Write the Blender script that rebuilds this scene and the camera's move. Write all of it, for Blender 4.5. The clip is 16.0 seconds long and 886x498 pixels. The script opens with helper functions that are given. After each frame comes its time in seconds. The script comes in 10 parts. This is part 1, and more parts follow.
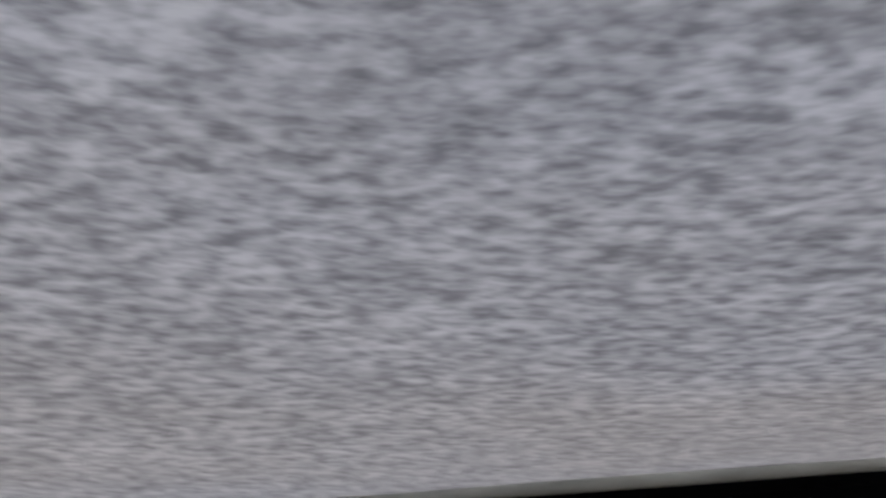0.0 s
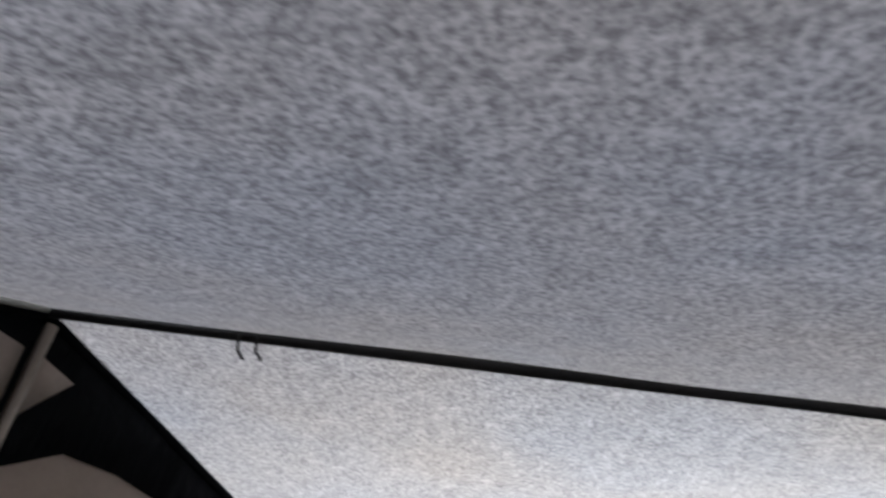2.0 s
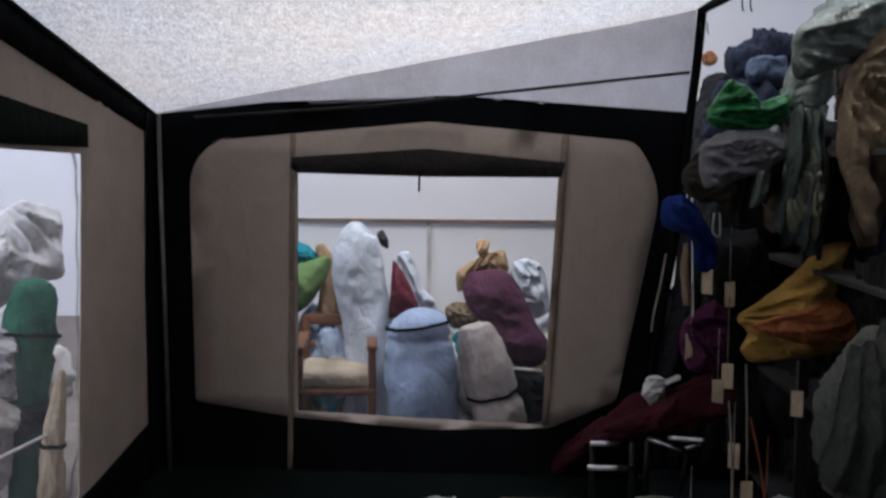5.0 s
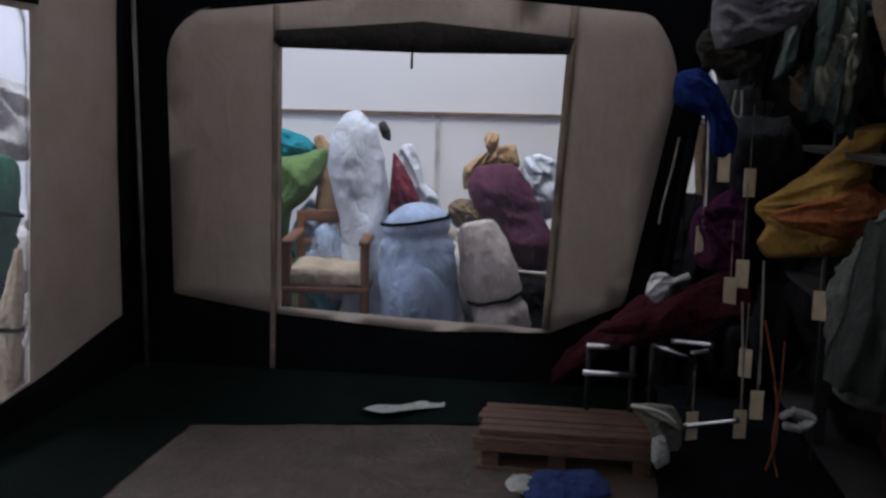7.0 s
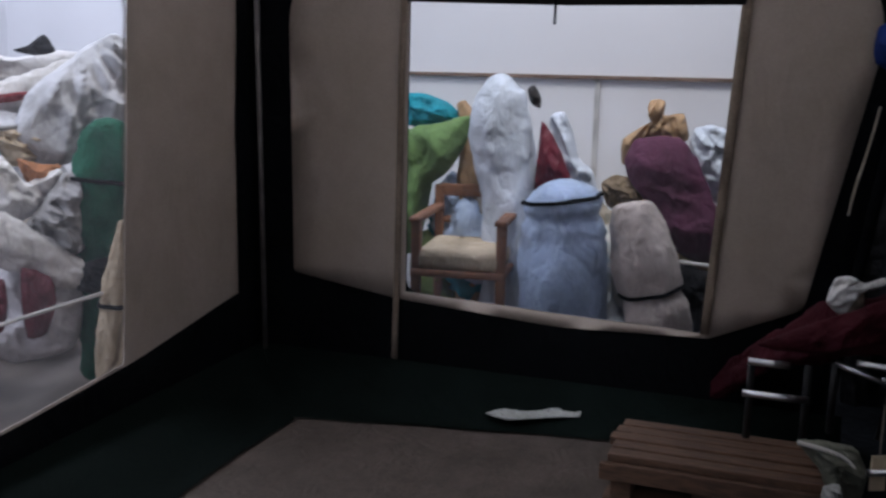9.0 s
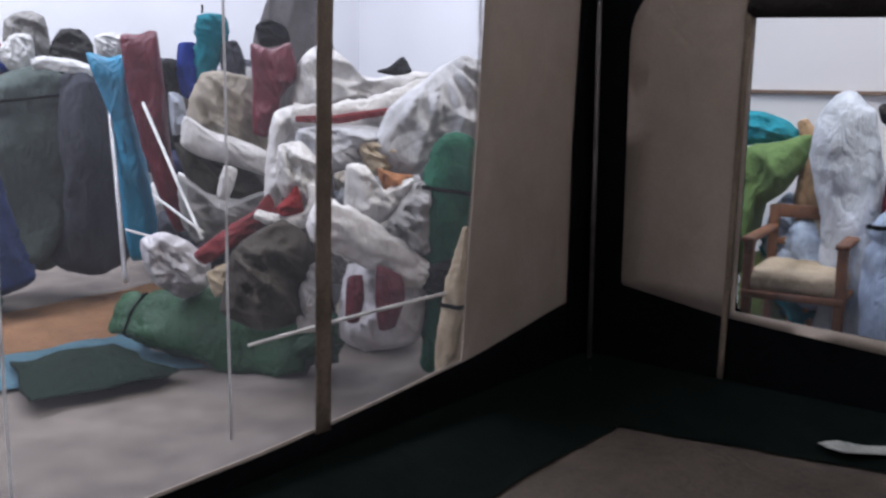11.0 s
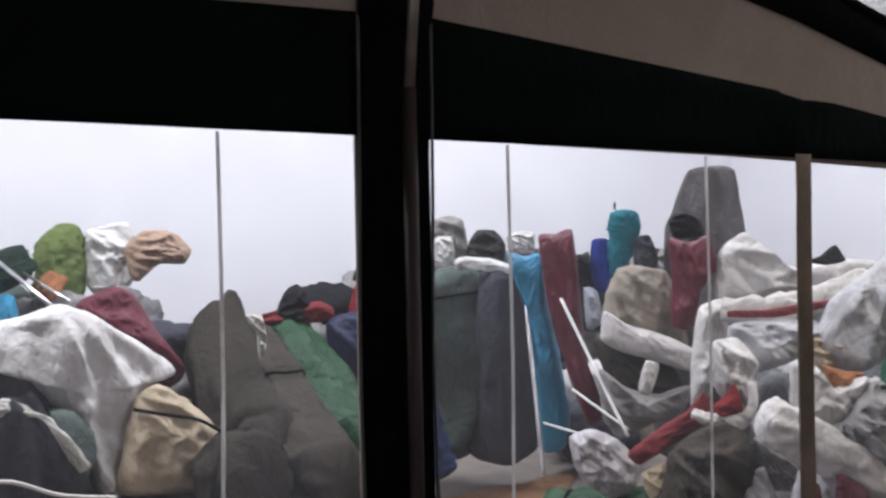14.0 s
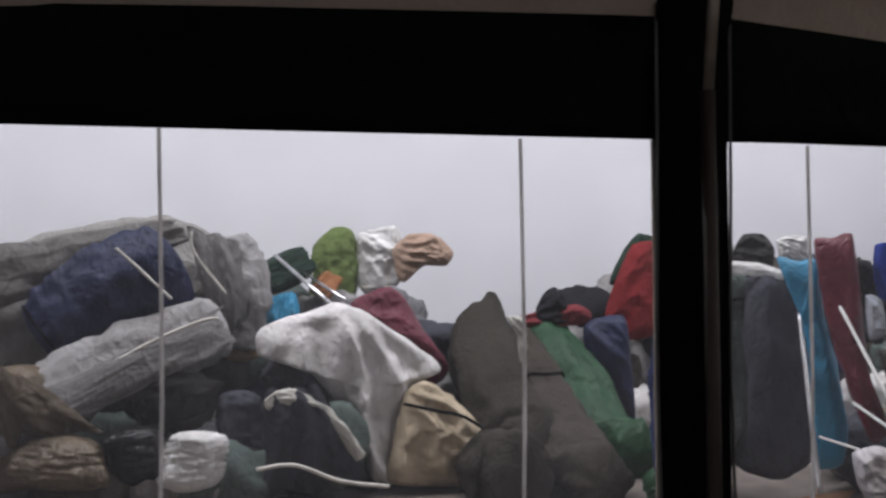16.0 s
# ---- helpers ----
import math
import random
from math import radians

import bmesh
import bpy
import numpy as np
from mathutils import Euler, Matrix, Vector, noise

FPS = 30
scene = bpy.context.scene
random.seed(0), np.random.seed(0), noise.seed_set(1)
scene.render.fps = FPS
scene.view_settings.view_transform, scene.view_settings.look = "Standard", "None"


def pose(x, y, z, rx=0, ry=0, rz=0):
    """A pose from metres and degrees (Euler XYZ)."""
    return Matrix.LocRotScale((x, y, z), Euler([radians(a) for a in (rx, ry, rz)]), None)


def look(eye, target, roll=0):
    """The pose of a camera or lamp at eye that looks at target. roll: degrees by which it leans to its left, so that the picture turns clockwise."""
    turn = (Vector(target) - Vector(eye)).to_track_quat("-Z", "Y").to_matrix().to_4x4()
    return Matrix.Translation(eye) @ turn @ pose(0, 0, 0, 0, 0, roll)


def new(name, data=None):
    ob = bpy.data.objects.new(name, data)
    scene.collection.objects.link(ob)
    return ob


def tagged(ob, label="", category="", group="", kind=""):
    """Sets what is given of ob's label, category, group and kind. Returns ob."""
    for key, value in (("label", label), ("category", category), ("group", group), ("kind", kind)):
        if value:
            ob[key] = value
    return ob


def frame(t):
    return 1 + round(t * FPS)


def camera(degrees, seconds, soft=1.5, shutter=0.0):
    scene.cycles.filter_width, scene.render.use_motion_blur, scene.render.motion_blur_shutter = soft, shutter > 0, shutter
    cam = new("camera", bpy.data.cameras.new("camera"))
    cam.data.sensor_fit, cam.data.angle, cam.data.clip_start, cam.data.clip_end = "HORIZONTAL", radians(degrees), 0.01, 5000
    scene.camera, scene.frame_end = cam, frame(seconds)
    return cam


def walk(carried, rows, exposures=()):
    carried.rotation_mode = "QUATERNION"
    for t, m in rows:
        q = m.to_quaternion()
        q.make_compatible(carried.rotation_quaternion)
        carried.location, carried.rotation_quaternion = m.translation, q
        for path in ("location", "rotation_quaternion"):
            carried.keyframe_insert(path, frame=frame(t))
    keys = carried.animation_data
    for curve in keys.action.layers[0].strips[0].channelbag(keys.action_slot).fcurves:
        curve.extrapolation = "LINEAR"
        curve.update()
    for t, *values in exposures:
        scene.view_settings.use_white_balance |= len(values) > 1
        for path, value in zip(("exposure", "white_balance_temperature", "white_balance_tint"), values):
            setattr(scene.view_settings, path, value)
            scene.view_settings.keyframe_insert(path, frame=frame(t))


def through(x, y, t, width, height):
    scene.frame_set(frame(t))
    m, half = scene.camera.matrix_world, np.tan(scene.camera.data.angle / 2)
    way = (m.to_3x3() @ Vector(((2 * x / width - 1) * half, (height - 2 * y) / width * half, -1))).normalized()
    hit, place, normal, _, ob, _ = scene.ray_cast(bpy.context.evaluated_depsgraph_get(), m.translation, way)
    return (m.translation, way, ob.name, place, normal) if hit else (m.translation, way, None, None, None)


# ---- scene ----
cam = camera(49.0, 16.0, 2.6, 0.3)
PATH = [
    (0, (-1.638, -0.901, 1.869), (-1.229, 0.877, 2.689), 4.1),
    (0.4, (-1.605, -0.946, 1.864), (-0.634, 0.632, 2.618), 5.1),
    (0.8, (-1.577, -1.000, 1.851), (-0.213, 0.260, 2.593), 4.6),
    (1.2, (-1.556, -1.063, 1.831), (0.073, -0.145, 2.542), 3.7),
    (1.5, (-1.544, -1.115, 1.811), (0.193, -0.423, 2.520), 3.3),
    (2, (-1.532, -1.213, 1.768), (0.304, -0.850, 2.474), 2.7),
    (2.4, (-1.529, -1.301, 1.725), (0.347, -1.075, 2.382), 2.1),
    (2.8, (-1.532, -1.397, 1.675), (0.372, -1.295, 2.278), 1.3),
    (3.5, (-1.553, -1.585, 1.569), (0.405, -1.456, 1.953), 0.5),
    (4, (-1.549, -1.577, 1.577), (0.440, -1.448, 1.747), -0.3),
    (4.2, (-1.551, -1.556, 1.564), (0.443, -1.439, 1.654), 0.2),
    (4.5, (-1.548, -1.631, 1.529), (0.446, -1.481, 1.515), 0.1),
    (5, (-1.540, -1.617, 1.510), (0.449, -1.480, 1.346), 0.3),
    (5.2, (-1.536, -1.618, 1.498), (0.449, -1.484, 1.295), 0.5),
    (7.3, (-1.081, -1.918, 1.249), (0.878, -1.640, 0.959), 1.2),
    (7.5, (-1.028, -1.883, 1.261), (0.934, -1.634, 0.961), 1.4),
    (8, (-0.844, -1.910, 1.302), (1.113, -1.656, 0.975), 1.6),
    (8.5, (-0.743, -1.922, 1.289), (1.178, -1.531, 0.893), 1.0),
    (9, (-0.608, -2.035, 1.250), (1.242, -1.368, 0.886), 1.2),
    (9.5, (-0.563, -2.073, 1.243), (1.221, -1.261, 0.849), 2.7),
    (10, (-0.587, -2.105, 1.237), (1.081, -1.081, 0.828), 1.1),
    (10.2, (-0.614, -2.121, 1.210), (1.003, -1.015, 0.807), 1.6),
    (12.3, (-0.890, -1.777, 1.285), (0.553, -0.403, 1.112), -1.5),
    (12.5, (-0.904, -1.773, 1.287), (0.482, -0.337, 1.156), -1.6),
    (13, (-0.931, -1.761, 1.297), (0.323, -0.203, 1.245), -1.5),
    (13.5, (-0.954, -1.743, 1.307), (0.195, -0.106, 1.305), -1.4),
    (14, (-0.977, -1.741, 1.313), (0.079, -0.043, 1.343), -1.2),
    (14.5, (-0.994, -1.736, 1.324), (-0.038, 0.019, 1.399), -1.3),
    (15, (-1.002, -1.712, 1.335), (-0.124, 0.082, 1.439), -0.6),
    (15.5, (-1.042, -1.720, 1.326), (-0.286, 0.130, 1.408), -0.5),
    (16, (-1.092, -1.733, 1.313), (-0.486, 0.172, 1.358), -0.6),
]
EXPOSURES = [(0.0, 0.62, 6400, 8), (1.0, 0.48, 6300, 8), (2.0, 0.20, 6150, 9), (2.6, -0.10, 6150, 9), (3.2, -0.36, 6150, 10), (4.0, -0.42, 6200, 11), (5.0, -0.10, 6000, 12), (9.0, -0.12, 5850, 13), (10.5, 0.0, 6000, 13), (12.5, 0.20, 6250, 12), (14.5, -0.22, 6500, 12), (16.0, -0.58, 6600, 12)]
walk(cam, [(t, look(eye, target, roll)) for t, eye, target, roll in PATH],
     exposures=EXPOSURES)

# ---------------------------------------------------------------- light
world = bpy.data.worlds.new("world")
scene.world = world
world.use_nodes = True
world.node_tree.nodes["Background"].inputs[0].default_value = (0.75, 0.82, 1.0, 1)
world.node_tree.nodes["Background"].inputs[1].default_value = 0.25


def hall_lamp(x, y, z, w, d, watts, colour=(0.93, 0.95, 1.0), spread=180):
    """An unseen area lamp, facing down from just under the ceiling of the hall."""
    data = bpy.data.lights.new("hall_area", "AREA")
    data.shape, data.size, data.size_y, data.energy, data.color = "RECTANGLE", w, d, watts, colour
    data.spread = radians(spread)
    ob = new("hall_area_lamp", data)
    ob.matrix_world = pose(x, y, z - 0.03)


HALL_N, HALL_E, HALL_W, HALL_S, HALL_H = 6.2, 8.0, -7.0, -4.6, 4.6
# stands in for the hall's overhead light on pile and north wall
hall_lamp(1.0, 3.7, HALL_H, 12.0, 0.9, 590)
# added lamp that brightens the gable from outside
hall_lamp(3.3, -1.0, HALL_H, 0.7, 2.6, 50, (0.88, 0.92, 1.0))
# added weak lamp that lifts the rear of the west roof slope
hall_lamp(-1.3, -2.4, HALL_H, 1.4, 1.6, 11, (0.97, 0.97, 1.0))
# added warm lamp, narrowed to pool on the east roof slope
hall_lamp(2.0, -1.4, HALL_H, 1.0, 1.6, 58, (1, 0.945, 0.82), 100)
# added fill over the rack and the south wall
hall_lamp(3.3, -3.4, HALL_H, 2.4, 1.0, 22)

# ---------------------------------------------------------------- materials
MATS = {}


def links(mat):
    mat.use_nodes = True
    nt = mat.node_tree
    nt.nodes.clear()
    return nt, nt.nodes, nt.links


def canvas(name, colour, rough=0.85, vary=0.25, bump=0.35, crease=7.0, sheen=0.0, stain=0.35, through=0.0, shine=0.25, grain=0.35):
    """Woven cloth: stains at one scale, grain at another, creases and weave as relief."""
    if name in MATS:
        return MATS[name]
    mat = bpy.data.materials.new(name)
    nt, n, l = links(mat)
    out = n.new("ShaderNodeOutputMaterial")
    bsdf = n.new("ShaderNodeBsdfPrincipled")
    tc = n.new("ShaderNodeTexCoord")
    oi = n.new("ShaderNodeObjectInfo")
    big = n.new("ShaderNodeTexNoise")
    big.inputs["Scale"].default_value, big.inputs["Detail"].default_value, big.inputs["Roughness"].default_value = 4.2, 6, 0.68
    fine = n.new("ShaderNodeTexNoise")
    fine.inputs["Scale"].default_value, fine.inputs["Detail"].default_value = 90, 3
    fold = n.new("ShaderNodeTexNoise")
    fold.inputs["Scale"].default_value, fold.inputs["Detail"].default_value, fold.inputs["Distortion"].default_value = crease, 2, 1.2
    add = n.new("ShaderNodeVectorMath")
    add.operation = "ADD"
    l.new(tc.outputs["Object"], add.inputs[0])
    l.new(oi.outputs["Random"], add.inputs[1])
    for t in (big, fine, fold):
        l.new(add.outputs[0], t.inputs["Vector"])
    ramp = n.new("ShaderNodeValToRGB")
    r, g, b = colour
    ramp.color_ramp.elements[0].position, ramp.color_ramp.elements[1].position = 0.30, 0.72
    k = 1 - stain
    ramp.color_ramp.elements[0].color = (r * k, g * k, b * k * 0.95, 1)
    ramp.color_ramp.elements[1].color = (min(1, r * (1 + vary)), min(1, g * (1 + vary)), min(1, b * (1 + vary)), 1)
    l.new(big.outputs["Fac"], ramp.inputs["Fac"])
    mul = n.new("ShaderNodeMixRGB")
    mul.blend_type, mul.inputs[0].default_value = "OVERLAY", grain
    l.new(ramp.outputs[0], mul.inputs[1])
    l.new(fine.outputs["Fac"], mul.inputs[2])
    l.new(mul.outputs[0], bsdf.inputs["Base Color"])
    bsdf.inputs["Roughness"].default_value = rough
    bsdf.inputs["Specular IOR Level"].default_value = shine
    if sheen:
        bsdf.inputs["Sheen Weight"].default_value = sheen
    crest = n.new("ShaderNodeMath")
    crest.operation, crest.inputs[1].default_value = "SUBTRACT", 0.5
    l.new(fold.outputs["Fac"], crest.inputs[0])
    sharp = n.new("ShaderNodeMath")
    sharp.operation = "ABSOLUTE"
    l.new(crest.outputs[0], sharp.inputs[0])
    crinkle = n.new("ShaderNodeTexNoise")
    crinkle.inputs["Scale"].default_value, crinkle.inputs["Detail"].default_value, crinkle.inputs["Distortion"].default_value = crease * 3.3, 3, 0.8
    stretch = n.new("ShaderNodeMapping")
    stretch.inputs["Scale"].default_value, stretch.inputs["Rotation"].default_value = (1.0, 1.0, 0.45), (0.3, 0.5, 0.2)
    l.new(add.outputs[0], stretch.inputs[0])
    l.new(stretch.outputs[0], crinkle.inputs["Vector"])
    c0 = n.new("ShaderNodeMath")
    c0.operation, c0.inputs[1].default_value = "SUBTRACT", 0.5
    l.new(crinkle.outputs["Fac"], c0.inputs[0])
    c1 = n.new("ShaderNodeMath")
    c1.operation = "ABSOLUTE"
    l.new(c0.outputs[0], c1.inputs[0])
    c2 = n.new("ShaderNodeMath")
    c2.operation, c2.inputs[1].default_value = "MULTIPLY_ADD", 1.0
    l.new(c1.outputs[0], c2.inputs[0])
    l.new(sharp.outputs[0], c2.inputs[2])
    sep = n.new("ShaderNodeMath")
    sep.operation, sep.inputs[1].default_value = "MULTIPLY_ADD", 0.03
    l.new(fine.outputs["Fac"], sep.inputs[0])
    l.new(c2.outputs[0], sep.inputs[2])
    bp = n.new("ShaderNodeBump")
    bp.inputs["Strength"].default_value, bp.inputs["Distance"].default_value = bump, 0.06
    l.new(sep.outputs[0], bp.inputs["Height"])
    l.new(bp.outputs[0], bsdf.inputs["Normal"])
    if through:
        tr = n.new("ShaderNodeBsdfTranslucent")
        l.new(mul.outputs[0], tr.inputs[0])
        mx = n.new("ShaderNodeMixShader")
        mx.inputs[0].default_value = through
        l.new(bsdf.outputs[0], mx.inputs[1])
        l.new(tr.outputs[0], mx.inputs[2])
        l.new(mx.outputs[0], out.inputs[0])
    else:
        l.new(bsdf.outputs[0], out.inputs[0])
    MATS[name] = mat
    return mat


def roof_canvas():
    """Flecked grey roof cloth that lets light through."""
    mat = bpy.data.materials.new("flecked_roof_cloth")
    nt, n, l = links(mat)
    out = n.new("ShaderNodeOutputMaterial")
    bsdf = n.new("ShaderNodeBsdfPrincipled")
    tr = n.new("ShaderNodeBsdfTranslucent")
    mx = n.new("ShaderNodeMixShader")
    mx.inputs[0].default_value = 0.62
    tc = n.new("ShaderNodeTexCoord")
    mp = n.new("ShaderNodeMapping")
    mp.inputs["Scale"].default_value = (0.75, 1, 1)
    l.new(tc.outputs["Object"], mp.inputs[0])
    a = n.new("ShaderNodeTexNoise")
    a.inputs["Scale"].default_value, a.inputs["Detail"].default_value, a.inputs["Roughness"].default_value = 125, 3.0, 0.6
    b = n.new("ShaderNodeTexNoise")
    b.inputs["Scale"].default_value, b.inputs["Detail"].default_value = 1.6, 4
    c = n.new("ShaderNodeTexNoise")
    c.inputs["Scale"].default_value, c.inputs["Detail"].default_value = 26, 2
    for t in (a, b, c):
        l.new(mp.outputs[0], t.inputs["Vector"])
    ra = n.new("ShaderNodeValToRGB")
    e = ra.color_ramp.elements
    e[0].position, e[1].position = 0.34, 0.66
    e[0].color, e[1].color = (0.205, 0.20, 0.208, 1), (0.52, 0.51, 0.515, 1)
    l.new(a.outputs["Fac"], ra.inputs["Fac"])
    rb = n.new("ShaderNodeValToRGB")
    e = rb.color_ramp.elements
    e[0].position, e[1].position = 0.36, 0.66
    e[0].color, e[1].color = (0.50, 0.53, 0.58, 1), (0.57, 0.54, 0.51, 1)
    l.new(b.outputs["Fac"], rb.inputs["Fac"])
    m1 = n.new("ShaderNodeMixRGB")
    m1.blend_type, m1.inputs[0].default_value = "OVERLAY", 0.6
    l.new(ra.outputs[0], m1.inputs[1])
    l.new(rb.outputs[0], m1.inputs[2])
    m2 = n.new("ShaderNodeMixRGB")
    m2.blend_type, m2.inputs[0].default_value = "OVERLAY", 0.30
    l.new(m1.outputs[0], m2.inputs[1])
    l.new(c.outputs["Fac"], m2.inputs[2])
    l.new(m2.outputs[0], bsdf.inputs["Base Color"])
    l.new(m2.outputs[0], tr.inputs[0])
    bsdf.inputs["Roughness"].default_value = 0.9
    bp = n.new("ShaderNodeBump")
    bp.inputs["Strength"].default_value, bp.inputs["Distance"].default_value = 0.25, 0.004
    l.new(a.outputs["Fac"], bp.inputs["Height"])
    l.new(bp.outputs[0], bsdf.inputs["Normal"])
    l.new(bsdf.outputs[0], mx.inputs[1])
    l.new(tr.outputs[0], mx.inputs[2])
    l.new(mx.outputs[0], out.inputs[0])
    return mat


def plain(name, colour, rough=0.5, metal=0.0, vary=0.3, scale=14.0, bump=0.15):
    """Paint, metal, wood or plastic with worn patches and fine relief."""
    if name in MATS:
        return MATS[name]
    mat = bpy.data.materials.new(name)
    nt, n, l = links(mat)
    out = n.new("ShaderNodeOutputMaterial")
    bsdf = n.new("ShaderNodeBsdfPrincipled")
    tc = n.new("ShaderNodeTexCoord")
    a = n.new("ShaderNodeTexNoise")
    a.inputs["Scale"].default_value, a.inputs["Detail"].default_value = scale, 6
    l.new(tc.outputs["Object"], a.inputs["Vector"])
    ra = n.new("ShaderNodeValToRGB")
    ra.color_ramp.elements[0].position, ra.color_ramp.elements[1].position = 0.3, 0.7
    ra.color_ramp.elements[0].color = (*[c * (1 - vary) for c in colour], 1)
    ra.color_ramp.elements[1].color = (*[min(1, c * (1 + vary * 0.5)) for c in colour], 1)
    l.new(a.outputs["Fac"], ra.inputs[0])
    l.new(ra.outputs[0], bsdf.inputs["Base Color"])
    bsdf.inputs["Roughness"].default_value, bsdf.inputs["Metallic"].default_value = rough, metal
    bp = n.new("ShaderNodeBump")
    bp.inputs["Strength"].default_value, bp.inputs["Distance"].default_value = bump, 0.01
    l.new(a.outputs["Fac"], bp.inputs["Height"])
    l.new(bp.outputs[0], bsdf.inputs["Normal"])
    l.new(bsdf.outputs[0], out.inputs[0])
    MATS[name] = mat
    return mat


def wood(name, colour):
    if name in MATS:
        return MATS[name]
    mat = bpy.data.materials.new(name)
    nt, n, l = links(mat)
    out = n.new("ShaderNodeOutputMaterial")
    bsdf = n.new("ShaderNodeBsdfPrincipled")
    tc = n.new("ShaderNodeTexCoord")
    mp = n.new("ShaderNodeMapping")
    mp.inputs["Scale"].default_value = (14, 2.0, 14)
    l.new(tc.outputs["Object"], mp.inputs[0])
    a = n.new("ShaderNodeTexNoise")
    a.inputs["Scale"].default_value, a.inputs["Detail"].default_value, a.inputs["Distortion"].default_value = 5, 8, 1.2
    l.new(mp.outputs[0], a.inputs["Vector"])
    ra = n.new("ShaderNodeValToRGB")
    ra.color_ramp.elements[0].position, ra.color_ramp.elements[1].position = 0.32, 0.68
    ra.color_ramp.elements[0].color = (*[c * 0.45 for c in colour], 1)
    ra.color_ramp.elements[1].color = (*[min(1, c * 1.25) for c in colour], 1)
    l.new(a.outputs["Fac"], ra.inputs[0])
    l.new(ra.outputs[0], bsdf.inputs["Base Color"])
    bsdf.inputs["Roughness"].default_value = 0.65
    bp = n.new("ShaderNodeBump")
    bp.inputs["Strength"].default_value, bp.inputs["Distance"].default_value = 0.3, 0.004
    l.new(a.outputs["Fac"], bp.inputs["Height"])
    l.new(bp.outputs[0], bsdf.inputs["Normal"])
    l.new(bsdf.outputs[0], out.inputs[0])
    MATS[name] = mat
    return mat


def clear_film(name, haze):
    """Clear flexible window film: see-through, a little milky, with a soft shine and ripples."""
    mat = bpy.data.materials.new(name)
    nt, n, l = links(mat)
    out = n.new("ShaderNodeOutputMaterial")
    tp = n.new("ShaderNodeBsdfTransparent")
    tp.inputs[0].default_value = (0.97, 0.97, 0.98, 1)
    df = n.new("ShaderNodeBsdfTranslucent")
    df.inputs[0].default_value = (0.8, 0.8, 0.84, 1)
    gl = n.new("ShaderNodeBsdfGlossy")
    gl.inputs["Roughness"].default_value = 0.12
    tc = n.new("ShaderNodeTexCoord")
    a = n.new("ShaderNodeTexNoise")
    a.inputs["Scale"].default_value, a.inputs["Detail"].default_value = 2.2, 5
    l.new(tc.outputs["Object"], a.inputs["Vector"])
    bp = n.new("ShaderNodeBump")
    bp.inputs["Strength"].default_value, bp.inputs["Distance"].default_value = 0.3, 0.03
    l.new(a.outputs["Fac"], bp.inputs["Height"])
    l.new(bp.outputs[0], gl.inputs["Normal"])
    mh = n.new("ShaderNodeMath")
    mh.operation, mh.inputs[1].default_value = "MULTIPLY", haze * 2
    l.new(a.outputs["Fac"], mh.inputs[0])
    m1 = n.new("ShaderNodeMixShader")
    l.new(mh.outputs[0], m1.inputs[0])
    l.new(tp.outputs[0], m1.inputs[1])
    l.new(df.outputs[0], m1.inputs[2])
    fr = n.new("ShaderNodeFresnel")
    fr.inputs[0].default_value = 1.04
    m2 = n.new("ShaderNodeMixShader")
    l.new(fr.outputs[0], m2.inputs[0])
    l.new(m1.outputs[0], m2.inputs[1])
    l.new(gl.outputs[0], m2.inputs[2])
    l.new(m2.outputs[0], out.inputs[0])
    return mat


ROOF = roof_canvas()
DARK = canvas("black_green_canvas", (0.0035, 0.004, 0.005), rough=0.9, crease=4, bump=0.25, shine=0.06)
GREEN = canvas("bottle_green_canvas", (0.0025, 0.0055, 0.004), rough=0.9, crease=4, bump=0.25, shine=0.08)
TAUPE = canvas("taupe_canvas", (0.42, 0.35, 0.30), rough=0.9, crease=2.4, bump=0.22, stain=0.10, vary=0.06, through=0.16, grain=0.10)
BLIND = canvas("dark_brown_blind", (0.014, 0.011, 0.010), rough=0.8)
STRAP = canvas("brown_webbing", (0.22, 0.17, 0.13), rough=0.8, bump=0.1)
FILM = clear_film("clear_window_film", 0.018)
CORD = canvas("pale_cord", (0.70, 0.68, 0.67), through=0.75, bump=0.1)
STEEL = plain("worn_steel_tube", (0.35, 0.30, 0.25), 0.42, 0.7)
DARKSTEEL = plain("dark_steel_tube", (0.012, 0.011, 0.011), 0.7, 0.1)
SILVER = plain("bright_aluminium", (0.75, 0.75, 0.76), 0.28, 1.0)
WHITEWALL = plain("white_painted_board", (0.80, 0.80, 0.83), 0.75, 0, 0.06, 1.3, 0.05)
CONCRETE = plain("dusty_concrete", (0.17, 0.142, 0.122), 0.85, 0, 0.35, 5, 0.2)
SHEET = canvas("beige_groundsheet", (0.075, 0.058, 0.048), rough=0.85, crease=2.2, bump=0.3)
FLAP = canvas("dark_green_mud_flap", (0.0035, 0.006, 0.005), rough=0.95, crease=3, bump=0.15, shine=0.06)
TAG = plain("card_tag", (0.62, 0.50, 0.33), 0.8)
POLEWHITE = plain("white_painted_pole", (0.80, 0.79, 0.77), 0.4, 0, 0.2)
ORANGECORD = plain("orange_cord", (0.20, 0.05, 0.012), 0.7)
STRING = plain("dull_string", (0.30, 0.26, 0.20), 0.8)
ROPE = plain("white_rope", (0.66, 0.63, 0.57), 0.85)
PALLET = wood("rough_pallet_wood", (0.11, 0.058, 0.032))
CHAIRWOOD = wood("stained_chair_wood", (0.20, 0.085, 0.04))


# ---------------------------------------------------------------- mesh helpers
from mathutils.geometry import delaunay_2d_cdt


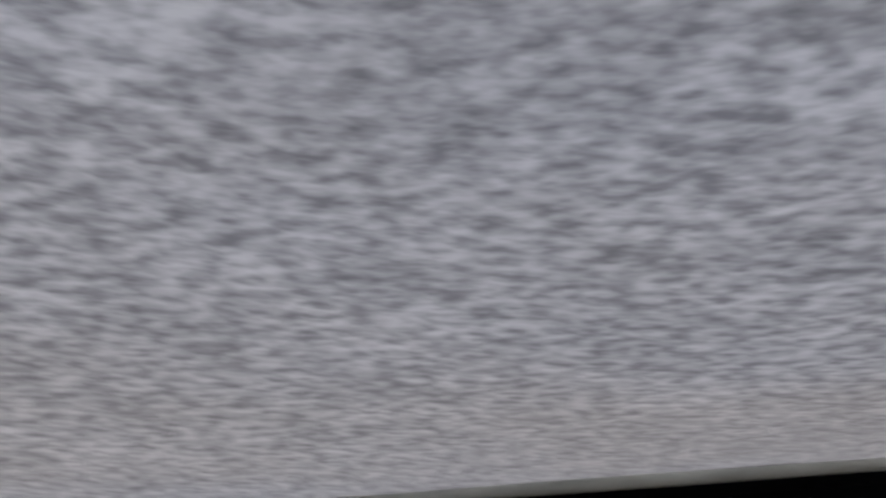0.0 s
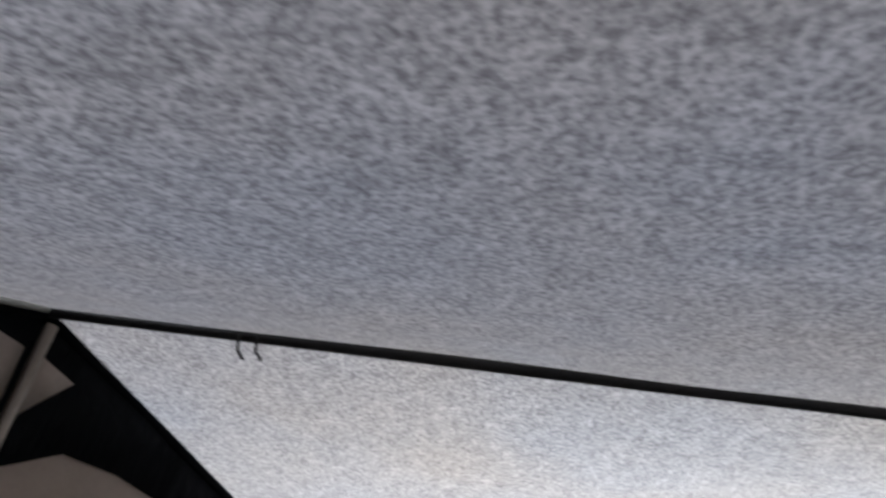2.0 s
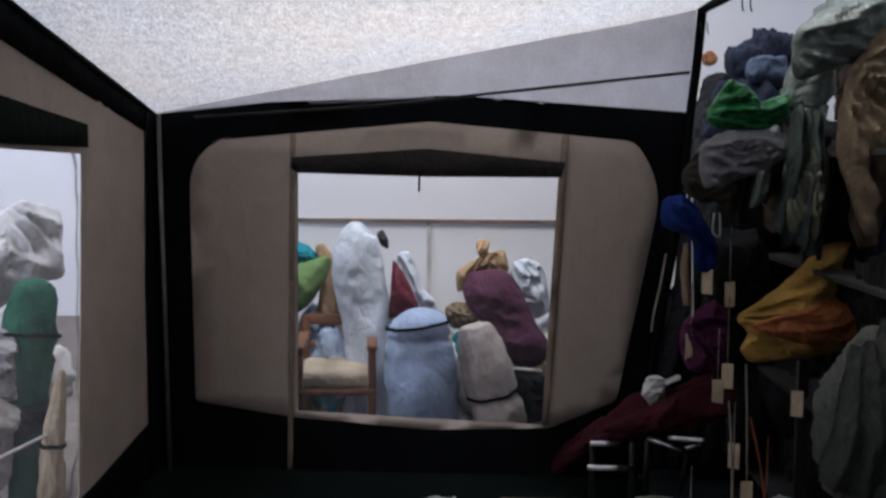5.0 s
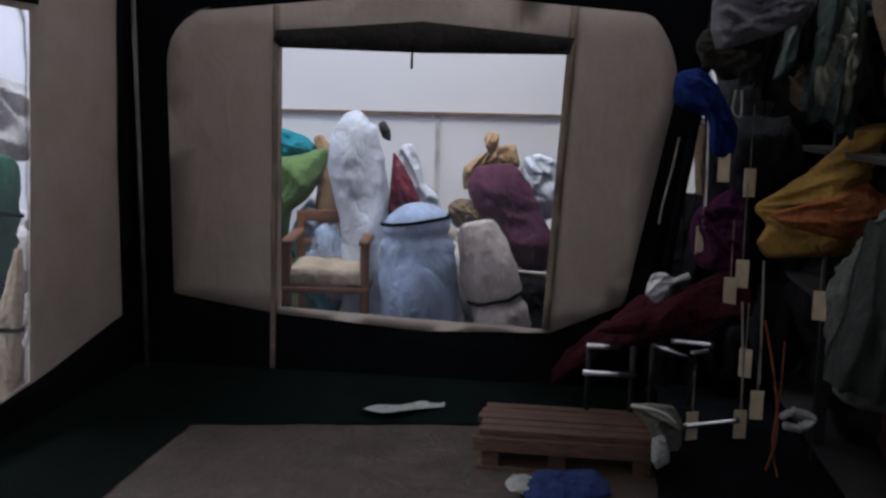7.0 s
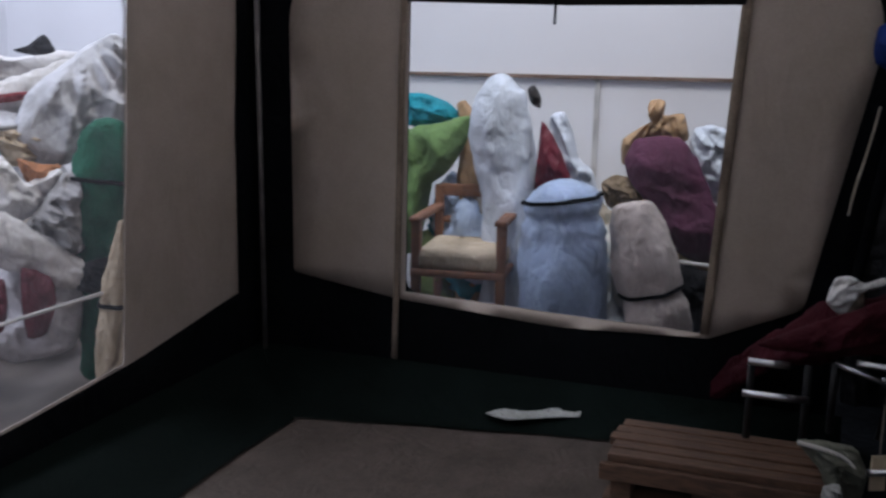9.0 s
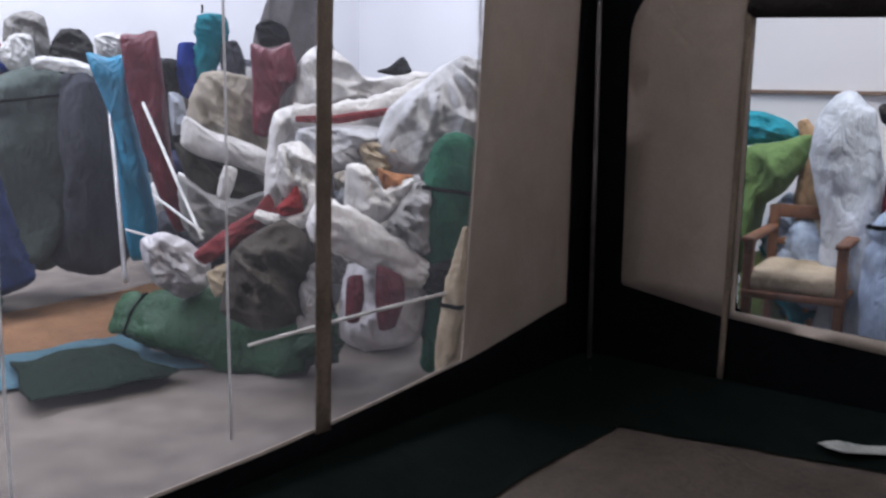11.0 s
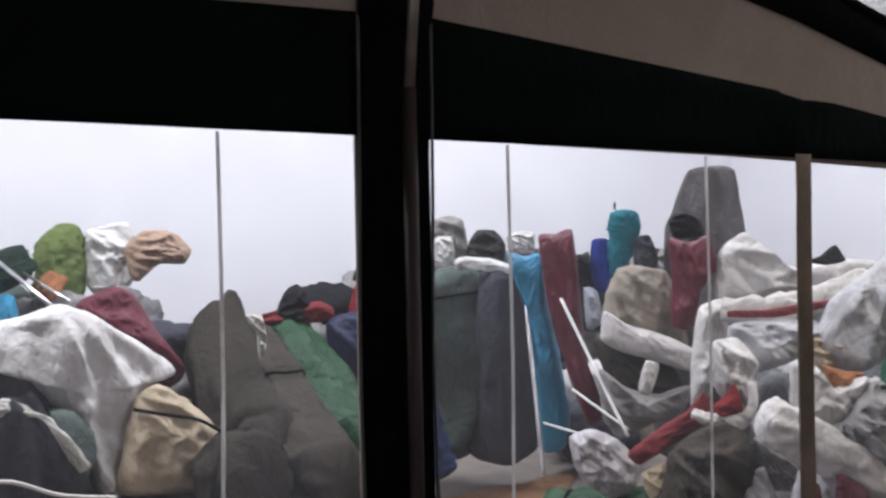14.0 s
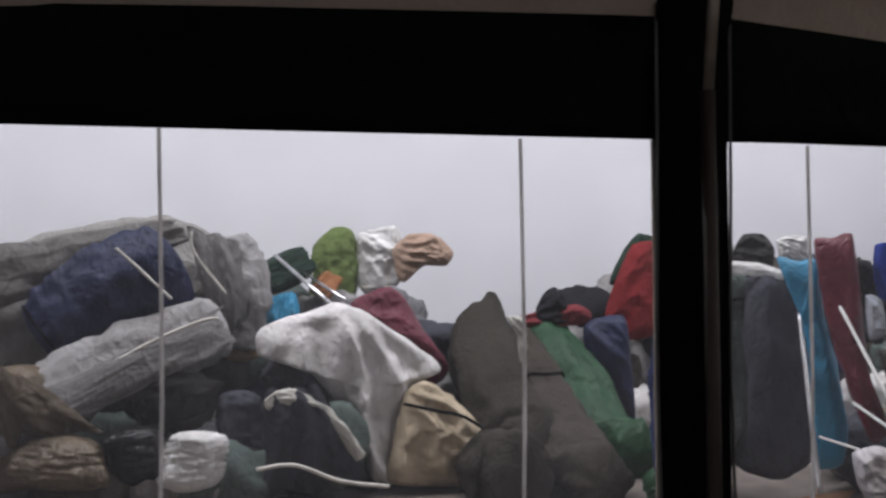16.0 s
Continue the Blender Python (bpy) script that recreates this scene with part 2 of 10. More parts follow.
def part(name, bm, material, parent=None, label="", smooth=True):
    me = bpy.data.meshes.new(name)
    bmesh.ops.recalc_face_normals(bm, faces=bm.faces[:])
    bm.to_mesh(me)
    bm.free()
    me.materials.append(material)
    if smooth:
        for p in me.polygons:
            p.use_smooth = True
    ob = new(name, me)
    if parent:
        ob.parent = parent
    if label:
        ob["label"] = label
    return ob


def box(bm, lo, hi, bevel=0.0):
    r = bmesh.ops.create_cube(bm, size=1.0)["verts"]
    for v in r:
        v.co = Vector([lo[i] + (v.co[i] + 0.5) * (hi[i] - lo[i]) for i in range(3)])
    if bevel:
        es = {e for v in r for e in v.link_edges}
        bmesh.ops.bevel(bm, geom=list(es), offset=bevel, segments=2, affect="EDGES", profile=0.6)


def tube(bm, pts, r, sides=8, taper=None):
    """A round bar along points."""
    pts = [Vector(p) for p in pts]
    rings = []
    for i, p in enumerate(pts):
        d = (pts[min(i + 1, len(pts) - 1)] - pts[max(i - 1, 0)]).normalized()
        s = d.cross(Vector((0.13, 0.31, 0.94)))
        if s.length < 0.05:
            s = d.cross(Vector((1, 0, 0)))
        s.normalize()
        u = d.cross(s)
        rr = r if taper is None else r + (taper - r) * i / (len(pts) - 1)
        rings.append([bm.verts.new(p + (s * math.cos(a) + u * math.sin(a)) * rr) for a in [2 * math.pi * k / sides for k in range(sides)]])
    for a, b in zip(rings, rings[1:]):
        for k in range(sides):
            bm.faces.new((a[k], a[(k + 1) % sides], b[(k + 1) % sides], b[k]))
    bm.faces.new(rings[0][::-1])
    bm.faces.new(rings[-1])


def smooth_line(pts, n):
    """A curve through points."""
    pts = [Vector(p) for p in pts]
    out = []
    m = len(pts) - 1
    for i in range(n + 1):
        t = i / n * m
        k = min(int(t), m - 1)
        f = t - k
        p0, p1, p2, p3 = pts[max(k - 1, 0)], pts[k], pts[k + 1], pts[min(k + 2, m)]
        out.append(0.5 * ((2 * p1) + (p2 - p0) * f + (2 * p0 - 5 * p1 + 4 * p2 - p3) * f * f + (3 * p1 - p0 - 3 * p2 + p3) * f ** 3))
    return out


def rounded(pts, radii, n=6):
    """A polygon in the plane with its corners rounded."""
    out = []
    m = len(pts)
    for i, (p, r) in enumerate(zip(pts, radii)):
        p = Vector(p)
        if r <= 0:
            out.append(tuple(p))
            continue
        a, b = Vector(pts[i - 1]), Vector(pts[(i + 1) % m])
        pa, pb = p + (a - p).normalized() * r, p + (b - p).normalized() * r
        for k in range(n + 1):
            t = k / n
            out.append(tuple((1 - t) ** 2 * pa + 2 * t * (1 - t) * p + t * t * pb))
    return out


def dense(loop, step=0.12):
    out = []
    for i, p in enumerate(loop):
        a, b = Vector(p), Vector(loop[(i + 1) % len(loop)])
        k = max(1, int((b - a).length / step))
        out += [tuple(a + (b - a) * j / k) for j in range(k)]
    return out


def cloth(loops, place, depth, thick=0.006, ripple=0.006, seed=0.0, step=0.12):
    """A sheet of cloth with holes: loops in the plane of the wall, bent by place(u, v, d), with thickness."""
    pts, edges, full = [], [], [dense(loop, step) for loop in loops]
    for loop in full:
        k = len(pts)
        pts += [Vector(p) for p in loop]
        edges += [(k + i, k + (i + 1) % len(loop)) for i in range(len(loop))]

    def inside(u, v):
        odd = False
        for loop in full:
            for (x0, y0), (x1, y1) in zip(loop, loop[1:] + loop[:1]):
                if (y0 > v) != (y1 > v) and u < (x1 - x0) * (v - y0) / (y1 - y0) + x0:
                    odd = not odd
        return odd

    us, vs = [p.x for p in pts], [p.y for p in pts]
    for i in range(int((max(us) - min(us)) / step) + 1):
        for j in range(int((max(vs) - min(vs)) / step) + 1):
            u, v = min(us) + (i + 0.5 + 0.17 * (j % 2)) * step, min(vs) + (j + 0.5) * step
            if inside(u, v) and min(abs(u - p.x) + abs(v - p.y) for p in pts) > step * 0.5:
                pts.append(Vector((u, v)))
    co, _, faces, *_ = delaunay_2d_cdt(pts, edges, [], 0, 1e-6)
    bm = bmesh.new()
    low = [bm.verts.new((p.x, p.y, 0)) for p in co]
    for f in faces:
        c = sum((co[i] for i in f), Vector((0, 0))) / len(f)
        if inside(c.x, c.y):
            bm.faces.new([low[i] for i in f])
    for v in [v for v in bm.verts if not v.link_faces]:
        bm.verts.remove(v)
    bmesh.ops.recalc_face_normals(bm, faces=bm.faces[:])
    g = bmesh.ops.extrude_face_region(bm, geom=bm.faces[:])
    top = {e for e in g["geom"] if isinstance(e, bmesh.types.BMVert)}
    for v in bm.verts:
        u, w = v.co.x, v.co.y
        rip = ripple * noise.noise((u * 3.1 + seed, w * 1.3, seed)) + ripple * 0.4 * noise.noise((u * 9 + seed, w * 5, 3.0))
        v.co = place(u, w, depth + rip + (thick if v in top else 0))
    return bm


# ---------------------------------------------------------------- the hall
def slab(name, lo, hi, material, label):
    bm = bmesh.new()
    box(bm, lo, hi)
    return tagged(part(name, bm, material, smooth=False), label, name.split("_")[0], kind="structure")


slab("floor", (HALL_W, HALL_S, -0.2), (HALL_E, HALL_N, 0), CONCRETE, "dusty grey brown concrete hall floor")
slab("wall_north", (HALL_W, HALL_N, -0.2), (HALL_E, HALL_N + 0.2, HALL_H), WHITEWALL, "plain white painted hall wall behind the pile")
slab("wall_south", (HALL_W, HALL_S - 0.2, -0.2), (HALL_E, HALL_S, HALL_H), WHITEWALL, "plain white painted hall wall behind the rack")
slab("wall_west", (HALL_W - 0.2, HALL_S, -0.2), (HALL_W, HALL_N, HALL_H), WHITEWALL, "plain white painted end wall of the hall")
slab("wall_far_east", (HALL_E, HALL_S, -0.2), (HALL_E + 0.2, HALL_N, HALL_H), WHITEWALL, "plain white painted far wall of the hall")
slab("wall_east", (3.78, HALL_S, 0), (3.90, 0.45, HALL_H), WHITEWALL, "white boarded partition wall with a wooden rail")
slab("ceiling", (HALL_W, HALL_S, HALL_H), (HALL_E, HALL_N, HALL_H + 0.1), WHITEWALL, "pale boarded ceiling of the hall")

# ---------------------------------------------------------------- the awning
RIDGE_X, RIDGE_Y, RIDGE_Z = 0.036, -0.146, 2.268
REAR = (0.49, -2.396, 2.098)
EAST, WEST, CORNER_Z, BACK_Y, BACK_Z = 2.79, -3.0, 1.75, -2.434, 2.204


def eave_z(x):
    end = EAST if x > RIDGE_X else WEST
    return RIDGE_Z + (CORNER_Z - RIDGE_Z) * (x - RIDGE_X) / (end - RIDGE_X)


def front(u, v, d):
    """Front wall: upright, and above the corner's height leaning in to the ridge."""
    k = max(0.0, (v - CORNER_Z) / (RIDGE_Z - CORNER_Z))
    return Vector((u, RIDGE_Y * k - d, v))


def side(u, v, d):
    """East end wall."""
    return Vector((EAST - d + 0.02 * math.sin(math.pi * min(1, max(0, -u / 2.4))), u, v))


awning = tagged(new("awning"), "large grey, taupe and dark green canvas caravan awning", "awning")


def roof(name, xc, zc, yc, xb, yb, zb):
    """One slope of the roof: a sheet between the ridge and the edge of an end wall, sagging a little."""
    bm = bmesh.new()
    n, m = 44, 36
    g = []
    for i in range(n + 1):
        s = i / n
        row = []
        for j in range(m + 1):
            t = j / m
            a = Vector((RIDGE_X, RIDGE_Y, RIDGE_Z)).lerp(Vector(REAR), t)
            b = Vector((xc, yc, zc)).lerp(Vector((xb, yb, zb)), t)
            p = a.lerp(b, s)
            sag = 0.05 * math.sin(math.pi * s) * math.sin(math.pi * t)
            p.z -= sag + 0.006 * noise.noise((p.x * 2.2, p.y * 2.2, 0)) - 0.004
            row.append(bm.verts.new(p))
        g.append(row)
    for i in range(n):
        for j in range(m):
            bm.faces.new((g[i][j], g[i + 1][j], g[i + 1][j + 1], g[i][j + 1]))
    return part(name, bm, ROOF, awning, "flecked grey roof cloth")


roof("roof_panel", EAST + 0.06, CORNER_Z - 0.008, 0, EAST + 0.06, BACK_Y, BACK_Z)
roof("roof_panel", WEST, CORNER_Z, 0, WEST, BACK_Y, BACK_Z)

# front wall: taupe cloth with two large windows
WIN_TOP = 1.575
EWIN = [(0.06, 0.18), (1.0, 0.20), (1.5, 0.23), (1.94, 0.27), (2.035, 1.56), (1.0, WIN_TOP), (0.06, WIN_TOP)]
WWIN = [(-2.1, 0.22), (-0.10, 0.18), (-0.10, WIN_TOP), (-2.1, 1.56)]
outline = [(WEST, 0.08), (EAST, 0.08), (EAST, CORNER_Z), (RIDGE_X, RIDGE_Z), (WEST, CORNER_Z)]
part("front_wall", cloth([outline, EWIN, WWIN], front, 0.0, seed=2.0), TAUPE, awning, "taupe canvas front wall")


def dark_piece(name, loop, depth=0.009, mat=DARK, place=front, label="", ripple=0.006, seed=2.0):
    return part(name, cloth([loop], place, depth, 0.004, ripple, seed, 0.1), mat, awning, label)


dark_piece("window_band", [(-2.3, 1.55), (-0.10, 1.572), (-0.10, 1.815), (-0.9, 1.78), (-2.3, 1.70)], mat=GREEN, label="dark green band above the window")
dark_piece("window_band", [(0.06, 1.572), (1.0, 1.58), (2.08, 1.585), (2.08, 1.672), (1.3, 1.75), (0.06, 1.822)], mat=GREEN, label="dark green tapering band above the window")
dark_piece("pole_sleeve", [(-0.115, 0.08), (0.068, 0.08), (0.062, 1.0), (0.068, 1.85), (0.0, 2.0), (-0.10, 2.0), (-0.105, 1.85), (-0.10, 1.0)], 0.016, label="black sleeve behind the centre pole")
dark_piece("eave_trim", [(EAST, CORNER_Z - 0.10), (EAST, CORNER_Z - 0.002), (RIDGE_X, RIDGE_Z - 0.004), (RIDGE_X, 1.97), (0.11, 1.99), (0.28, 2.04), (0.51, 2.03), (0.75, 2.0), (1.19, 1.935)], label="black trim under the roof edge")
dark_piece("eave_trim", [(WEST, CORNER_Z - 0.10), (WEST, CORNER_Z - 0.002), (RIDGE_X, RIDGE_Z - 0.004), (RIDGE_X, 1.97), (-0.10, 1.99), (-0.16, 2.03), (-0.35, 2.05), (-0.55, 2.05), (-0.85, 2.015), (-1.2, 1.96), (-2.0, 1.81)], label="black trim under the roof edge")
dark_piece("trim_patch", [(-0.12, 2.20), (0.01, 2.19), (0.01, 2.08), (-0.03, 2.07)], 0.02, TAUPE, label="taupe patch beside the pole")
dark_piece("trim_patch", [(0.055, 2.19), (0.20, 2.165), (0.13, 2.12), (0.06, 2.07)], 0.02, TAUPE, label="taupe patch beside the pole")
dark_piece("skirt", [(WEST, 0.06), (EAST, 0.06), (EAST, 0.37), (2.62, 0.36), (1.95, 0.262), (1.5, 0.222), (1.0, 0.192), (0.06, 0.172), (-2.1, 0.21), (WEST, 0.37)], label="black lower border of the front wall")
dark_piece("corner_strip", [(2.64, 0.1), (EAST, 0.1), (EAST, CORNER_Z), (2.66, 1.77), (2.66, 1.6), (2.63, 1.0)], 0.014, label="black strip in the corner")
dark_piece("window_strap", [(1.205, 0.2), (1.265, 0.2), (1.285, 1.59), (1.225, 1.59)], 0.016, STRAP, label="brown webbing strap across the window")
pane = part("window_pane", cloth([[(p[0], p[1]) for p in EWIN]], front, 0.0035, 0.0008, 0.006, 2.0), FILM, awning, "clear film window")
pane.visible_shadow = False
pane = part("window_pane", cloth([WWIN], front, 0.0035, 0.0008, 0.006, 2.0), FILM, awning, "clear film window")
pane.visible_shadow = False

# east end wall: black cloth with a taupe panel round a window
wall_loop = [(0, 0.06), (0, CORNER_Z), (-0.53, 1.805), (-1.36, 1.836), (-2.39, 1.76), (-2.37, 1.4), (-2.28, 0.8), (-2.2, 0.12), (-1.4, 0.06)]
SWIN = [(-0.655, 0.40), (-1.25, 0.375), (-1.77, 0.36), (-1.83, 1.50), (-1.3, 1.515), (-0.66, 1.51)]
part("end_wall", cloth([wall_loop, SWIN], side, 0.0, seed=2.0), DARK, awning, "black canvas end wall")
panel = rounded([(-0.165, 1.60), (-0.18, 0.44), (-0.62, 0.37), (-1.26, 0.325), (-1.80, 0.345), (-2.10, 0.48), (-2.285, 1.45), (-2.16, 1.635), (-1.26, 1.72), (-0.30, 1.635)],
                [0.20, 0.02, 0, 0, 0, 0.03, 0.16, 0.05, 0, 0.05])
part("end_wall_panel", cloth([panel, SWIN], side, 0.008, 0.004, 0.006, 2.0, 0.1), TAUPE, awning, "taupe canvas panel round the end window")
gable = [(-0.55, 1.80), (-1.36, 1.832), (-2.385, 1.755), (-2.425, 2.19), (-1.5, 2.02), (-0.9, 1.90)]
# Roof cloth again, its colour lightened for the light coming through from outside.
GABLE = canvas("brightened_gable_canvas", (0.66, 0.65, 0.70), bump=0.2, stain=0.15, vary=0.15, through=0.65)
bm = bmesh.new()
low = [(0.0, 1.742), (0.53, 1.79), (1.36, 1.828), (2.39, 1.752)]
grid = []
for k in range(49):
    y = 2.41 * k / 48
    base = next(z0 + (z1 - z0) * (y - y0) / (y1 - y0) for (y0, z0), (y1, z1) in zip(low, low[1:]) if y <= y1 or y1 == 2.39)
    top = CORNER_Z + 0.004 + (BACK_Z - CORNER_Z) * y / -BACK_Y
    grid.append([bm.verts.new((EAST + 0.012 + 0.006 * noise.noise((y * 4, q * 0.35, 3.0)), -y, base + (top - base) * q / 8)) for q in range(9)])
for a, b in zip(grid, grid[1:]):
    for q in range(8):
        bm.faces.new((a[q], b[q], b[q + 1], a[q + 1]))
part("gable_panel", bm, GABLE, awning, "gable cloth coloured lilac grey for the light behind it")
dark_piece("rolled_blind", [(-0.63, 1.515), (-0.66, 1.49), (-1.25, 1.475), (-1.84, 1.475), (-1.86, 1.54), (-1.25, 1.60), (-0.64, 1.56)], 0.02, BLIND, side, "dark brown blind rolled above the window", 0.006, 2.0)
dark_piece("window_strap", [(-0.605, 0.12), (-0.63, 0.12), (-0.655, 1.66), (-0.63, 1.66)], 0.016, STRAP, side, "taupe edge strap beside the window")
dark_piece("window_strap", [(-1.77, 0.36), (-1.80, 0.36), (-1.875, 1.66), (-1.84, 1.66)], 0.016, STRAP, side, "taupe edge strap beside the window")
pane = part("window_pane", cloth([SWIN], side, 0.0035, 0.0008, 0.006, 2.0), FILM, awning, "clear film window")
pane.visible_shadow = False


def bar(name, pts, r, mat, parent=None, label="", taper=None, sides=10):
    bm = bmesh.new()
    tube(bm, pts, r, sides, taper)
    return part(name, bm, mat, parent, label)


bar("centre_pole", [(0.0, -0.055, 0.0), (-0.006, -0.062, 1.665)], 0.015, plain("rusty_dark_tube", (0.035, 0.022, 0.016), 0.55, 0.3), awning, "dark steel lower pole")
bar("centre_pole", [(-0.006, -0.062, 1.65), (0.0, -0.08, 1.85), (RIDGE_X, RIDGE_Y - 0.03, RIDGE_Z - 0.03)], 0.012, STEEL, awning, "worn steel upper pole")
for x in (-0.103, 0.066):
    bar("sleeve_seam", smooth_line([(x, -0.024, 0.15), (x + 0.004, -0.026, 0.6), (x - 0.003, -0.024, 1.1), (x + 0.002, -0.026, 1.5), (x, -0.034, 1.84)], 24), 0.0035, plain("grey_seam_tape", (0.09, 0.085, 0.08), 0.7), awning, "thin grey seam along the sleeve", sides=6)
bar("ridge_pole", [(RIDGE_X, RIDGE_Y - 0.02, RIDGE_Z - 0.004), (0.5 * (RIDGE_X + REAR[0]), 0.5 * (RIDGE_Y + REAR[1]), 0.5 * (RIDGE_Z + REAR[2]) - 0.004), (REAR[0], REAR[1], REAR[2] - 0.004)], 0.012, DARKSTEEL, awning, "dark ridge pole under the roof")
bar("corner_pole", [(EAST - 0.05, -0.07, 0.0), (EAST - 0.04, -0.04, CORNER_Z)], 0.010, plain("dull_steel_tube", (0.16, 0.14, 0.13), 0.5, 0.4), awning, "thin dull steel corner pole")
bar("side_pole", [(EAST - 0.03, -0.2, 1.735), (EAST - 0.03, -1.0, 1.785), (EAST - 0.035, -2.38, 1.93)], 0.007, DARKSTEEL, awning, "thin dark pole across the gable")
bar("rear_edge", smooth_line([REAR, (1.2, -2.41, 2.12), (1.9, -2.42, 2.145), (EAST, BACK_Y, BACK_Z)], 30), 0.022, DARK, awning, "black piping along the rear roof edge")
bar("rear_edge", smooth_line([REAR, (-1.2, -2.40, 2.11), (WEST, BACK_Y, BACK_Z)], 30), 0.022, DARK, awning, "black piping along the rear roof edge")
bar("side_edge", smooth_line([(EAST, BACK_Y, BACK_Z), (EAST, -2.42, 2.0), (EAST, -2.39, 1.7), (EAST - 0.01, -2.36, 1.35), (EAST, -2.28, 0.8), (EAST, -2.2, 0.15)], 30), 0.020, DARK, awning, "black piping along the end wall")
for x_end in (EAST, WEST):
    bar("eave_piping", [(RIDGE_X, RIDGE_Y - 0.004, RIDGE_Z - 0.004), ((RIDGE_X + x_end) / 2, RIDGE_Y / 2 - 0.006, (RIDGE_Z + CORNER_Z) / 2 - 0.004), (x_end, -0.006, CORNER_Z - 0.004)], 0.014, DARK, awning, "black piping along the front roof edge")
# Added thin pale tube: draws the lit strip along the west roof edge.
bar("pale_piping", [(RIDGE_X, RIDGE_Y - 0.022, RIDGE_Z - 0.002), ((RIDGE_X + WEST) / 2, RIDGE_Y / 2 - 0.026, (RIDGE_Z + CORNER_Z) / 2 - 0.002), (WEST, -0.026, CORNER_Z - 0.002)], 0.006, plain("lit_edge_tape", (0.55, 0.56, 0.50), 0.7), awning, "pale line for the lit strip along the front roof edge")
for x, z in ((-1.05, 1.57), (-0.37, 1.57), (0.30, 1.575), (0.93, 1.575)):
    bar("window_cord", smooth_line([(x, 0.03, z), (x + 0.004, 0.032, 1.1), (x - 0.004, 0.03, 0.7), (x, 0.03, 0.25)], 12), 0.0038, CORD, awning, "pale cord hanging in front of the window", sides=6)
bar("blind_cord", [(EAST - 0.03, -1.215, 1.50), (EAST - 0.03, -1.213, 1.41)], 0.005, DARK, awning, "short dark blind cord")

for x, y, z in ((0.02, -0.55, 2.215), (1.9, -2.40, 2.10), (2.74, -2.42, 2.14)):
    bm = bmesh.new()
    for k in (0, 0.03):
        tube(bm, [(x + 0.3 * k, y - k, z), (x + 0.3 * k, y - k, z - 0.03), (x + 0.3 * k + 0.01, y - k - 0.008, z - 0.045)], 0.003, 6)
    part("hook", bm, DARKSTEEL, awning, "small dark hooks")

# groundsheet and mud flaps inside the awning
def floor_cloth(name, lo, hi, z, mat, label, wave, seed):
    bm = bmesh.new()
    n, m = 50, 40
    g = [[bm.verts.new((lo[0] + (hi[0] - lo[0]) * i / n + 0.02 * noise.noise((i * 0.3, j * 0.2, seed)), lo[1] + (hi[1] - lo[1]) * j / m + 0.03 * noise.noise((i * 0.25, j * 0.3, seed + 5)),
                        z + wave * (0.5 + 0.5 * noise.noise((i * 0.22 + seed, j * 0.22, 1))) + 0.4 * wave * noise.noise((i * 0.7, j * 0.7, seed)))) for j in range(m + 1)] for i in range(n + 1)]
    for i in range(n):
        for j in range(m):
            bm.faces.new((g[i][j], g[i + 1][j], g[i + 1][j + 1], g[i][j + 1]))
    return tagged(part(name, bm, mat), label, "groundsheet")


floor_cloth("groundsheet", (-2.7, -3.3), (2.62, -0.1), 0.006, SHEET, "dull beige brown groundsheet lying on the floor", 0.01, 2.0)
# Added black sheet: stands for the shade on the floor by the rack.
floor_cloth("tarpaulin", (1.35, -3.45), (4.1, -2.2), 0.024, DARK, "added black sheet for the dark floor under the rack", 0.012, 6.0)


def mud_flap(pts, label, seed):
    """Cloth flap that slopes from the wall's foot on to the floor, with folds."""
    bm = bmesh.new()
    n = 60
    rows = []
    for i in range(n + 1):
        t = i / n
        a = Vector(pts[0]).lerp(Vector(pts[1]), t)
        inn = Vector(pts[2]).lerp(Vector(pts[3]), t)
        row = []
        for j in range(13):
            s = j / 12
            p = a.lerp(inn, s)
            p.z = 0.02 + 0.11 * (1 - s) ** 2 + 0.022 * (0.6 + noise.noise((t * 9 + seed, s * 2.0, seed))) * math.sin(math.pi * min(1, s * 1.1 + 0.05))
            p.x += 0.03 * noise.noise((t * 6, s, seed + 2)) * s
            p.y += 0.03 * noise.noise((t * 6, s, seed + 4)) * s
            row.append(bm.verts.new(p))
        rows.append(row)
    for i in range(n):
        for j in range(12):
            bm.faces.new((rows[i][j], rows[i + 1][j], rows[i + 1][j + 1], rows[i][j + 1]))
    part("mud_flap", bm, FLAP, awning, label)


mud_flap([(WEST, -0.03, 0), (EAST - 0.02, -0.03, 0), (WEST, -0.50, 0), (2.30, -0.44, 0)], "dark green mud flap along the front", 1.0)
mud_flap([(EAST - 0.02, -0.03, 0), (EAST - 0.02, -2.25, 0), (2.32, -0.42, 0), (2.70, -2.25, 0)], "dark green mud flap along the end wall", 3.0)

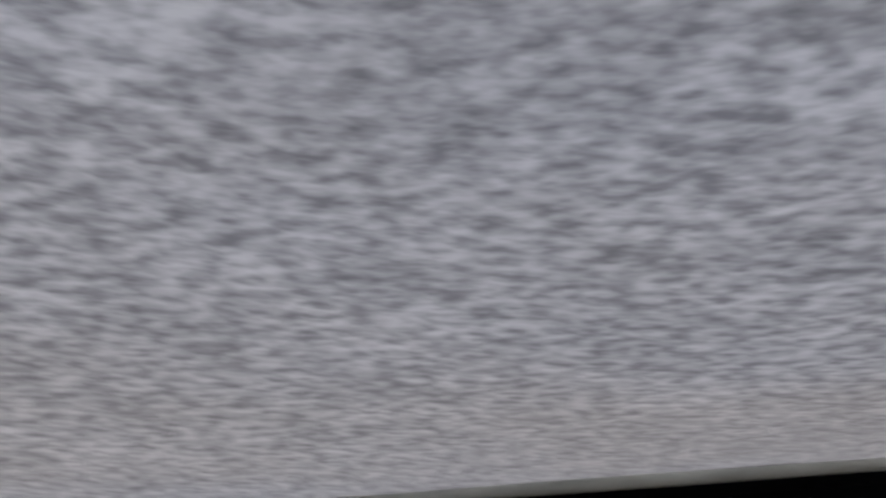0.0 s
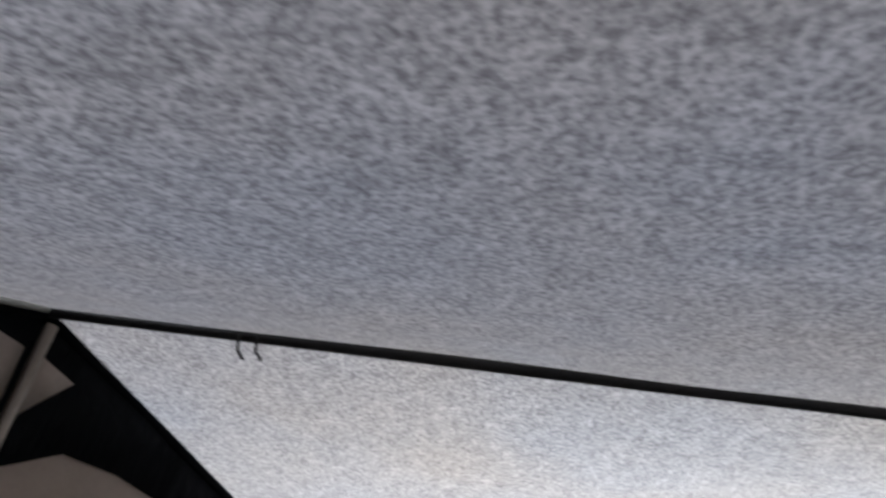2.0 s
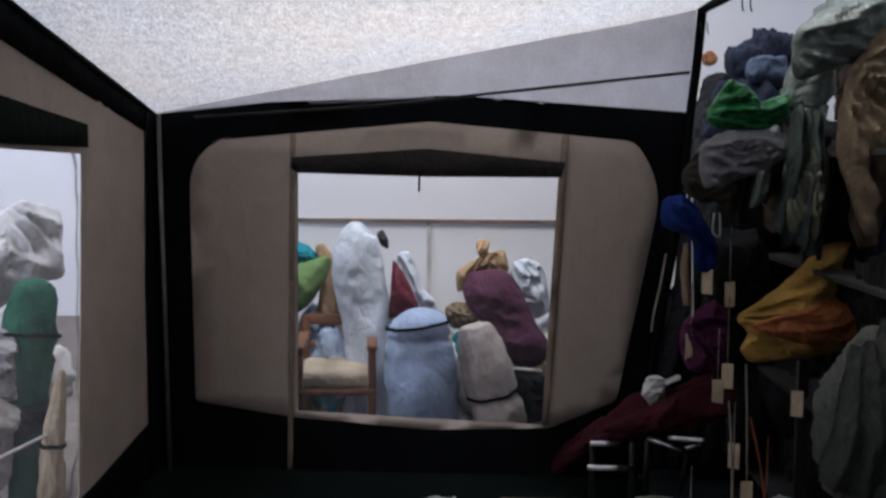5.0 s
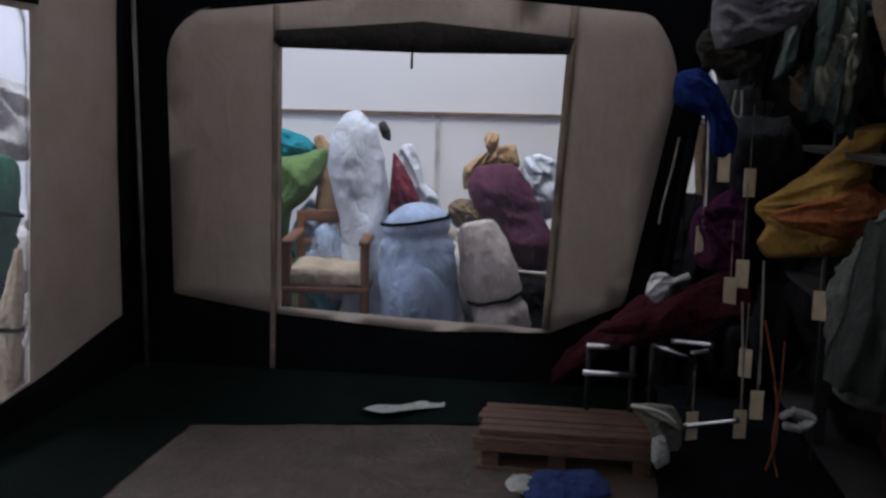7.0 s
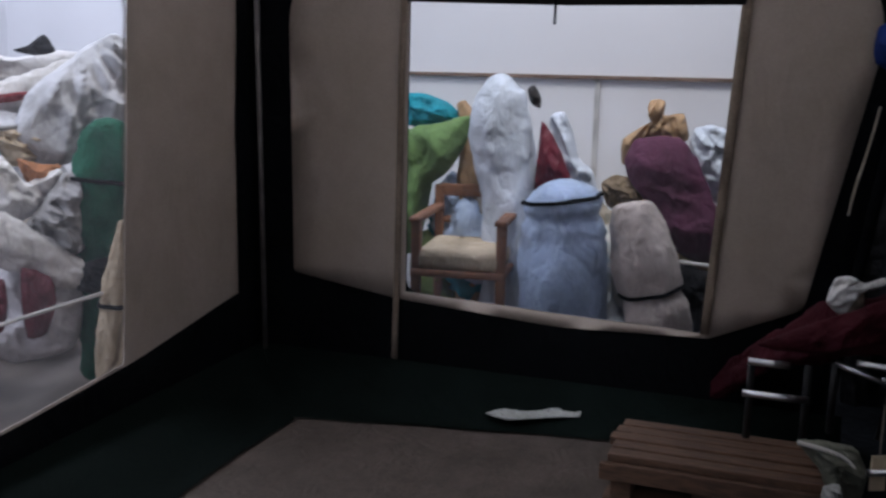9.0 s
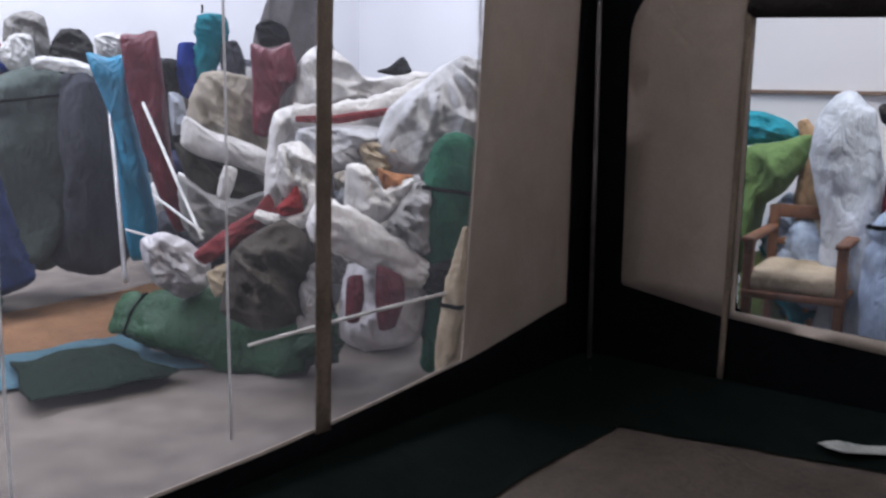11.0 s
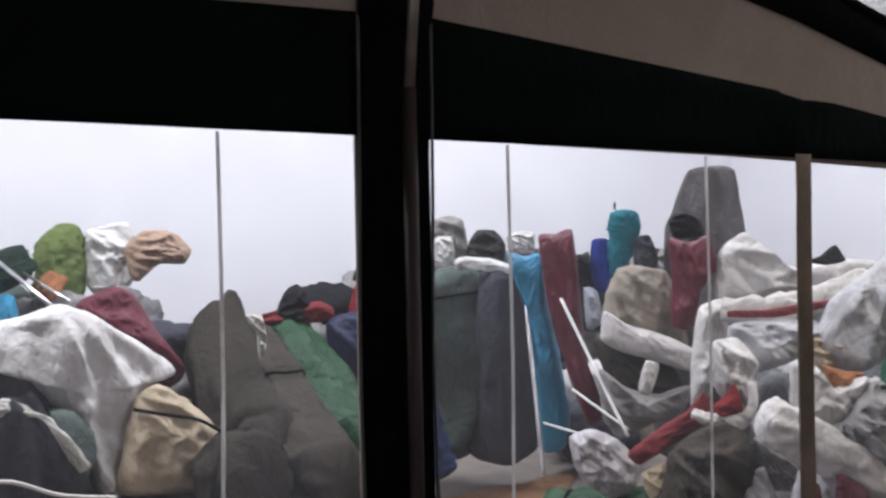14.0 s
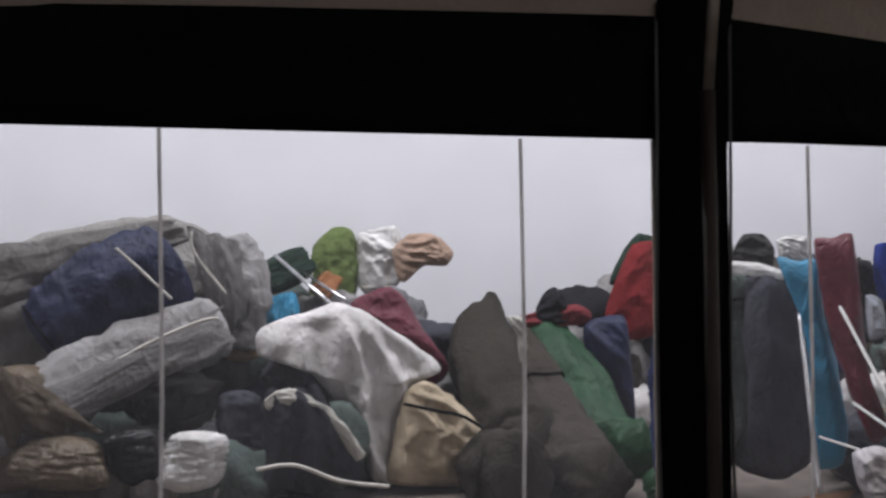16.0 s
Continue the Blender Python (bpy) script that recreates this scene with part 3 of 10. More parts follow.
# ---------------------------------------------------------------- soft things
COLOURS = dict(
    grey=(0.24, 0.23, 0.22), palegrey=(0.27, 0.26, 0.26), navy=(0.012, 0.017, 0.05), navydark=(0.012, 0.015, 0.03), deepblue=(0.006, 0.015, 0.07),
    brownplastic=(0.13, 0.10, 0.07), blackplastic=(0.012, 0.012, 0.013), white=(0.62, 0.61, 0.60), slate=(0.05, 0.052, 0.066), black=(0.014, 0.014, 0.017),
    cardboard=(0.26, 0.17, 0.10), darkgreen=(0.016, 0.034, 0.024), cyan=(0.02, 0.21, 0.37), rust=(0.30, 0.13, 0.06), olive=(0.11, 0.15, 0.05), tan=(0.36, 0.24, 0.14),
    maroon=(0.12, 0.020, 0.035), whitesheet=(0.60, 0.58, 0.575), ropewhite=(0.45, 0.44, 0.40), greygreen=(0.085, 0.108, 0.10), cream=(0.44, 0.36, 0.26),
    charcoal=(0.03, 0.028, 0.028), darkolive=(0.034, 0.030, 0.024), green=(0.014, 0.06, 0.024), pinkred=(0.30, 0.10, 0.11), red=(0.18, 0.018, 0.02), crimson=(0.105, 0.009, 0.02),
    beige=(0.33, 0.29, 0.24), beigedark=(0.20, 0.15, 0.10), royal=(0.015, 0.04, 0.25), teal=(0.015, 0.19, 0.25), hoodgrey=(0.16, 0.16, 0.17), stripe=(0.55, 0.53, 0.52), seagreen=(0.013, 0.085, 0.05),
    rock=(0.05, 0.042, 0.035), plastic=(0.42, 0.40, 0.42), russet=(0.20, 0.055, 0.035), redwhite=(0.52, 0.50, 0.52), bluetarp=(0.13, 0.25, 0.32), whiteblue=(0.50, 0.54, 0.62),
    paleblue=(0.38, 0.47, 0.64), creamroll=(0.50, 0.43, 0.39), lime=(0.10, 0.17, 0.06), brightgreen=(0.014, 0.14, 0.035), bluegrey=(0.06, 0.08, 0.13), plasticgrey=(0.10, 0.12, 0.11),
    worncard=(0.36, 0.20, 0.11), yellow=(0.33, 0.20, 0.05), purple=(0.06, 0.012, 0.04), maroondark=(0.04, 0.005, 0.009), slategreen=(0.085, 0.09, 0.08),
    # The first entry below is near black, for the shade inside the rack.
    # The last entry below is white, darkened for the dimness inside the awning.
    rackshade=(0.006, 0.006, 0.0065), mauve=(0.085, 0.028, 0.056), coatgrey=(0.13, 0.12, 0.125), plasticgrey2=(0.43, 0.43, 0.455), bluebag=(0.02, 0.035, 0.11), wornred=(0.17, 0.03, 0.035), tanpink=(0.36, 0.25, 0.19), orange=(0.32, 0.11, 0.04), royaldark=(0.006, 0.02, 0.12), greygreen2=(0.14, 0.14, 0.11), whiteshaded=(0.32, 0.32, 0.30))
SHINY = {"brownplastic": 0.3, "blackplastic": 0.22, "plastic": 0.3, "brightgreen": 0.3, "plasticgrey": 0.35, "navy": 0.5, "cyan": 0.5, "crimson": 0.5, "green": 0.5, "maroon": 0.5, "paleblue": 0.45}


def cloth_of(key):
    return canvas("cloth_" + key, COLOURS[key], rough=SHINY.get(key, 0.85), bump=0.52, crease=4.6, stain=0.24, vary=0.32, shine=0.28 if key in SHINY else 0.15)


def bag(name, label, key, pts, flat=0.8, seed=1, fold=0.07, straps=(), cat="bag", group="", zip_line=False, label_patch=False, red_stripe=False, red_panels=False):
    """A soft bag or bundle along a bent axis: points with radii; gathered ends, folds and dents."""
    n, m = (40, 40) if not group else (24, 28)
    rng = random.Random(seed)
    planes = [(2 * math.pi * (k + rng.uniform(-0.3, 0.3)) / 6, rng.uniform(0.93 if name in ("sack", "canvas_roll") else 0.74, 1.0)) for k in range(6)]
    blunt = (rng.uniform(0.2, 0.75), rng.uniform(0.2, 0.75))
    mid = smooth_line(pts, n)
    length = sum((mid[i + 1].to_3d() - mid[i].to_3d()).length for i in range(n))
    bm = bmesh.new()
    rings, run = [], 0.0
    top = pts[0][2] >= pts[-1][2]
    frames = []
    for i, q in enumerate(mid):
        p, r = q.to_3d(), max(q[3], 0.008)
        if i:
            run += (p - mid[i - 1].to_3d()).length
        d = (mid[min(i + 1, n)].to_3d() - mid[max(i - 1, 0)].to_3d()).normalized()
        s = d.cross(Vector((0.15, -1, 0.1)))
        s = s.normalized() if s.length > 0.15 else d.cross(Vector((1, 0, 0.1))).normalized()
        u = s.cross(d).normalized()
        e = min(run / blunt[0], (length - run) / blunt[1]) / max(0.001, r)
        p = p + s * r * 0.22 * noise.noise((run * 2.0 / max(r, 0.08) * 0.4, seed * 2.1, 0)) * (0.25 if name == "tent_bag" else 1)
        twist = 0.9 * noise.noise((run * 1.3 / max(r, 0.08) * 0.3, seed * 1.3, 4.0))
        k = math.sqrt(max(0.0, 1 - (1 - min(1, e)) ** 2)) if e < 1 else 1.0
        k = max(k, 0.06)
        tie = 1.0
        for st in straps:
            tie -= 0.13 * math.exp(-((run / length - st) / 0.035) ** 2)
        row = []
        for j in range(m):
            a = 2 * math.pi * j / m
            c, sn = math.cos(a), math.sin(a)
            q = run / max(r, 0.06)
            face = min([1.12] + [w * (1 + 0.18 * noise.noise((t * 3 + seed, q * 0.8, 7.0))) / max(0.25, math.cos(a - t - twist)) for t, w in planes])
            lump = (0.04 if name in ("sack", "canvas_roll") else 0.12) * noise.noise((c * 1.1 + seed * 7.3, sn * 1.1, q * 0.7)) + 0.05 * noise.noise((c * 3.6 + seed, sn * 3.6 + 9, q * 2.6))
            ridge = -abs(noise.noise((c * 1.7 + seed * 5, sn * 1.7, q * 0.55))) + 0.45 * abs(noise.noise((c * 3.4 + seed * 3, sn * 3.4, q * 1.1)))
            pleat = math.sin(a * 9 + seed + 2 * twist) * (0.10 * math.exp(-e * 0.9) if e < 4 else 0)
            rr = 1.1 * r * k * tie * (face + lump + 1.9 * fold * ridge + pleat * fold * 8)
            v = p + s * c * rr + u * sn * rr * flat
            v += (s * c + u * sn) * k * 2.2 * min(fold, 0.08) * min(r, 0.16) * crumple(v, d, seed, max(0.04, r * 0.5))
            v.z = max(v.z, 0.004)
            row.append(bm.verts.new(v))
        rings.append(row)
        frames.append((p, s, u, r * tie))
    for a, b in zip(rings, rings[1:]):
        for j in range(m):
            bm.faces.new((a[j], a[(j + 1) % m], b[(j + 1) % m], b[j]))
    bm.faces.new(rings[0][::-1])
    bm.faces.new(rings[-1])
    ob = tagged(part(name, bm, cloth_of(key)), label, cat, group)

    def hug(i0, i1, j0, j1, lift):
        """A patch that follows the bag's skin."""
        pb = bmesh.new()
        g = [[pb.verts.new(mid[i].to_3d() + (Vector(ROWS_OF[i][j % m]) - mid[i].to_3d()) * (1 + lift)) for j in range(j0, j1 + 1)] for i in range(i0, i1 + 1)]
        for a, b in zip(g, g[1:]):
            for x, y, z, w in zip(a, a[1:], b[1:], b):
                pb.faces.new((x, y, z, w))
        r = bmesh.ops.solidify(pb, geom=pb.faces[:], thickness=0.003)
        return pb

    ROWS_OF = [[tuple(ob.data.vertices[i * m + j].co) for j in range(m)] for i in range(n + 1)]
    for st in straps:
        i = min(n - 1, max(1, round(st * n)))
        pb = bmesh.new()
        loop = [Vector(c) for c in ROWS_OF[i]]
        c0 = mid[i].to_3d()
        tube(pb, [c0 + (c - c0) * 1.03 for c in loop] + [c0 + (loop[0] - c0) * 1.03], 0.009, 6)
        part("strap", pb, DARK, ob, "dark tie cord")
    if zip_line:
        pb = bmesh.new()
        tube(pb, [mid[i].to_3d() + (Vector(ROWS_OF[i][29]) - mid[i].to_3d()) * 1.02 for i in range(3, n - 3)], 0.006, 6)
        part("zip", pb, ROPE, ob, "pale zip")
    if label_patch:
        part("label", hug(23, 25, 27, 30, 0.03), plain("white_label", (0.8, 0.8, 0.8), 0.6), ob, "small white label")
    if red_stripe:
        part("stripe", hug(2, n - 2, 27, 31, 0.03), cloth_of("crimson"), ob, "red stripe")
    if red_panels:
        part("panel", hug(7, 17, 24, 34, 0.02), cloth_of("crimson"), ob, "red panel")
        part("panel", hug(22, 32, 24, 34, 0.02), cloth_of("crimson"), ob, "red panel")
    return ob


def crumple(p, d, seed, size):
    """Creases of slack cloth: sharp ridges at two scales, drawn out along d."""
    q = (p - d * p.dot(d) * 0.45) / size
    q += Vector((noise.noise(q * 0.7 + Vector((seed, 0, 0))), noise.noise(q * 0.7 + Vector((0, seed, 3))), noise.noise(q * 0.7 + Vector((5, 0, seed))))) * 0.6
    a = noise.noise(q + Vector((seed * 1.7, 0, 0)))
    b = noise.noise(q * 2.3 + Vector((0, seed * 2.1, 0)))
    return 0.5 - 1.6 * abs(a) + 0.35 - 0.8 * abs(b)


def puff(name, label, key, outline, depth, folds, amp, seed=1, parent=None, cat="", group=""):
    """A stuffed or gathered piece of cloth: an outline filled out to both sides, with folds that run from its first corner."""
    pts = [Vector(p) for p in outline]
    mid = sum(pts, Vector()) / len(pts)
    out = Vector()
    for a, b in zip(pts, pts[1:] + pts[:1]):
        out += (a - mid).cross(b - mid)
    out.normalize()
    if out.dot(Vector((-0.9, -1.8, 1.3)) - mid) < 0:
        out = -out
    m, n = 72, 22
    closed = pts + pts[:1]
    rim = []
    for k in range(m):
        t = k / m * len(pts)
        i = int(t)
        f = t - i
        p0, p1, p2, p3 = pts[i - 1], closed[i], closed[i + 1], pts[(i + 2) % len(pts)]
        soft = 0.5 * ((2 * p1) + (p2 - p0) * f + (2 * p0 - 5 * p1 + 4 * p2 - p3) * f * f + (3 * p1 - p0 - 3 * p2 + p3) * f ** 3)
        rim.append(soft.lerp(p1.lerp(p2, f), 0.45))
    span = max((p - mid).length for p in pts)
    size = max(0.035, span * 0.30)
    tip = pts[0] + (pts[0] - mid) * 0.35
    axis = (mid - tip).normalized()
    across = axis.cross(out).normalized()
    bm = bmesh.new()
    sheets = []
    for way in (1, -0.7):
        rings = []
        for i in range(1, n + 1):
            s = (i / n) ** 0.8
            ring = []
            for k in range(m):
                if i == n and way < 0:
                    ring.append(sheets[0][-1][k])
                    continue
                p = mid.lerp(rim[k], s)
                away = p - tip
                angle = math.atan2(away.dot(across), max(0.02, away.dot(axis)))
                wave = 0.6 - 1.5 * abs(math.sin(angle * folds * 1.2 + 2.0 * noise.noise(p / (size * 2.5) + Vector((seed, 0, 0))) + seed))
                lift = depth * (1 - s ** 2.6) ** 0.6 * (0.85 + 0.35 * noise.noise(p / (span * 0.8) + Vector((0, seed, 0))))
                edge = 1 - 0.75 * s ** 8
                lift += edge * amp * (0.65 * wave + 1.0 * crumple(p, axis, seed, size))
                q = p + out * lift * way
                if i == n:
                    q += (rim[k] - mid).normalized() * 0.10 * size * noise.noise(rim[k] / (size * 0.5))
                q.z = max(q.z, 0.006)
                ring.append(bm.verts.new(q))
            rings.append(ring)
        hub = bm.verts.new(mid + out * (depth * 0.95 + amp * 0.4) * way)
        for k in range(m):
            bm.faces.new((hub, rings[0][k], rings[0][(k + 1) % m]))
        for a, b in zip(rings, rings[1:]):
            for k in range(m):
                bm.faces.new((a[k], b[k], b[(k + 1) % m], a[(k + 1) % m]))
        sheets.append(rings)
    ob = part(name, bm, cloth_of(key), parent, label if parent else "")
    return ob if parent else tagged(ob, label, cat or name.split("_")[-1], group)


def drape(name, label, key, corners, bulge, folds, amp, seed=1, cat="sheet"):
    """A loose sheet between four corners, swelling out, with folds that run down it and a ragged edge."""
    a, b, c, d = [Vector(p) for p in corners]
    out = (b - a).cross(d - a).normalized()
    mid = (a + b + c + d) / 4
    if out.dot(Vector((-0.9, -1.8, 1.3)) - mid) < 0:
        out = -out
    bm = bmesh.new()
    n = 44
    g = []
    for i in range(n + 1):
        u = i / n
        row = []
        for j in range(n + 1):
            v = j / n
            uu = u + 0.07 * noise.noise((v * 3 + seed, seed * 1.7, u))
            vv = v + 0.09 * noise.noise((u * 4 + seed * 2.3, seed, v))
            p = (a.lerp(b, uu)).lerp(d.lerp(c, uu), vv)
            wave = math.sin(folds * math.pi * (u + 0.25 * noise.noise((v * 1.6, seed * 3.1, u))) + 2.2 * noise.noise((u * 2, v * 2, seed)))
            sharp = 1 - abs(noise.noise((u * 3.2 + seed, v * 2.0 + u, seed * 0.7))) * 2
            p += out * (bulge * math.sin(math.pi * u) ** 0.7 * math.sin(math.pi * v) ** 0.6 + amp * (0.3 + 0.7 * v) * wave * 0.6 + amp * 0.6 * sharp + amp * 0.25 * noise.noise((u * 9, v * 9, seed)))
            p.z = max(p.z, 0.01)
            row.append(bm.verts.new(p))
        g.append(row)
    for i in range(n):
        for j in range(n):
            bm.faces.new((g[i][j], g[i + 1][j], g[i + 1][j + 1], g[i][j + 1]))
    bmesh.ops.solidify(bm, geom=bm.faces[:], thickness=0.004)
    return tagged(part(name, bm, cloth_of(key)), label, cat)


def stick(name, label, pts, r, mat, cat="pole"):
    return tagged(bar(name, pts, r, mat), label, cat)


bag("tent_bag", "large dusty grey plastic tent bag on the pile", "grey", [(-2.76, 4.53, 0.26, 0.347), (-2.22, 4.60, 0.82, 0.347), (-1.48, 4.70, 1.20, 0.332), (-0.87, 4.80, 1.37, 0.274), (-0.48, 4.80, 1.25, 0.168)], flat=0.6, seed=1, fold=0.07, straps=[0.1])
bag("tent_bag", "navy blue tent bag with a pale zip", "navy", [(-1.61, 4.25, 0.92, 0.241), (-1.24, 4.25, 1.17, 0.329), (-0.83, 4.25, 1.41, 0.252)], flat=0.5, seed=2, fold=0.07, straps=[0.1], zip_line=True)
bag("canvas_roll", "grey canvas roll with white piping", "palegrey", [(-1.94, 3.95, 0.41, 0.164), (-1.27, 4.05, 0.76, 0.174), (-0.57, 4.15, 1.02, 0.151)], flat=0.7, seed=3, fold=0.07)
bag("canvas_bag", "grey canvas bundle hanging over the pile", "palegrey", [(-0.56, 4.50, 1.54, 0.124), (-0.45, 4.50, 1.18, 0.178), (-0.49, 4.50, 0.83, 0.107)], flat=0.7, seed=4, fold=0.07)
bag("plastic_sack", "brown translucent plastic sack", "brownplastic", [(-1.78, 3.95, 0.82, 0.181), (-1.72, 3.95, 0.49, 0.242), (-1.69, 3.95, 0.16, 0.227)], flat=0.8, seed=5, fold=0.07)
bag("plastic_sack", "olive brown plastic sack with shiny folds", "brownplastic", [(-1.42, 3.70, 0.48, 0.176), (-1.45, 3.70, 0.20, 0.278)], flat=0.8, seed=6, fold=0.07)
bag("bin_bag", "shiny black plastic bag", "blackplastic", [(-1.10, 3.75, 0.50, 0.151), (-1.09, 3.75, 0.18, 0.196)], flat=0.8, seed=7, fold=0.07)
bag("sack", "off white cloth sack standing on the pile", "white", [(-0.78, 3.70, 0.46, 0.122), (-0.79, 3.70, 0.14, 0.168)], flat=0.85, seed=8, fold=0.07)
bag("canvas_bag", "slate grey canvas bundle", "slate", [(-0.53, 3.90, 0.65, 0.112), (-0.52, 3.90, 0.10, 0.144)], flat=0.8, seed=9, fold=0.07)
bag("canvas_bag", "black rolled bundle in the heap", "black", [(-0.87, 4.05, 0.75, 0.194), (-0.81, 4.05, 0.48, 0.178)], flat=0.8, seed=10, fold=0.07)
bag("cardboard_roll", "brown cardboard wrapped roll", "cardboard", [(-0.39, 4.60, 1.25, 0.109), (-0.48, 4.60, 0.75, 0.144)], flat=0.7, seed=11, fold=0.07)
bag("canvas_bag", "dark green canvas bundle", "darkgreen", [(-0.15, 5.00, 1.44, 0.136), (-0.04, 5.00, 1.21, 0.215)], flat=0.8, seed=12, fold=0.07)
bag("canvas_bag", "bright blue cloth bundle", "cyan", [(-0.26, 4.75, 1.03, 0.131), (-0.04, 4.75, 1.02, 0.151)], flat=0.8, seed=13, fold=0.07)
bag("canvas_bag", "orange brown cloth bundle", "rust", [(0.12, 5.00, 1.26, 0.079), (0.24, 5.00, 1.16, 0.099)], flat=0.8, seed=14, fold=0.07)
bag("canvas_bag", "olive green hooded bundle against the wall", "olive", [(0.37, 5.20, 1.64, 0.062), (0.33, 5.20, 1.44, 0.164), (0.32, 5.20, 1.12, 0.163), (0.31, 5.20, 0.12, 0.163)], flat=0.7, seed=15, fold=0.07)
bag("canvas_bag", "dark grey canvas bundle", "slate", [(-0.24, 4.15, 0.85, 0.153), (-0.00, 4.15, 0.56, 0.224), (0.24, 4.15, 0.24, 0.191)], flat=0.8, seed=20, fold=0.07)
bag("rope_coil", "coil of pale rope on a bundle", "ropewhite", [(-0.32, 3.85, 0.55, 0.097), (-0.16, 3.85, 0.49, 0.097), (0.11, 3.85, 0.30, 0.074)], flat=0.7, seed=21, fold=0.2, cat="rope")
bag("canvas_bag", "grey patterned canvas bundle tied with rope", "greygreen", [(-0.38, 3.85, 0.30, 0.192), (-0.09, 3.85, 0.31, 0.260), (0.17, 3.85, 0.19, 0.231)], flat=0.9, seed=22, fold=0.07, straps=[0.5])
bag("tent_bag", "flat green canvas bag lying on the floor", "green", [(1.74, 1.84, 0.18, 0.078), (1.87, 1.44, 0.17, 0.162), (2.08, 0.95, 0.16, 0.143), (2.11, 0.79, 0.18, 0.070), (2.08, 0.95, 0.11, 0.143)], flat=0.5, seed=72, fold=0.07, straps=[0.1])
bag("canvas_bag", "navy and grey bundle on the rack", "navydark", [(3.09, -2.62, 1.96, 0.105), (3.11, -2.80, 2.02, 0.131), (3.12, -2.96, 1.99, 0.118)], flat=0.8, seed=92, fold=0.12)
bag("canvas_bag", "slate blue folded cloth", "bluegrey", [(2.89, -2.65, 1.95, 0.062), (2.90, -2.83, 1.95, 0.069)], flat=0.8, seed=93, fold=0.07)
bag("canvas_bag", "orange cloth bundle beside the sacks", "rust", [(3.40, -2.57, 2.09, 0.035), (3.40, -2.61, 2.03, 0.042)], flat=0.8, seed=94, fold=0.07)
bag("tent_bag", "grey green plastic covered tent bag", "plasticgrey", [(2.62, -2.80, 1.72, 0.105), (2.52, -2.91, 2.04, 0.136), (2.43, -3.07, 2.09, 0.121)], flat=0.8, seed=95, fold=0.12, straps=[0.1])
bag("canvas_bag", "brown and black clothing bundle on the rack", "rock", [(2.09, -2.86, 1.68, 0.09), (2.11, -2.90, 1.98, 0.112), (2.12, -3.03, 2.00, 0.112)], flat=0.8, seed=96, fold=0.16)
bag("hanging_bag", "grey green canvas bag hanging from the rack", "greygreen", [(2.28, -2.72, 1.75, 0.043), (2.26, -2.72, 1.52, 0.075), (2.23, -2.68, 1.26, 0.086)], flat=0.7, seed=98, fold=0.18)
bag("hanging_bag", "dark grey bag hanging from the rack", "charcoal", [(2.36, -2.60, 1.69, 0.066), (2.35, -2.61, 1.52, 0.066), (2.33, -2.56, 1.32, 0.055)], flat=0.7, seed=99, fold=0.16)
bag("canvas_bag", "brown bundle on the rack", "darkolive", [(2.53, -2.36, 1.44, 0.070), (2.54, -2.54, 1.49, 0.093), (2.55, -2.72, 1.45, 0.081)], flat=0.8, seed=101, fold=0.14)
bag("canvas_bag", "dark red canvas bag on the crate", "maroondark", [(2.92, -1.73, 0.04, 0.050), (2.71, -1.99, 0.32, 0.050), (2.54, -2.21, 0.47, 0.083), (2.37, -2.50, 0.59, 0.091)], flat=0.7, seed=105, fold=0.1)
bag("canvas_bag", "pale cloth bundle on the crate", "beige", [(2.45, -2.18, 0.59, 0.052), (2.45, -2.26, 0.60, 0.058)], flat=0.8, seed=106, fold=0.07)
bag("hanging_bag", "large dark grey cloth bag hanging near", "slategreen", [(1.52, -2.76, 1.03, 0.061), (1.45, -2.70, 0.83, 0.146), (1.37, -2.70, 0.51, 0.152)], flat=0.8, seed=107, fold=0.14)
bag("canvas_bag", "black canvas bundle stacked behind the rack", "black", [(3.30, -2.63, 1.98, 0.082), (3.28, -2.60, 1.81, 0.090), (3.26, -2.56, 1.57, 0.096), (3.23, -2.52, 0.07, 0.096)], flat=0.8, seed=108, fold=0.12)
bag("canvas_bag", "black canvas bundle leaning behind the rack", "black", [(3.22, -2.94, 1.97, 0.107), (3.19, -2.93, 1.73, 0.147), (3.16, -2.84, 1.44, 0.160), (3.13, -2.73, 0.12, 0.160)], flat=0.8, seed=109, fold=0.12)
# Added padding: near-black bags whose colour carries the shade inside the rack.
bag("canvas_bag", "near black filler bag for the dark inside the rack", "rackshade", [(0.75, -2.94, 0.22, 0.134), (0.96, -2.95, 0.25, 0.168), (1.17, -2.96, 0.20, 0.134)], flat=0.8, seed=101, fold=0.14, group="bags on the rack")
bag("canvas_bag", "near black filler bag for the dark inside the rack", "rackshade", [(1.14, -3.05, 0.21, 0.149), (1.38, -3.08, 0.24, 0.187), (1.61, -3.11, 0.19, 0.149)], flat=0.8, seed=102, fold=0.14, group="bags on the rack")
bag("canvas_bag", "near black filler bag for the dark inside the rack", "navydark", [(1.39, -3.10, 0.20, 0.154), (1.62, -3.12, 0.23, 0.192), (1.86, -3.14, 0.18, 0.154)], flat=0.8, seed=103, fold=0.14, group="bags on the rack")
bag("canvas_bag", "near black filler bag for the dark inside the rack", "maroondark", [(1.65, -3.00, 0.24, 0.162), (1.96, -3.06, 0.27, 0.203), (2.27, -3.11, 0.22, 0.162)], flat=0.8, seed=104, fold=0.14, group="bags on the rack")
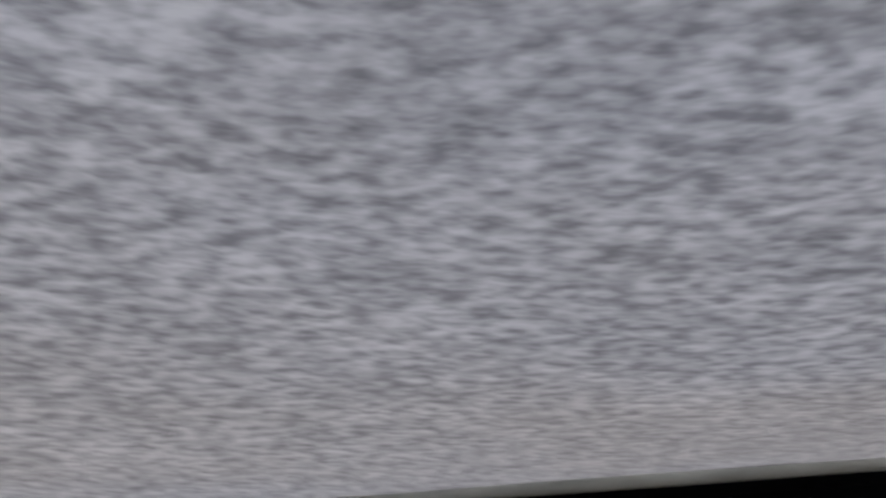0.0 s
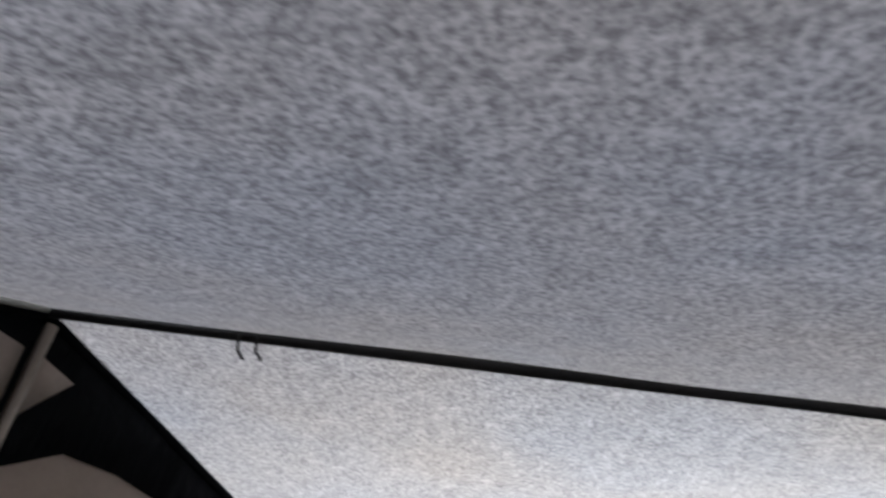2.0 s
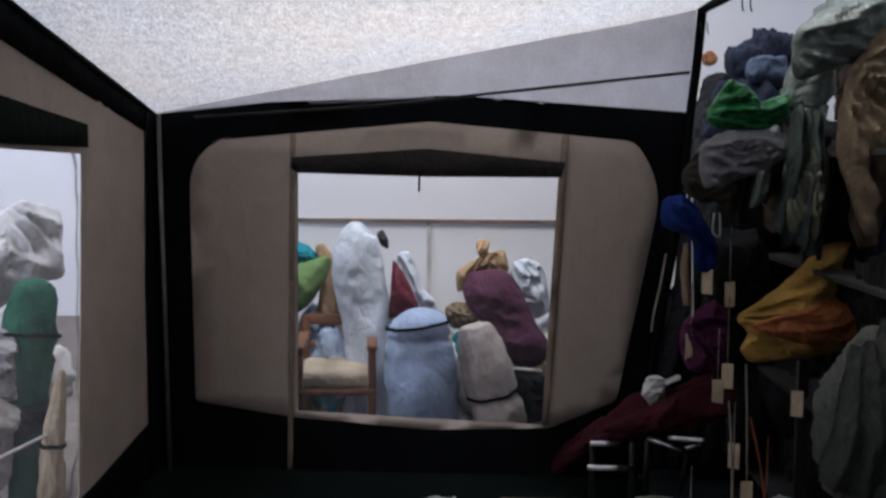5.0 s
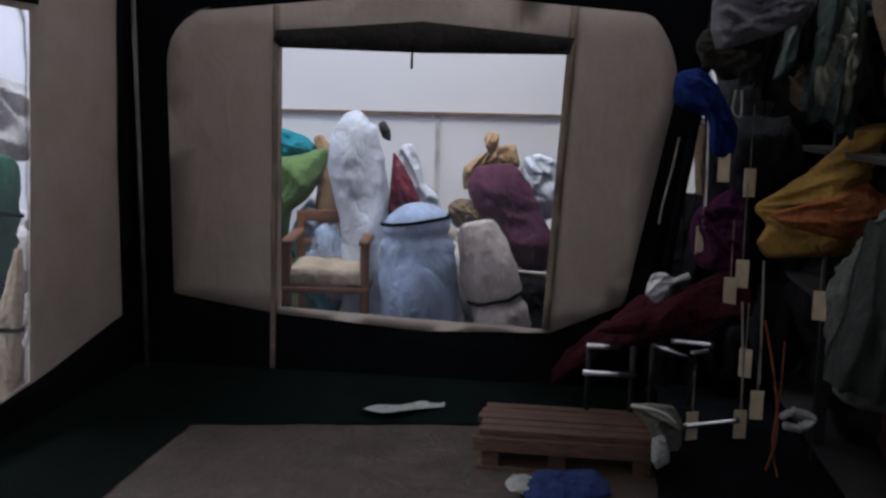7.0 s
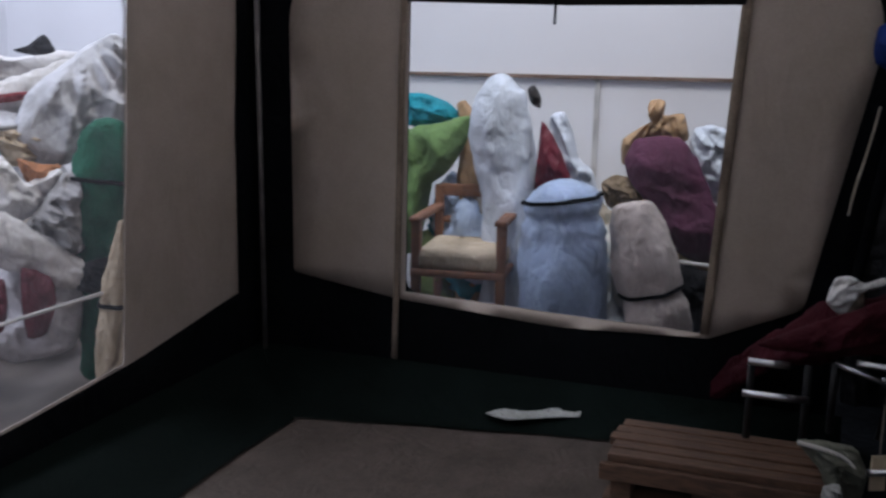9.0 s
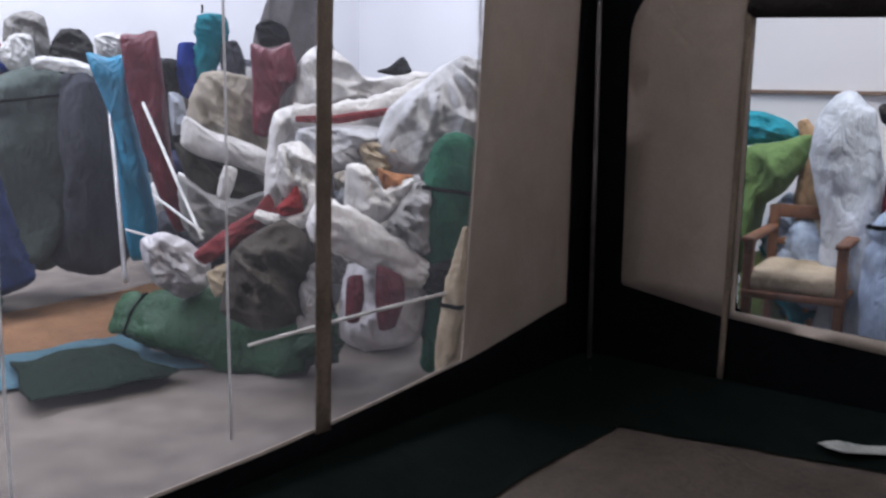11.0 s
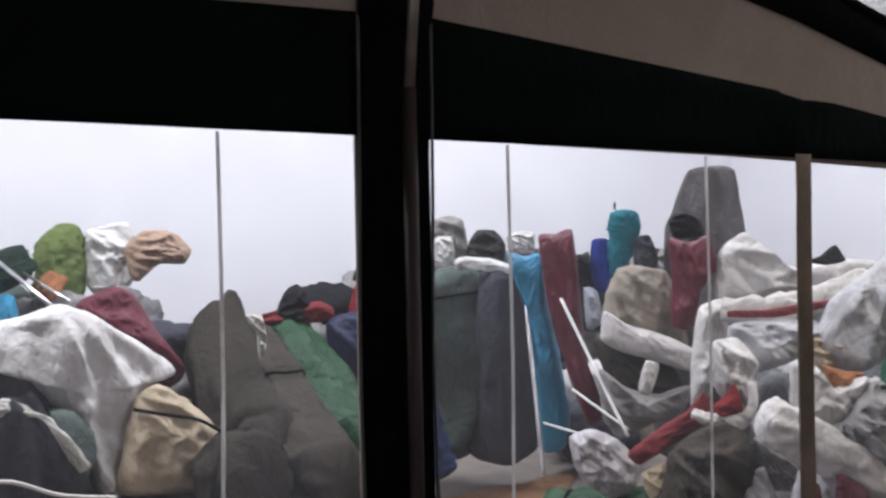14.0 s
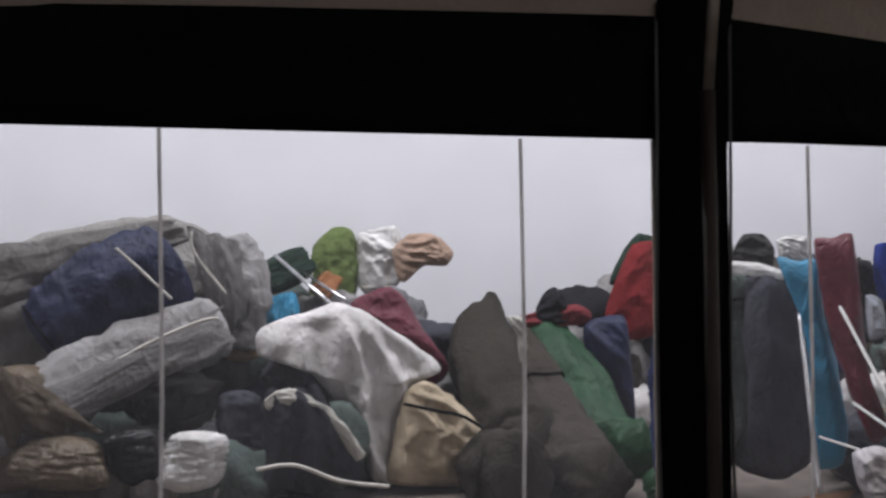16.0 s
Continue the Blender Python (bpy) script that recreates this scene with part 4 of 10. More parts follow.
bag("canvas_bag", "near black filler bag for the dark inside the rack", "rackshade", [(2.15, -3.07, 0.21, 0.147), (2.35, -3.03, 0.24, 0.184), (2.55, -2.99, 0.19, 0.147)], flat=0.8, seed=105, fold=0.14, group="bags on the rack")
bag("canvas_bag", "near black filler bag for the dark inside the rack", "rackshade", [(2.27, -2.95, 0.24, 0.140), (2.57, -2.99, 0.27, 0.176), (2.88, -3.03, 0.22, 0.140)], flat=0.8, seed=106, fold=0.14, group="bags on the rack")
bag("canvas_bag", "near black filler bag for the dark inside the rack", "rackshade", [(2.70, -2.96, 0.21, 0.140), (3.00, -3.02, 0.24, 0.175), (3.30, -3.07, 0.19, 0.140)], flat=0.8, seed=107, fold=0.14, group="bags on the rack")
bag("canvas_bag", "near black filler bag for the dark inside the rack", "rackshade", [(3.01, -3.09, 0.23, 0.154), (3.30, -3.13, 0.26, 0.192), (3.60, -3.17, 0.21, 0.154)], flat=0.8, seed=108, fold=0.14, group="bags on the rack")
bag("canvas_bag", "near black filler bag for the dark inside the rack", "maroondark", [(3.34, -3.11, 0.23, 0.146), (3.57, -3.11, 0.26, 0.182), (3.80, -3.12, 0.21, 0.146)], flat=0.8, seed=109, fold=0.14, group="bags on the rack")
bag("canvas_bag", "near black filler bag for the dark inside the rack", "rackshade", [(0.82, -2.94, 0.48, 0.162), (1.12, -2.97, 0.51, 0.202), (1.42, -3.00, 0.46, 0.162)], flat=0.8, seed=110, fold=0.14, group="bags on the rack")
bag("canvas_bag", "near black filler bag for the dark inside the rack", "rackshade", [(1.13, -3.08, 0.47, 0.129), (1.37, -3.12, 0.50, 0.161), (1.61, -3.16, 0.45, 0.129)], flat=0.8, seed=111, fold=0.14, group="bags on the rack")
bag("canvas_bag", "near black filler bag for the dark inside the rack", "rackshade", [(1.46, -3.16, 0.46, 0.140), (1.80, -3.12, 0.49, 0.174), (2.13, -3.08, 0.44, 0.140)], flat=0.8, seed=112, fold=0.14, group="bags on the rack")
bag("canvas_bag", "near black filler bag for the dark inside the rack", "rackshade", [(1.87, -3.15, 0.49, 0.131), (2.15, -3.10, 0.52, 0.164), (2.43, -3.06, 0.47, 0.131)], flat=0.8, seed=113, fold=0.14, group="bags on the rack")
bag("canvas_bag", "near black filler bag for the dark inside the rack", "navydark", [(2.17, -2.97, 0.51, 0.141), (2.36, -3.01, 0.54, 0.177), (2.55, -3.04, 0.49, 0.141)], flat=0.8, seed=114, fold=0.14, group="bags on the rack")
bag("canvas_bag", "near black filler bag for the dark inside the rack", "rackshade", [(2.47, -3.06, 0.51, 0.151), (2.73, -3.09, 0.54, 0.189), (2.99, -3.12, 0.49, 0.151)], flat=0.8, seed=115, fold=0.14, group="bags on the rack")
bag("canvas_bag", "near black filler bag for the dark inside the rack", "rackshade", [(2.67, -2.96, 0.50, 0.152), (3.02, -2.94, 0.53, 0.190), (3.36, -2.93, 0.48, 0.152)], flat=0.8, seed=116, fold=0.14, group="bags on the rack")
bag("canvas_bag", "near black filler bag for the dark inside the rack", "rackshade", [(3.20, -3.04, 0.46, 0.161), (3.42, -2.99, 0.49, 0.202), (3.65, -2.95, 0.44, 0.161)], flat=0.8, seed=117, fold=0.14, group="bags on the rack")
bag("canvas_bag", "near black filler bag for the dark inside the rack", "rackshade", [(3.48, -2.95, 0.48, 0.129), (3.74, -2.98, 0.51, 0.162), (3.99, -3.00, 0.46, 0.129)], flat=0.8, seed=118, fold=0.14, group="bags on the rack")
bag("canvas_bag", "near black filler bag for the dark inside the rack", "rackshade", [(0.82, -3.00, 0.76, 0.138), (1.05, -3.03, 0.79, 0.173), (1.28, -3.06, 0.74, 0.138)], flat=0.8, seed=119, fold=0.14, group="bags on the rack")
bag("canvas_bag", "near black filler bag for the dark inside the rack", "rackshade", [(1.08, -2.95, 0.78, 0.164), (1.32, -2.98, 0.81, 0.205), (1.55, -3.02, 0.76, 0.164)], flat=0.8, seed=120, fold=0.14, group="bags on the rack")
bag("canvas_bag", "near black filler bag for the dark inside the rack", "rackshade", [(1.53, -3.05, 0.80, 0.157), (1.73, -3.06, 0.83, 0.196), (1.94, -3.07, 0.78, 0.157)], flat=0.8, seed=121, fold=0.14, group="bags on the rack")
bag("canvas_bag", "near black filler bag for the dark inside the rack", "maroondark", [(1.70, -3.12, 0.80, 0.165), (1.94, -3.10, 0.83, 0.206), (2.19, -3.09, 0.78, 0.165)], flat=0.8, seed=122, fold=0.14, group="bags on the rack")
bag("canvas_bag", "near black filler bag for the dark inside the rack", "rackshade", [(2.14, -3.08, 0.79, 0.155), (2.37, -3.04, 0.82, 0.194), (2.60, -3.00, 0.77, 0.155)], flat=0.8, seed=123, fold=0.14, group="bags on the rack")
bag("canvas_bag", "near black filler bag for the dark inside the rack", "navydark", [(2.39, -3.16, 0.81, 0.155), (2.58, -3.12, 0.84, 0.193), (2.78, -3.09, 0.79, 0.155)], flat=0.8, seed=124, fold=0.14, group="bags on the rack")
bag("canvas_bag", "near black filler bag for the dark inside the rack", "rackshade", [(2.72, -2.98, 0.80, 0.163), (3.02, -2.98, 0.83, 0.204), (3.33, -2.99, 0.78, 0.163)], flat=0.8, seed=125, fold=0.14, group="bags on the rack")
bag("canvas_bag", "near black filler bag for the dark inside the rack", "rackshade", [(3.04, -3.05, 0.77, 0.128), (3.35, -3.12, 0.80, 0.160), (3.66, -3.18, 0.75, 0.128)], flat=0.8, seed=126, fold=0.14, group="bags on the rack")
bag("canvas_bag", "near black filler bag for the dark inside the rack", "rackshade", [(3.31, -3.13, 0.80, 0.163), (3.58, -3.09, 0.83, 0.204), (3.85, -3.05, 0.78, 0.163)], flat=0.8, seed=127, fold=0.14, group="bags on the rack")
bag("canvas_bag", "near black filler bag for the dark inside the rack", "rackshade", [(0.75, -3.10, 1.04, 0.150), (1.05, -3.05, 1.07, 0.188), (1.35, -3.00, 1.02, 0.150)], flat=0.8, seed=128, fold=0.14, group="bags on the rack")
bag("canvas_bag", "near black filler bag for the dark inside the rack", "navydark", [(1.03, -2.95, 1.03, 0.148), (1.35, -2.94, 1.06, 0.184), (1.68, -2.92, 1.01, 0.148)], flat=0.8, seed=129, fold=0.14, group="bags on the rack")
bag("canvas_bag", "near black filler bag for the dark inside the rack", "rackshade", [(1.44, -2.93, 1.04, 0.164), (1.69, -2.95, 1.07, 0.205), (1.93, -2.96, 1.02, 0.164)], flat=0.8, seed=130, fold=0.14, group="bags on the rack")
bag("canvas_bag", "near black filler bag for the dark inside the rack", "rackshade", [(1.78, -3.01, 1.02, 0.159), (2.02, -3.04, 1.05, 0.199), (2.26, -3.06, 1.00, 0.159)], flat=0.8, seed=131, fold=0.14, group="bags on the rack")
bag("canvas_bag", "near black filler bag for the dark inside the rack", "rackshade", [(2.16, -2.99, 1.00, 0.165), (2.48, -3.01, 1.03, 0.206), (2.79, -3.03, 0.98, 0.165)], flat=0.8, seed=132, fold=0.14, group="bags on the rack")
bag("canvas_bag", "near black filler bag for the dark inside the rack", "rackshade", [(2.40, -3.09, 1.02, 0.153), (2.74, -3.07, 1.05, 0.191), (3.08, -3.05, 1.00, 0.153)], flat=0.8, seed=133, fold=0.14, group="bags on the rack")
bag("canvas_bag", "near black filler bag for the dark inside the rack", "rackshade", [(2.85, -3.06, 1.01, 0.163), (3.07, -3.09, 1.04, 0.204), (3.29, -3.12, 0.99, 0.163)], flat=0.8, seed=134, fold=0.14, group="bags on the rack")
bag("canvas_bag", "near black filler bag for the dark inside the rack", "rackshade", [(3.24, -3.00, 1.05, 0.128), (3.47, -2.98, 1.08, 0.160), (3.69, -2.97, 1.03, 0.128)], flat=0.8, seed=135, fold=0.14, group="bags on the rack")
bag("canvas_bag", "near black filler bag for the dark inside the rack", "rackshade", [(3.54, -3.01, 1.04, 0.147), (3.75, -3.03, 1.07, 0.184), (3.95, -3.05, 1.02, 0.147)], flat=0.8, seed=136, fold=0.14, group="bags on the rack")
bag("canvas_bag", "near black filler bag for the dark inside the rack", "maroondark", [(0.68, -3.10, 1.33, 0.153), (0.98, -3.08, 1.36, 0.191), (1.28, -3.07, 1.31, 0.153)], flat=0.8, seed=137, fold=0.14, group="bags on the rack")
bag("canvas_bag", "near black filler bag for the dark inside the rack", "rackshade", [(1.00, -3.11, 1.32, 0.151), (1.34, -3.11, 1.35, 0.188), (1.68, -3.11, 1.30, 0.151)], flat=0.8, seed=138, fold=0.14, group="bags on the rack")
bag("canvas_bag", "near black filler bag for the dark inside the rack", "navydark", [(1.43, -3.03, 1.29, 0.159), (1.68, -3.02, 1.32, 0.199), (1.93, -3.00, 1.27, 0.159)], flat=0.8, seed=139, fold=0.14, group="bags on the rack")
bag("canvas_bag", "near black filler bag for the dark inside the rack", "rackshade", [(1.75, -3.09, 1.31, 0.153), (1.98, -3.05, 1.34, 0.191), (2.21, -3.01, 1.29, 0.153)], flat=0.8, seed=140, fold=0.14, group="bags on the rack")
bag("canvas_bag", "near black filler bag for the dark inside the rack", "navydark", [(2.09, -3.04, 1.31, 0.132), (2.33, -3.00, 1.34, 0.165), (2.58, -2.96, 1.29, 0.132)], flat=0.8, seed=141, fold=0.14, group="bags on the rack")
bag("canvas_bag", "near black filler bag for the dark inside the rack", "rackshade", [(2.33, -3.01, 1.29, 0.163), (2.62, -3.00, 1.32, 0.204), (2.91, -3.00, 1.27, 0.163)], flat=0.8, seed=142, fold=0.14, group="bags on the rack")
bag("canvas_bag", "near black filler bag for the dark inside the rack", "rackshade", [(2.74, -3.09, 1.33, 0.134), (3.03, -3.09, 1.36, 0.168), (3.32, -3.09, 1.31, 0.134)], flat=0.8, seed=143, fold=0.14, group="bags on the rack")
bag("canvas_bag", "near black filler bag for the dark inside the rack", "rackshade", [(3.06, -3.15, 1.29, 0.154), (3.35, -3.12, 1.32, 0.193), (3.65, -3.09, 1.27, 0.154)], flat=0.8, seed=144, fold=0.14, group="bags on the rack")
bag("canvas_bag", "near black filler bag for the dark inside the rack", "maroondark", [(3.43, -3.04, 1.32, 0.137), (3.70, -3.07, 1.35, 0.172), (3.96, -3.10, 1.30, 0.137)], flat=0.8, seed=145, fold=0.14, group="bags on the rack")
bag("canvas_bag", "near black filler bag for the dark inside the rack", "rackshade", [(0.72, -2.98, 1.51, 0.168), (1.06, -3.00, 1.54, 0.210), (1.39, -3.01, 1.49, 0.168)], flat=0.8, seed=146, fold=0.14, group="bags on the rack")
bag("canvas_bag", "near black filler bag for the dark inside the rack", "rackshade", [(1.28, -3.03, 1.50, 0.152), (1.51, -2.99, 1.53, 0.189), (1.73, -2.96, 1.48, 0.152)], flat=0.8, seed=147, fold=0.14, group="bags on the rack")
bag("canvas_bag", "near black filler bag for the dark inside the rack", "rackshade", [(1.51, -3.01, 1.50, 0.166), (1.79, -3.05, 1.53, 0.208), (2.07, -3.09, 1.48, 0.166)], flat=0.8, seed=148, fold=0.14, group="bags on the rack")
bag("canvas_bag", "near black filler bag for the dark inside the rack", "rackshade", [(1.78, -3.17, 1.51, 0.142), (2.08, -3.12, 1.54, 0.177), (2.39, -3.07, 1.49, 0.142)], flat=0.8, seed=149, fold=0.14, group="bags on the rack")
bag("canvas_bag", "near black filler bag for the dark inside the rack", "rackshade", [(2.22, -3.09, 1.50, 0.152), (2.42, -3.06, 1.53, 0.190), (2.62, -3.02, 1.48, 0.152)], flat=0.8, seed=150, fold=0.14, group="bags on the rack")
bag("canvas_bag", "near black filler bag for the dark inside the rack", "rackshade", [(2.42, -3.13, 1.49, 0.160), (2.72, -3.12, 1.52, 0.200), (3.02, -3.11, 1.47, 0.160)], flat=0.8, seed=151, fold=0.14, group="bags on the rack")
bag("canvas_bag", "near black filler bag for the dark inside the rack", "rackshade", [(2.68, -2.92, 1.52, 0.136), (3.00, -2.98, 1.55, 0.170), (3.33, -3.04, 1.50, 0.136)], flat=0.8, seed=152, fold=0.14, group="bags on the rack")
bag("canvas_bag", "near black filler bag for the dark inside the rack", "rackshade", [(3.04, -3.16, 1.49, 0.164), (3.34, -3.13, 1.52, 0.205), (3.64, -3.10, 1.47, 0.164)], flat=0.8, seed=153, fold=0.14, group="bags on the rack")
bag("canvas_bag", "near black filler bag for the dark inside the rack", "navydark", [(3.51, -3.13, 1.52, 0.150), (3.81, -3.11, 1.55, 0.188), (4.11, -3.08, 1.50, 0.150)], flat=0.8, seed=154, fold=0.14, group="bags on the rack")
# Added near-black stack that darkens the gap between end wall and rack.
bag("canvas_bag", "near black filler bag for the dark beside the rack", "rackshade", [(3.06, -2.67, 0.18, 0.160), (3.25, -2.64, 0.21, 0.200), (3.44, -2.60, 0.16, 0.160)], flat=0.8, seed=155, fold=0.14, group="bags on the rack")
bag("canvas_bag", "near black filler bag for the dark beside the rack", "navydark", [(3.07, -2.62, 0.35, 0.160), (3.25, -2.66, 0.38, 0.200), (3.44, -2.69, 0.33, 0.160)], flat=0.8, seed=156, fold=0.14, group="bags on the rack")
bag("canvas_bag", "near black filler bag for the dark beside the rack", "rackshade", [(3.06, -2.65, 0.52, 0.160), (3.26, -2.67, 0.55, 0.200), (3.46, -2.69, 0.50, 0.160)], flat=0.8, seed=157, fold=0.14, group="bags on the rack")
bag("canvas_bag", "near black filler bag for the dark beside the rack", "rackshade", [(2.95, -2.65, 0.69, 0.160), (3.15, -2.66, 0.72, 0.200), (3.35, -2.67, 0.67, 0.160)], flat=0.8, seed=158, fold=0.14, group="bags on the rack")
bag("canvas_bag", "near black filler bag for the dark beside the rack", "rackshade", [(2.92, -2.67, 0.86, 0.160), (3.12, -2.69, 0.89, 0.200), (3.31, -2.71, 0.84, 0.160)], flat=0.8, seed=159, fold=0.14, group="bags on the rack")
bag("canvas_bag", "near black filler bag for the dark beside the rack", "rackshade", [(2.80, -2.64, 1.03, 0.160), (3.00, -2.63, 1.06, 0.200), (3.20, -2.62, 1.01, 0.160)], flat=0.8, seed=160, fold=0.14, group="bags on the rack")
bag("canvas_bag", "near black filler bag for the dark beside the rack", "rackshade", [(2.89, -2.67, 1.20, 0.160), (3.09, -2.68, 1.23, 0.200), (3.29, -2.68, 1.18, 0.160)], flat=0.8, seed=161, fold=0.14, group="bags on the rack")
bag("canvas_bag", "near black filler bag for the dark beside the rack", "rackshade", [(2.89, -2.75, 1.37, 0.160), (3.06, -2.70, 1.40, 0.200), (3.24, -2.65, 1.35, 0.160)], flat=0.8, seed=162, fold=0.14, group="bags on the rack")
bag("canvas_bag", "near black filler bag for the dark beside the rack", "rackshade", [(2.95, -2.64, 1.54, 0.160), (3.15, -2.64, 1.57, 0.200), (3.35, -2.63, 1.52, 0.160)], flat=0.8, seed=163, fold=0.14, group="bags on the rack")
bag("canvas_bag", "near black filler bag for the dark beside the rack", "navydark", [(2.83, -2.72, 1.71, 0.160), (3.01, -2.68, 1.74, 0.200), (3.20, -2.64, 1.69, 0.160)], flat=0.8, seed=164, fold=0.14, group="bags on the rack")
bag("canvas_bag", "dusty canvas bag in the pile", "darkolive", [(-3.52, 4.65, 0.20, 0.196), (-3.21, 4.77, 0.23, 0.245), (-2.91, 4.88, 0.18, 0.196)], flat=0.8, seed=201, fold=0.14, group="bags in the pile")
bag("canvas_bag", "dusty canvas bag in the pile", "greygreen", [(-3.24, 4.77, 0.20, 0.198), (-3.05, 4.86, 0.23, 0.247), (-2.85, 4.96, 0.18, 0.198)], flat=0.8, seed=202, fold=0.14, group="bags in the pile")
bag("canvas_bag", "dusty canvas bag in the pile", "charcoal", [(-2.83, 4.79, 0.20, 0.142), (-2.64, 4.69, 0.23, 0.177), (-2.44, 4.60, 0.18, 0.142)], flat=0.8, seed=203, fold=0.14, group="bags in the pile")
bag("canvas_bag", "dusty canvas bag in the pile", "charcoal", [(-2.57, 5.10, 0.20, 0.174), (-2.38, 4.99, 0.23, 0.217), (-2.19, 4.89, 0.18, 0.174)], flat=0.8, seed=204, fold=0.14, group="bags in the pile")
bag("canvas_bag", "dusty canvas bag in the pile", "slate", [(-2.32, 4.91, 0.20, 0.175), (-2.10, 4.84, 0.23, 0.219), (-1.88, 4.77, 0.18, 0.175)], flat=0.8, seed=205, fold=0.14, group="bags in the pile")
bag("canvas_bag", "dusty canvas bag in the pile", "navy", [(-2.11, 4.65, 0.20, 0.179), (-1.83, 4.66, 0.23, 0.224), (-1.56, 4.66, 0.18, 0.179)], flat=0.8, seed=206, fold=0.14, group="bags in the pile")
bag("canvas_bag", "dusty canvas bag in the pile", "charcoal", [(-1.60, 4.58, 0.20, 0.141), (-1.43, 4.69, 0.23, 0.176), (-1.27, 4.80, 0.18, 0.141)], flat=0.8, seed=207, fold=0.14, group="bags in the pile")
bag("canvas_bag", "dusty canvas bag in the pile", "greygreen", [(-1.53, 4.63, 0.20, 0.186), (-1.30, 4.69, 0.23, 0.233), (-1.06, 4.75, 0.18, 0.186)], flat=0.8, seed=208, fold=0.14, group="bags in the pile")
bag("canvas_bag", "dusty canvas bag in the pile", "hoodgrey", [(-1.05, 4.90, 0.20, 0.157), (-0.84, 4.76, 0.23, 0.197), (-0.63, 4.61, 0.18, 0.157)], flat=0.8, seed=209, fold=0.14, group="bags in the pile")
bag("canvas_bag", "dusty canvas bag in the pile", "palegrey", [(-0.93, 4.78, 0.20, 0.141), (-0.60, 4.80, 0.23, 0.176), (-0.28, 4.82, 0.18, 0.141)], flat=0.8, seed=210, fold=0.14, group="bags in the pile")
bag("canvas_bag", "dusty canvas bag in the pile", "hoodgrey", [(-0.38, 4.88, 0.20, 0.187), (-0.24, 4.77, 0.23, 0.233), (-0.10, 4.67, 0.18, 0.187)], flat=0.8, seed=211, fold=0.14, group="bags in the pile")
bag("canvas_bag", "dusty canvas bag in the pile", "hoodgrey", [(-0.21, 4.86, 0.20, 0.156), (0.09, 4.90, 0.23, 0.195), (0.38, 4.94, 0.18, 0.156)], flat=0.8, seed=212, fold=0.14, group="bags in the pile")
bag("canvas_bag", "dusty canvas bag in the pile", "palegrey", [(0.07, 4.83, 0.20, 0.181), (0.26, 4.70, 0.23, 0.226), (0.46, 4.57, 0.18, 0.181)], flat=0.8, seed=213, fold=0.14, group="bags in the pile")
bag("canvas_bag", "dusty canvas bag in the pile", "rock", [(0.29, 4.92, 0.20, 0.185), (0.62, 4.86, 0.23, 0.231), (0.95, 4.79, 0.18, 0.185)], flat=0.8, seed=214, fold=0.14, group="bags in the pile")
bag("canvas_bag", "dusty canvas bag in the pile", "black", [(0.70, 5.04, 0.20, 0.186), (0.92, 4.97, 0.23, 0.233), (1.15, 4.90, 0.18, 0.186)], flat=0.8, seed=215, fold=0.14, group="bags in the pile")
bag("canvas_bag", "dusty canvas bag in the pile", "slate", [(0.97, 4.70, 0.20, 0.182), (1.25, 4.60, 0.23, 0.228), (1.54, 4.51, 0.18, 0.182)], flat=0.8, seed=216, fold=0.14, group="bags in the pile")
bag("canvas_bag", "dusty canvas bag in the pile", "rock", [(1.04, 4.73, 0.20, 0.197), (1.45, 4.65, 0.23, 0.246), (1.86, 4.56, 0.18, 0.197)], flat=0.8, seed=217, fold=0.14, group="bags in the pile")
bag("canvas_bag", "dusty canvas bag in the pile", "charcoal", [(1.66, 4.89, 0.20, 0.141), (1.88, 4.94, 0.23, 0.177), (2.10, 4.99, 0.18, 0.141)], flat=0.8, seed=218, fold=0.14, group="bags in the pile")
bag("canvas_bag", "dusty canvas bag in the pile", "greygreen", [(1.89, 5.20, 0.20, 0.194), (2.15, 5.22, 0.23, 0.242), (2.41, 5.25, 0.18, 0.194)], flat=0.8, seed=219, fold=0.14, group="bags in the pile")
bag("canvas_bag", "dusty canvas bag in the pile", "darkolive", [(2.10, 5.43, 0.20, 0.191), (2.45, 5.29, 0.23, 0.239), (2.80, 5.15, 0.18, 0.191)], flat=0.8, seed=220, fold=0.14, group="bags in the pile")
bag("canvas_bag", "dusty canvas bag in the pile", "whitesheet", [(2.33, 4.85, 0.20, 0.140), (2.61, 5.01, 0.23, 0.175), (2.89, 5.18, 0.18, 0.140)], flat=0.8, seed=221, fold=0.14, group="bags in the pile")
bag("canvas_bag", "dusty canvas bag in the pile", "darkolive", [(2.79, 5.36, 0.20, 0.187), (3.08, 5.22, 0.23, 0.233), (3.37, 5.07, 0.18, 0.187)], flat=0.8, seed=222, fold=0.14, group="bags in the pile")
bag("canvas_bag", "dusty canvas bag in the pile", "hoodgrey", [(3.06, 5.25, 0.20, 0.164), (3.36, 5.19, 0.23, 0.205), (3.66, 5.13, 0.18, 0.164)], flat=0.8, seed=223, fold=0.14, group="bags in the pile")
bag("canvas_bag", "dusty canvas bag in the pile", "darkolive", [(3.49, 5.32, 0.20, 0.196), (3.65, 5.25, 0.23, 0.245), (3.81, 5.19, 0.18, 0.196)], flat=0.8, seed=224, fold=0.14, group="bags in the pile")
bag("canvas_bag", "dusty canvas bag in the pile", "hoodgrey", [(3.45, 5.22, 0.20, 0.162), (3.86, 5.30, 0.23, 0.203), (4.27, 5.37, 0.18, 0.162)], flat=0.8, seed=225, fold=0.14, group="bags in the pile")
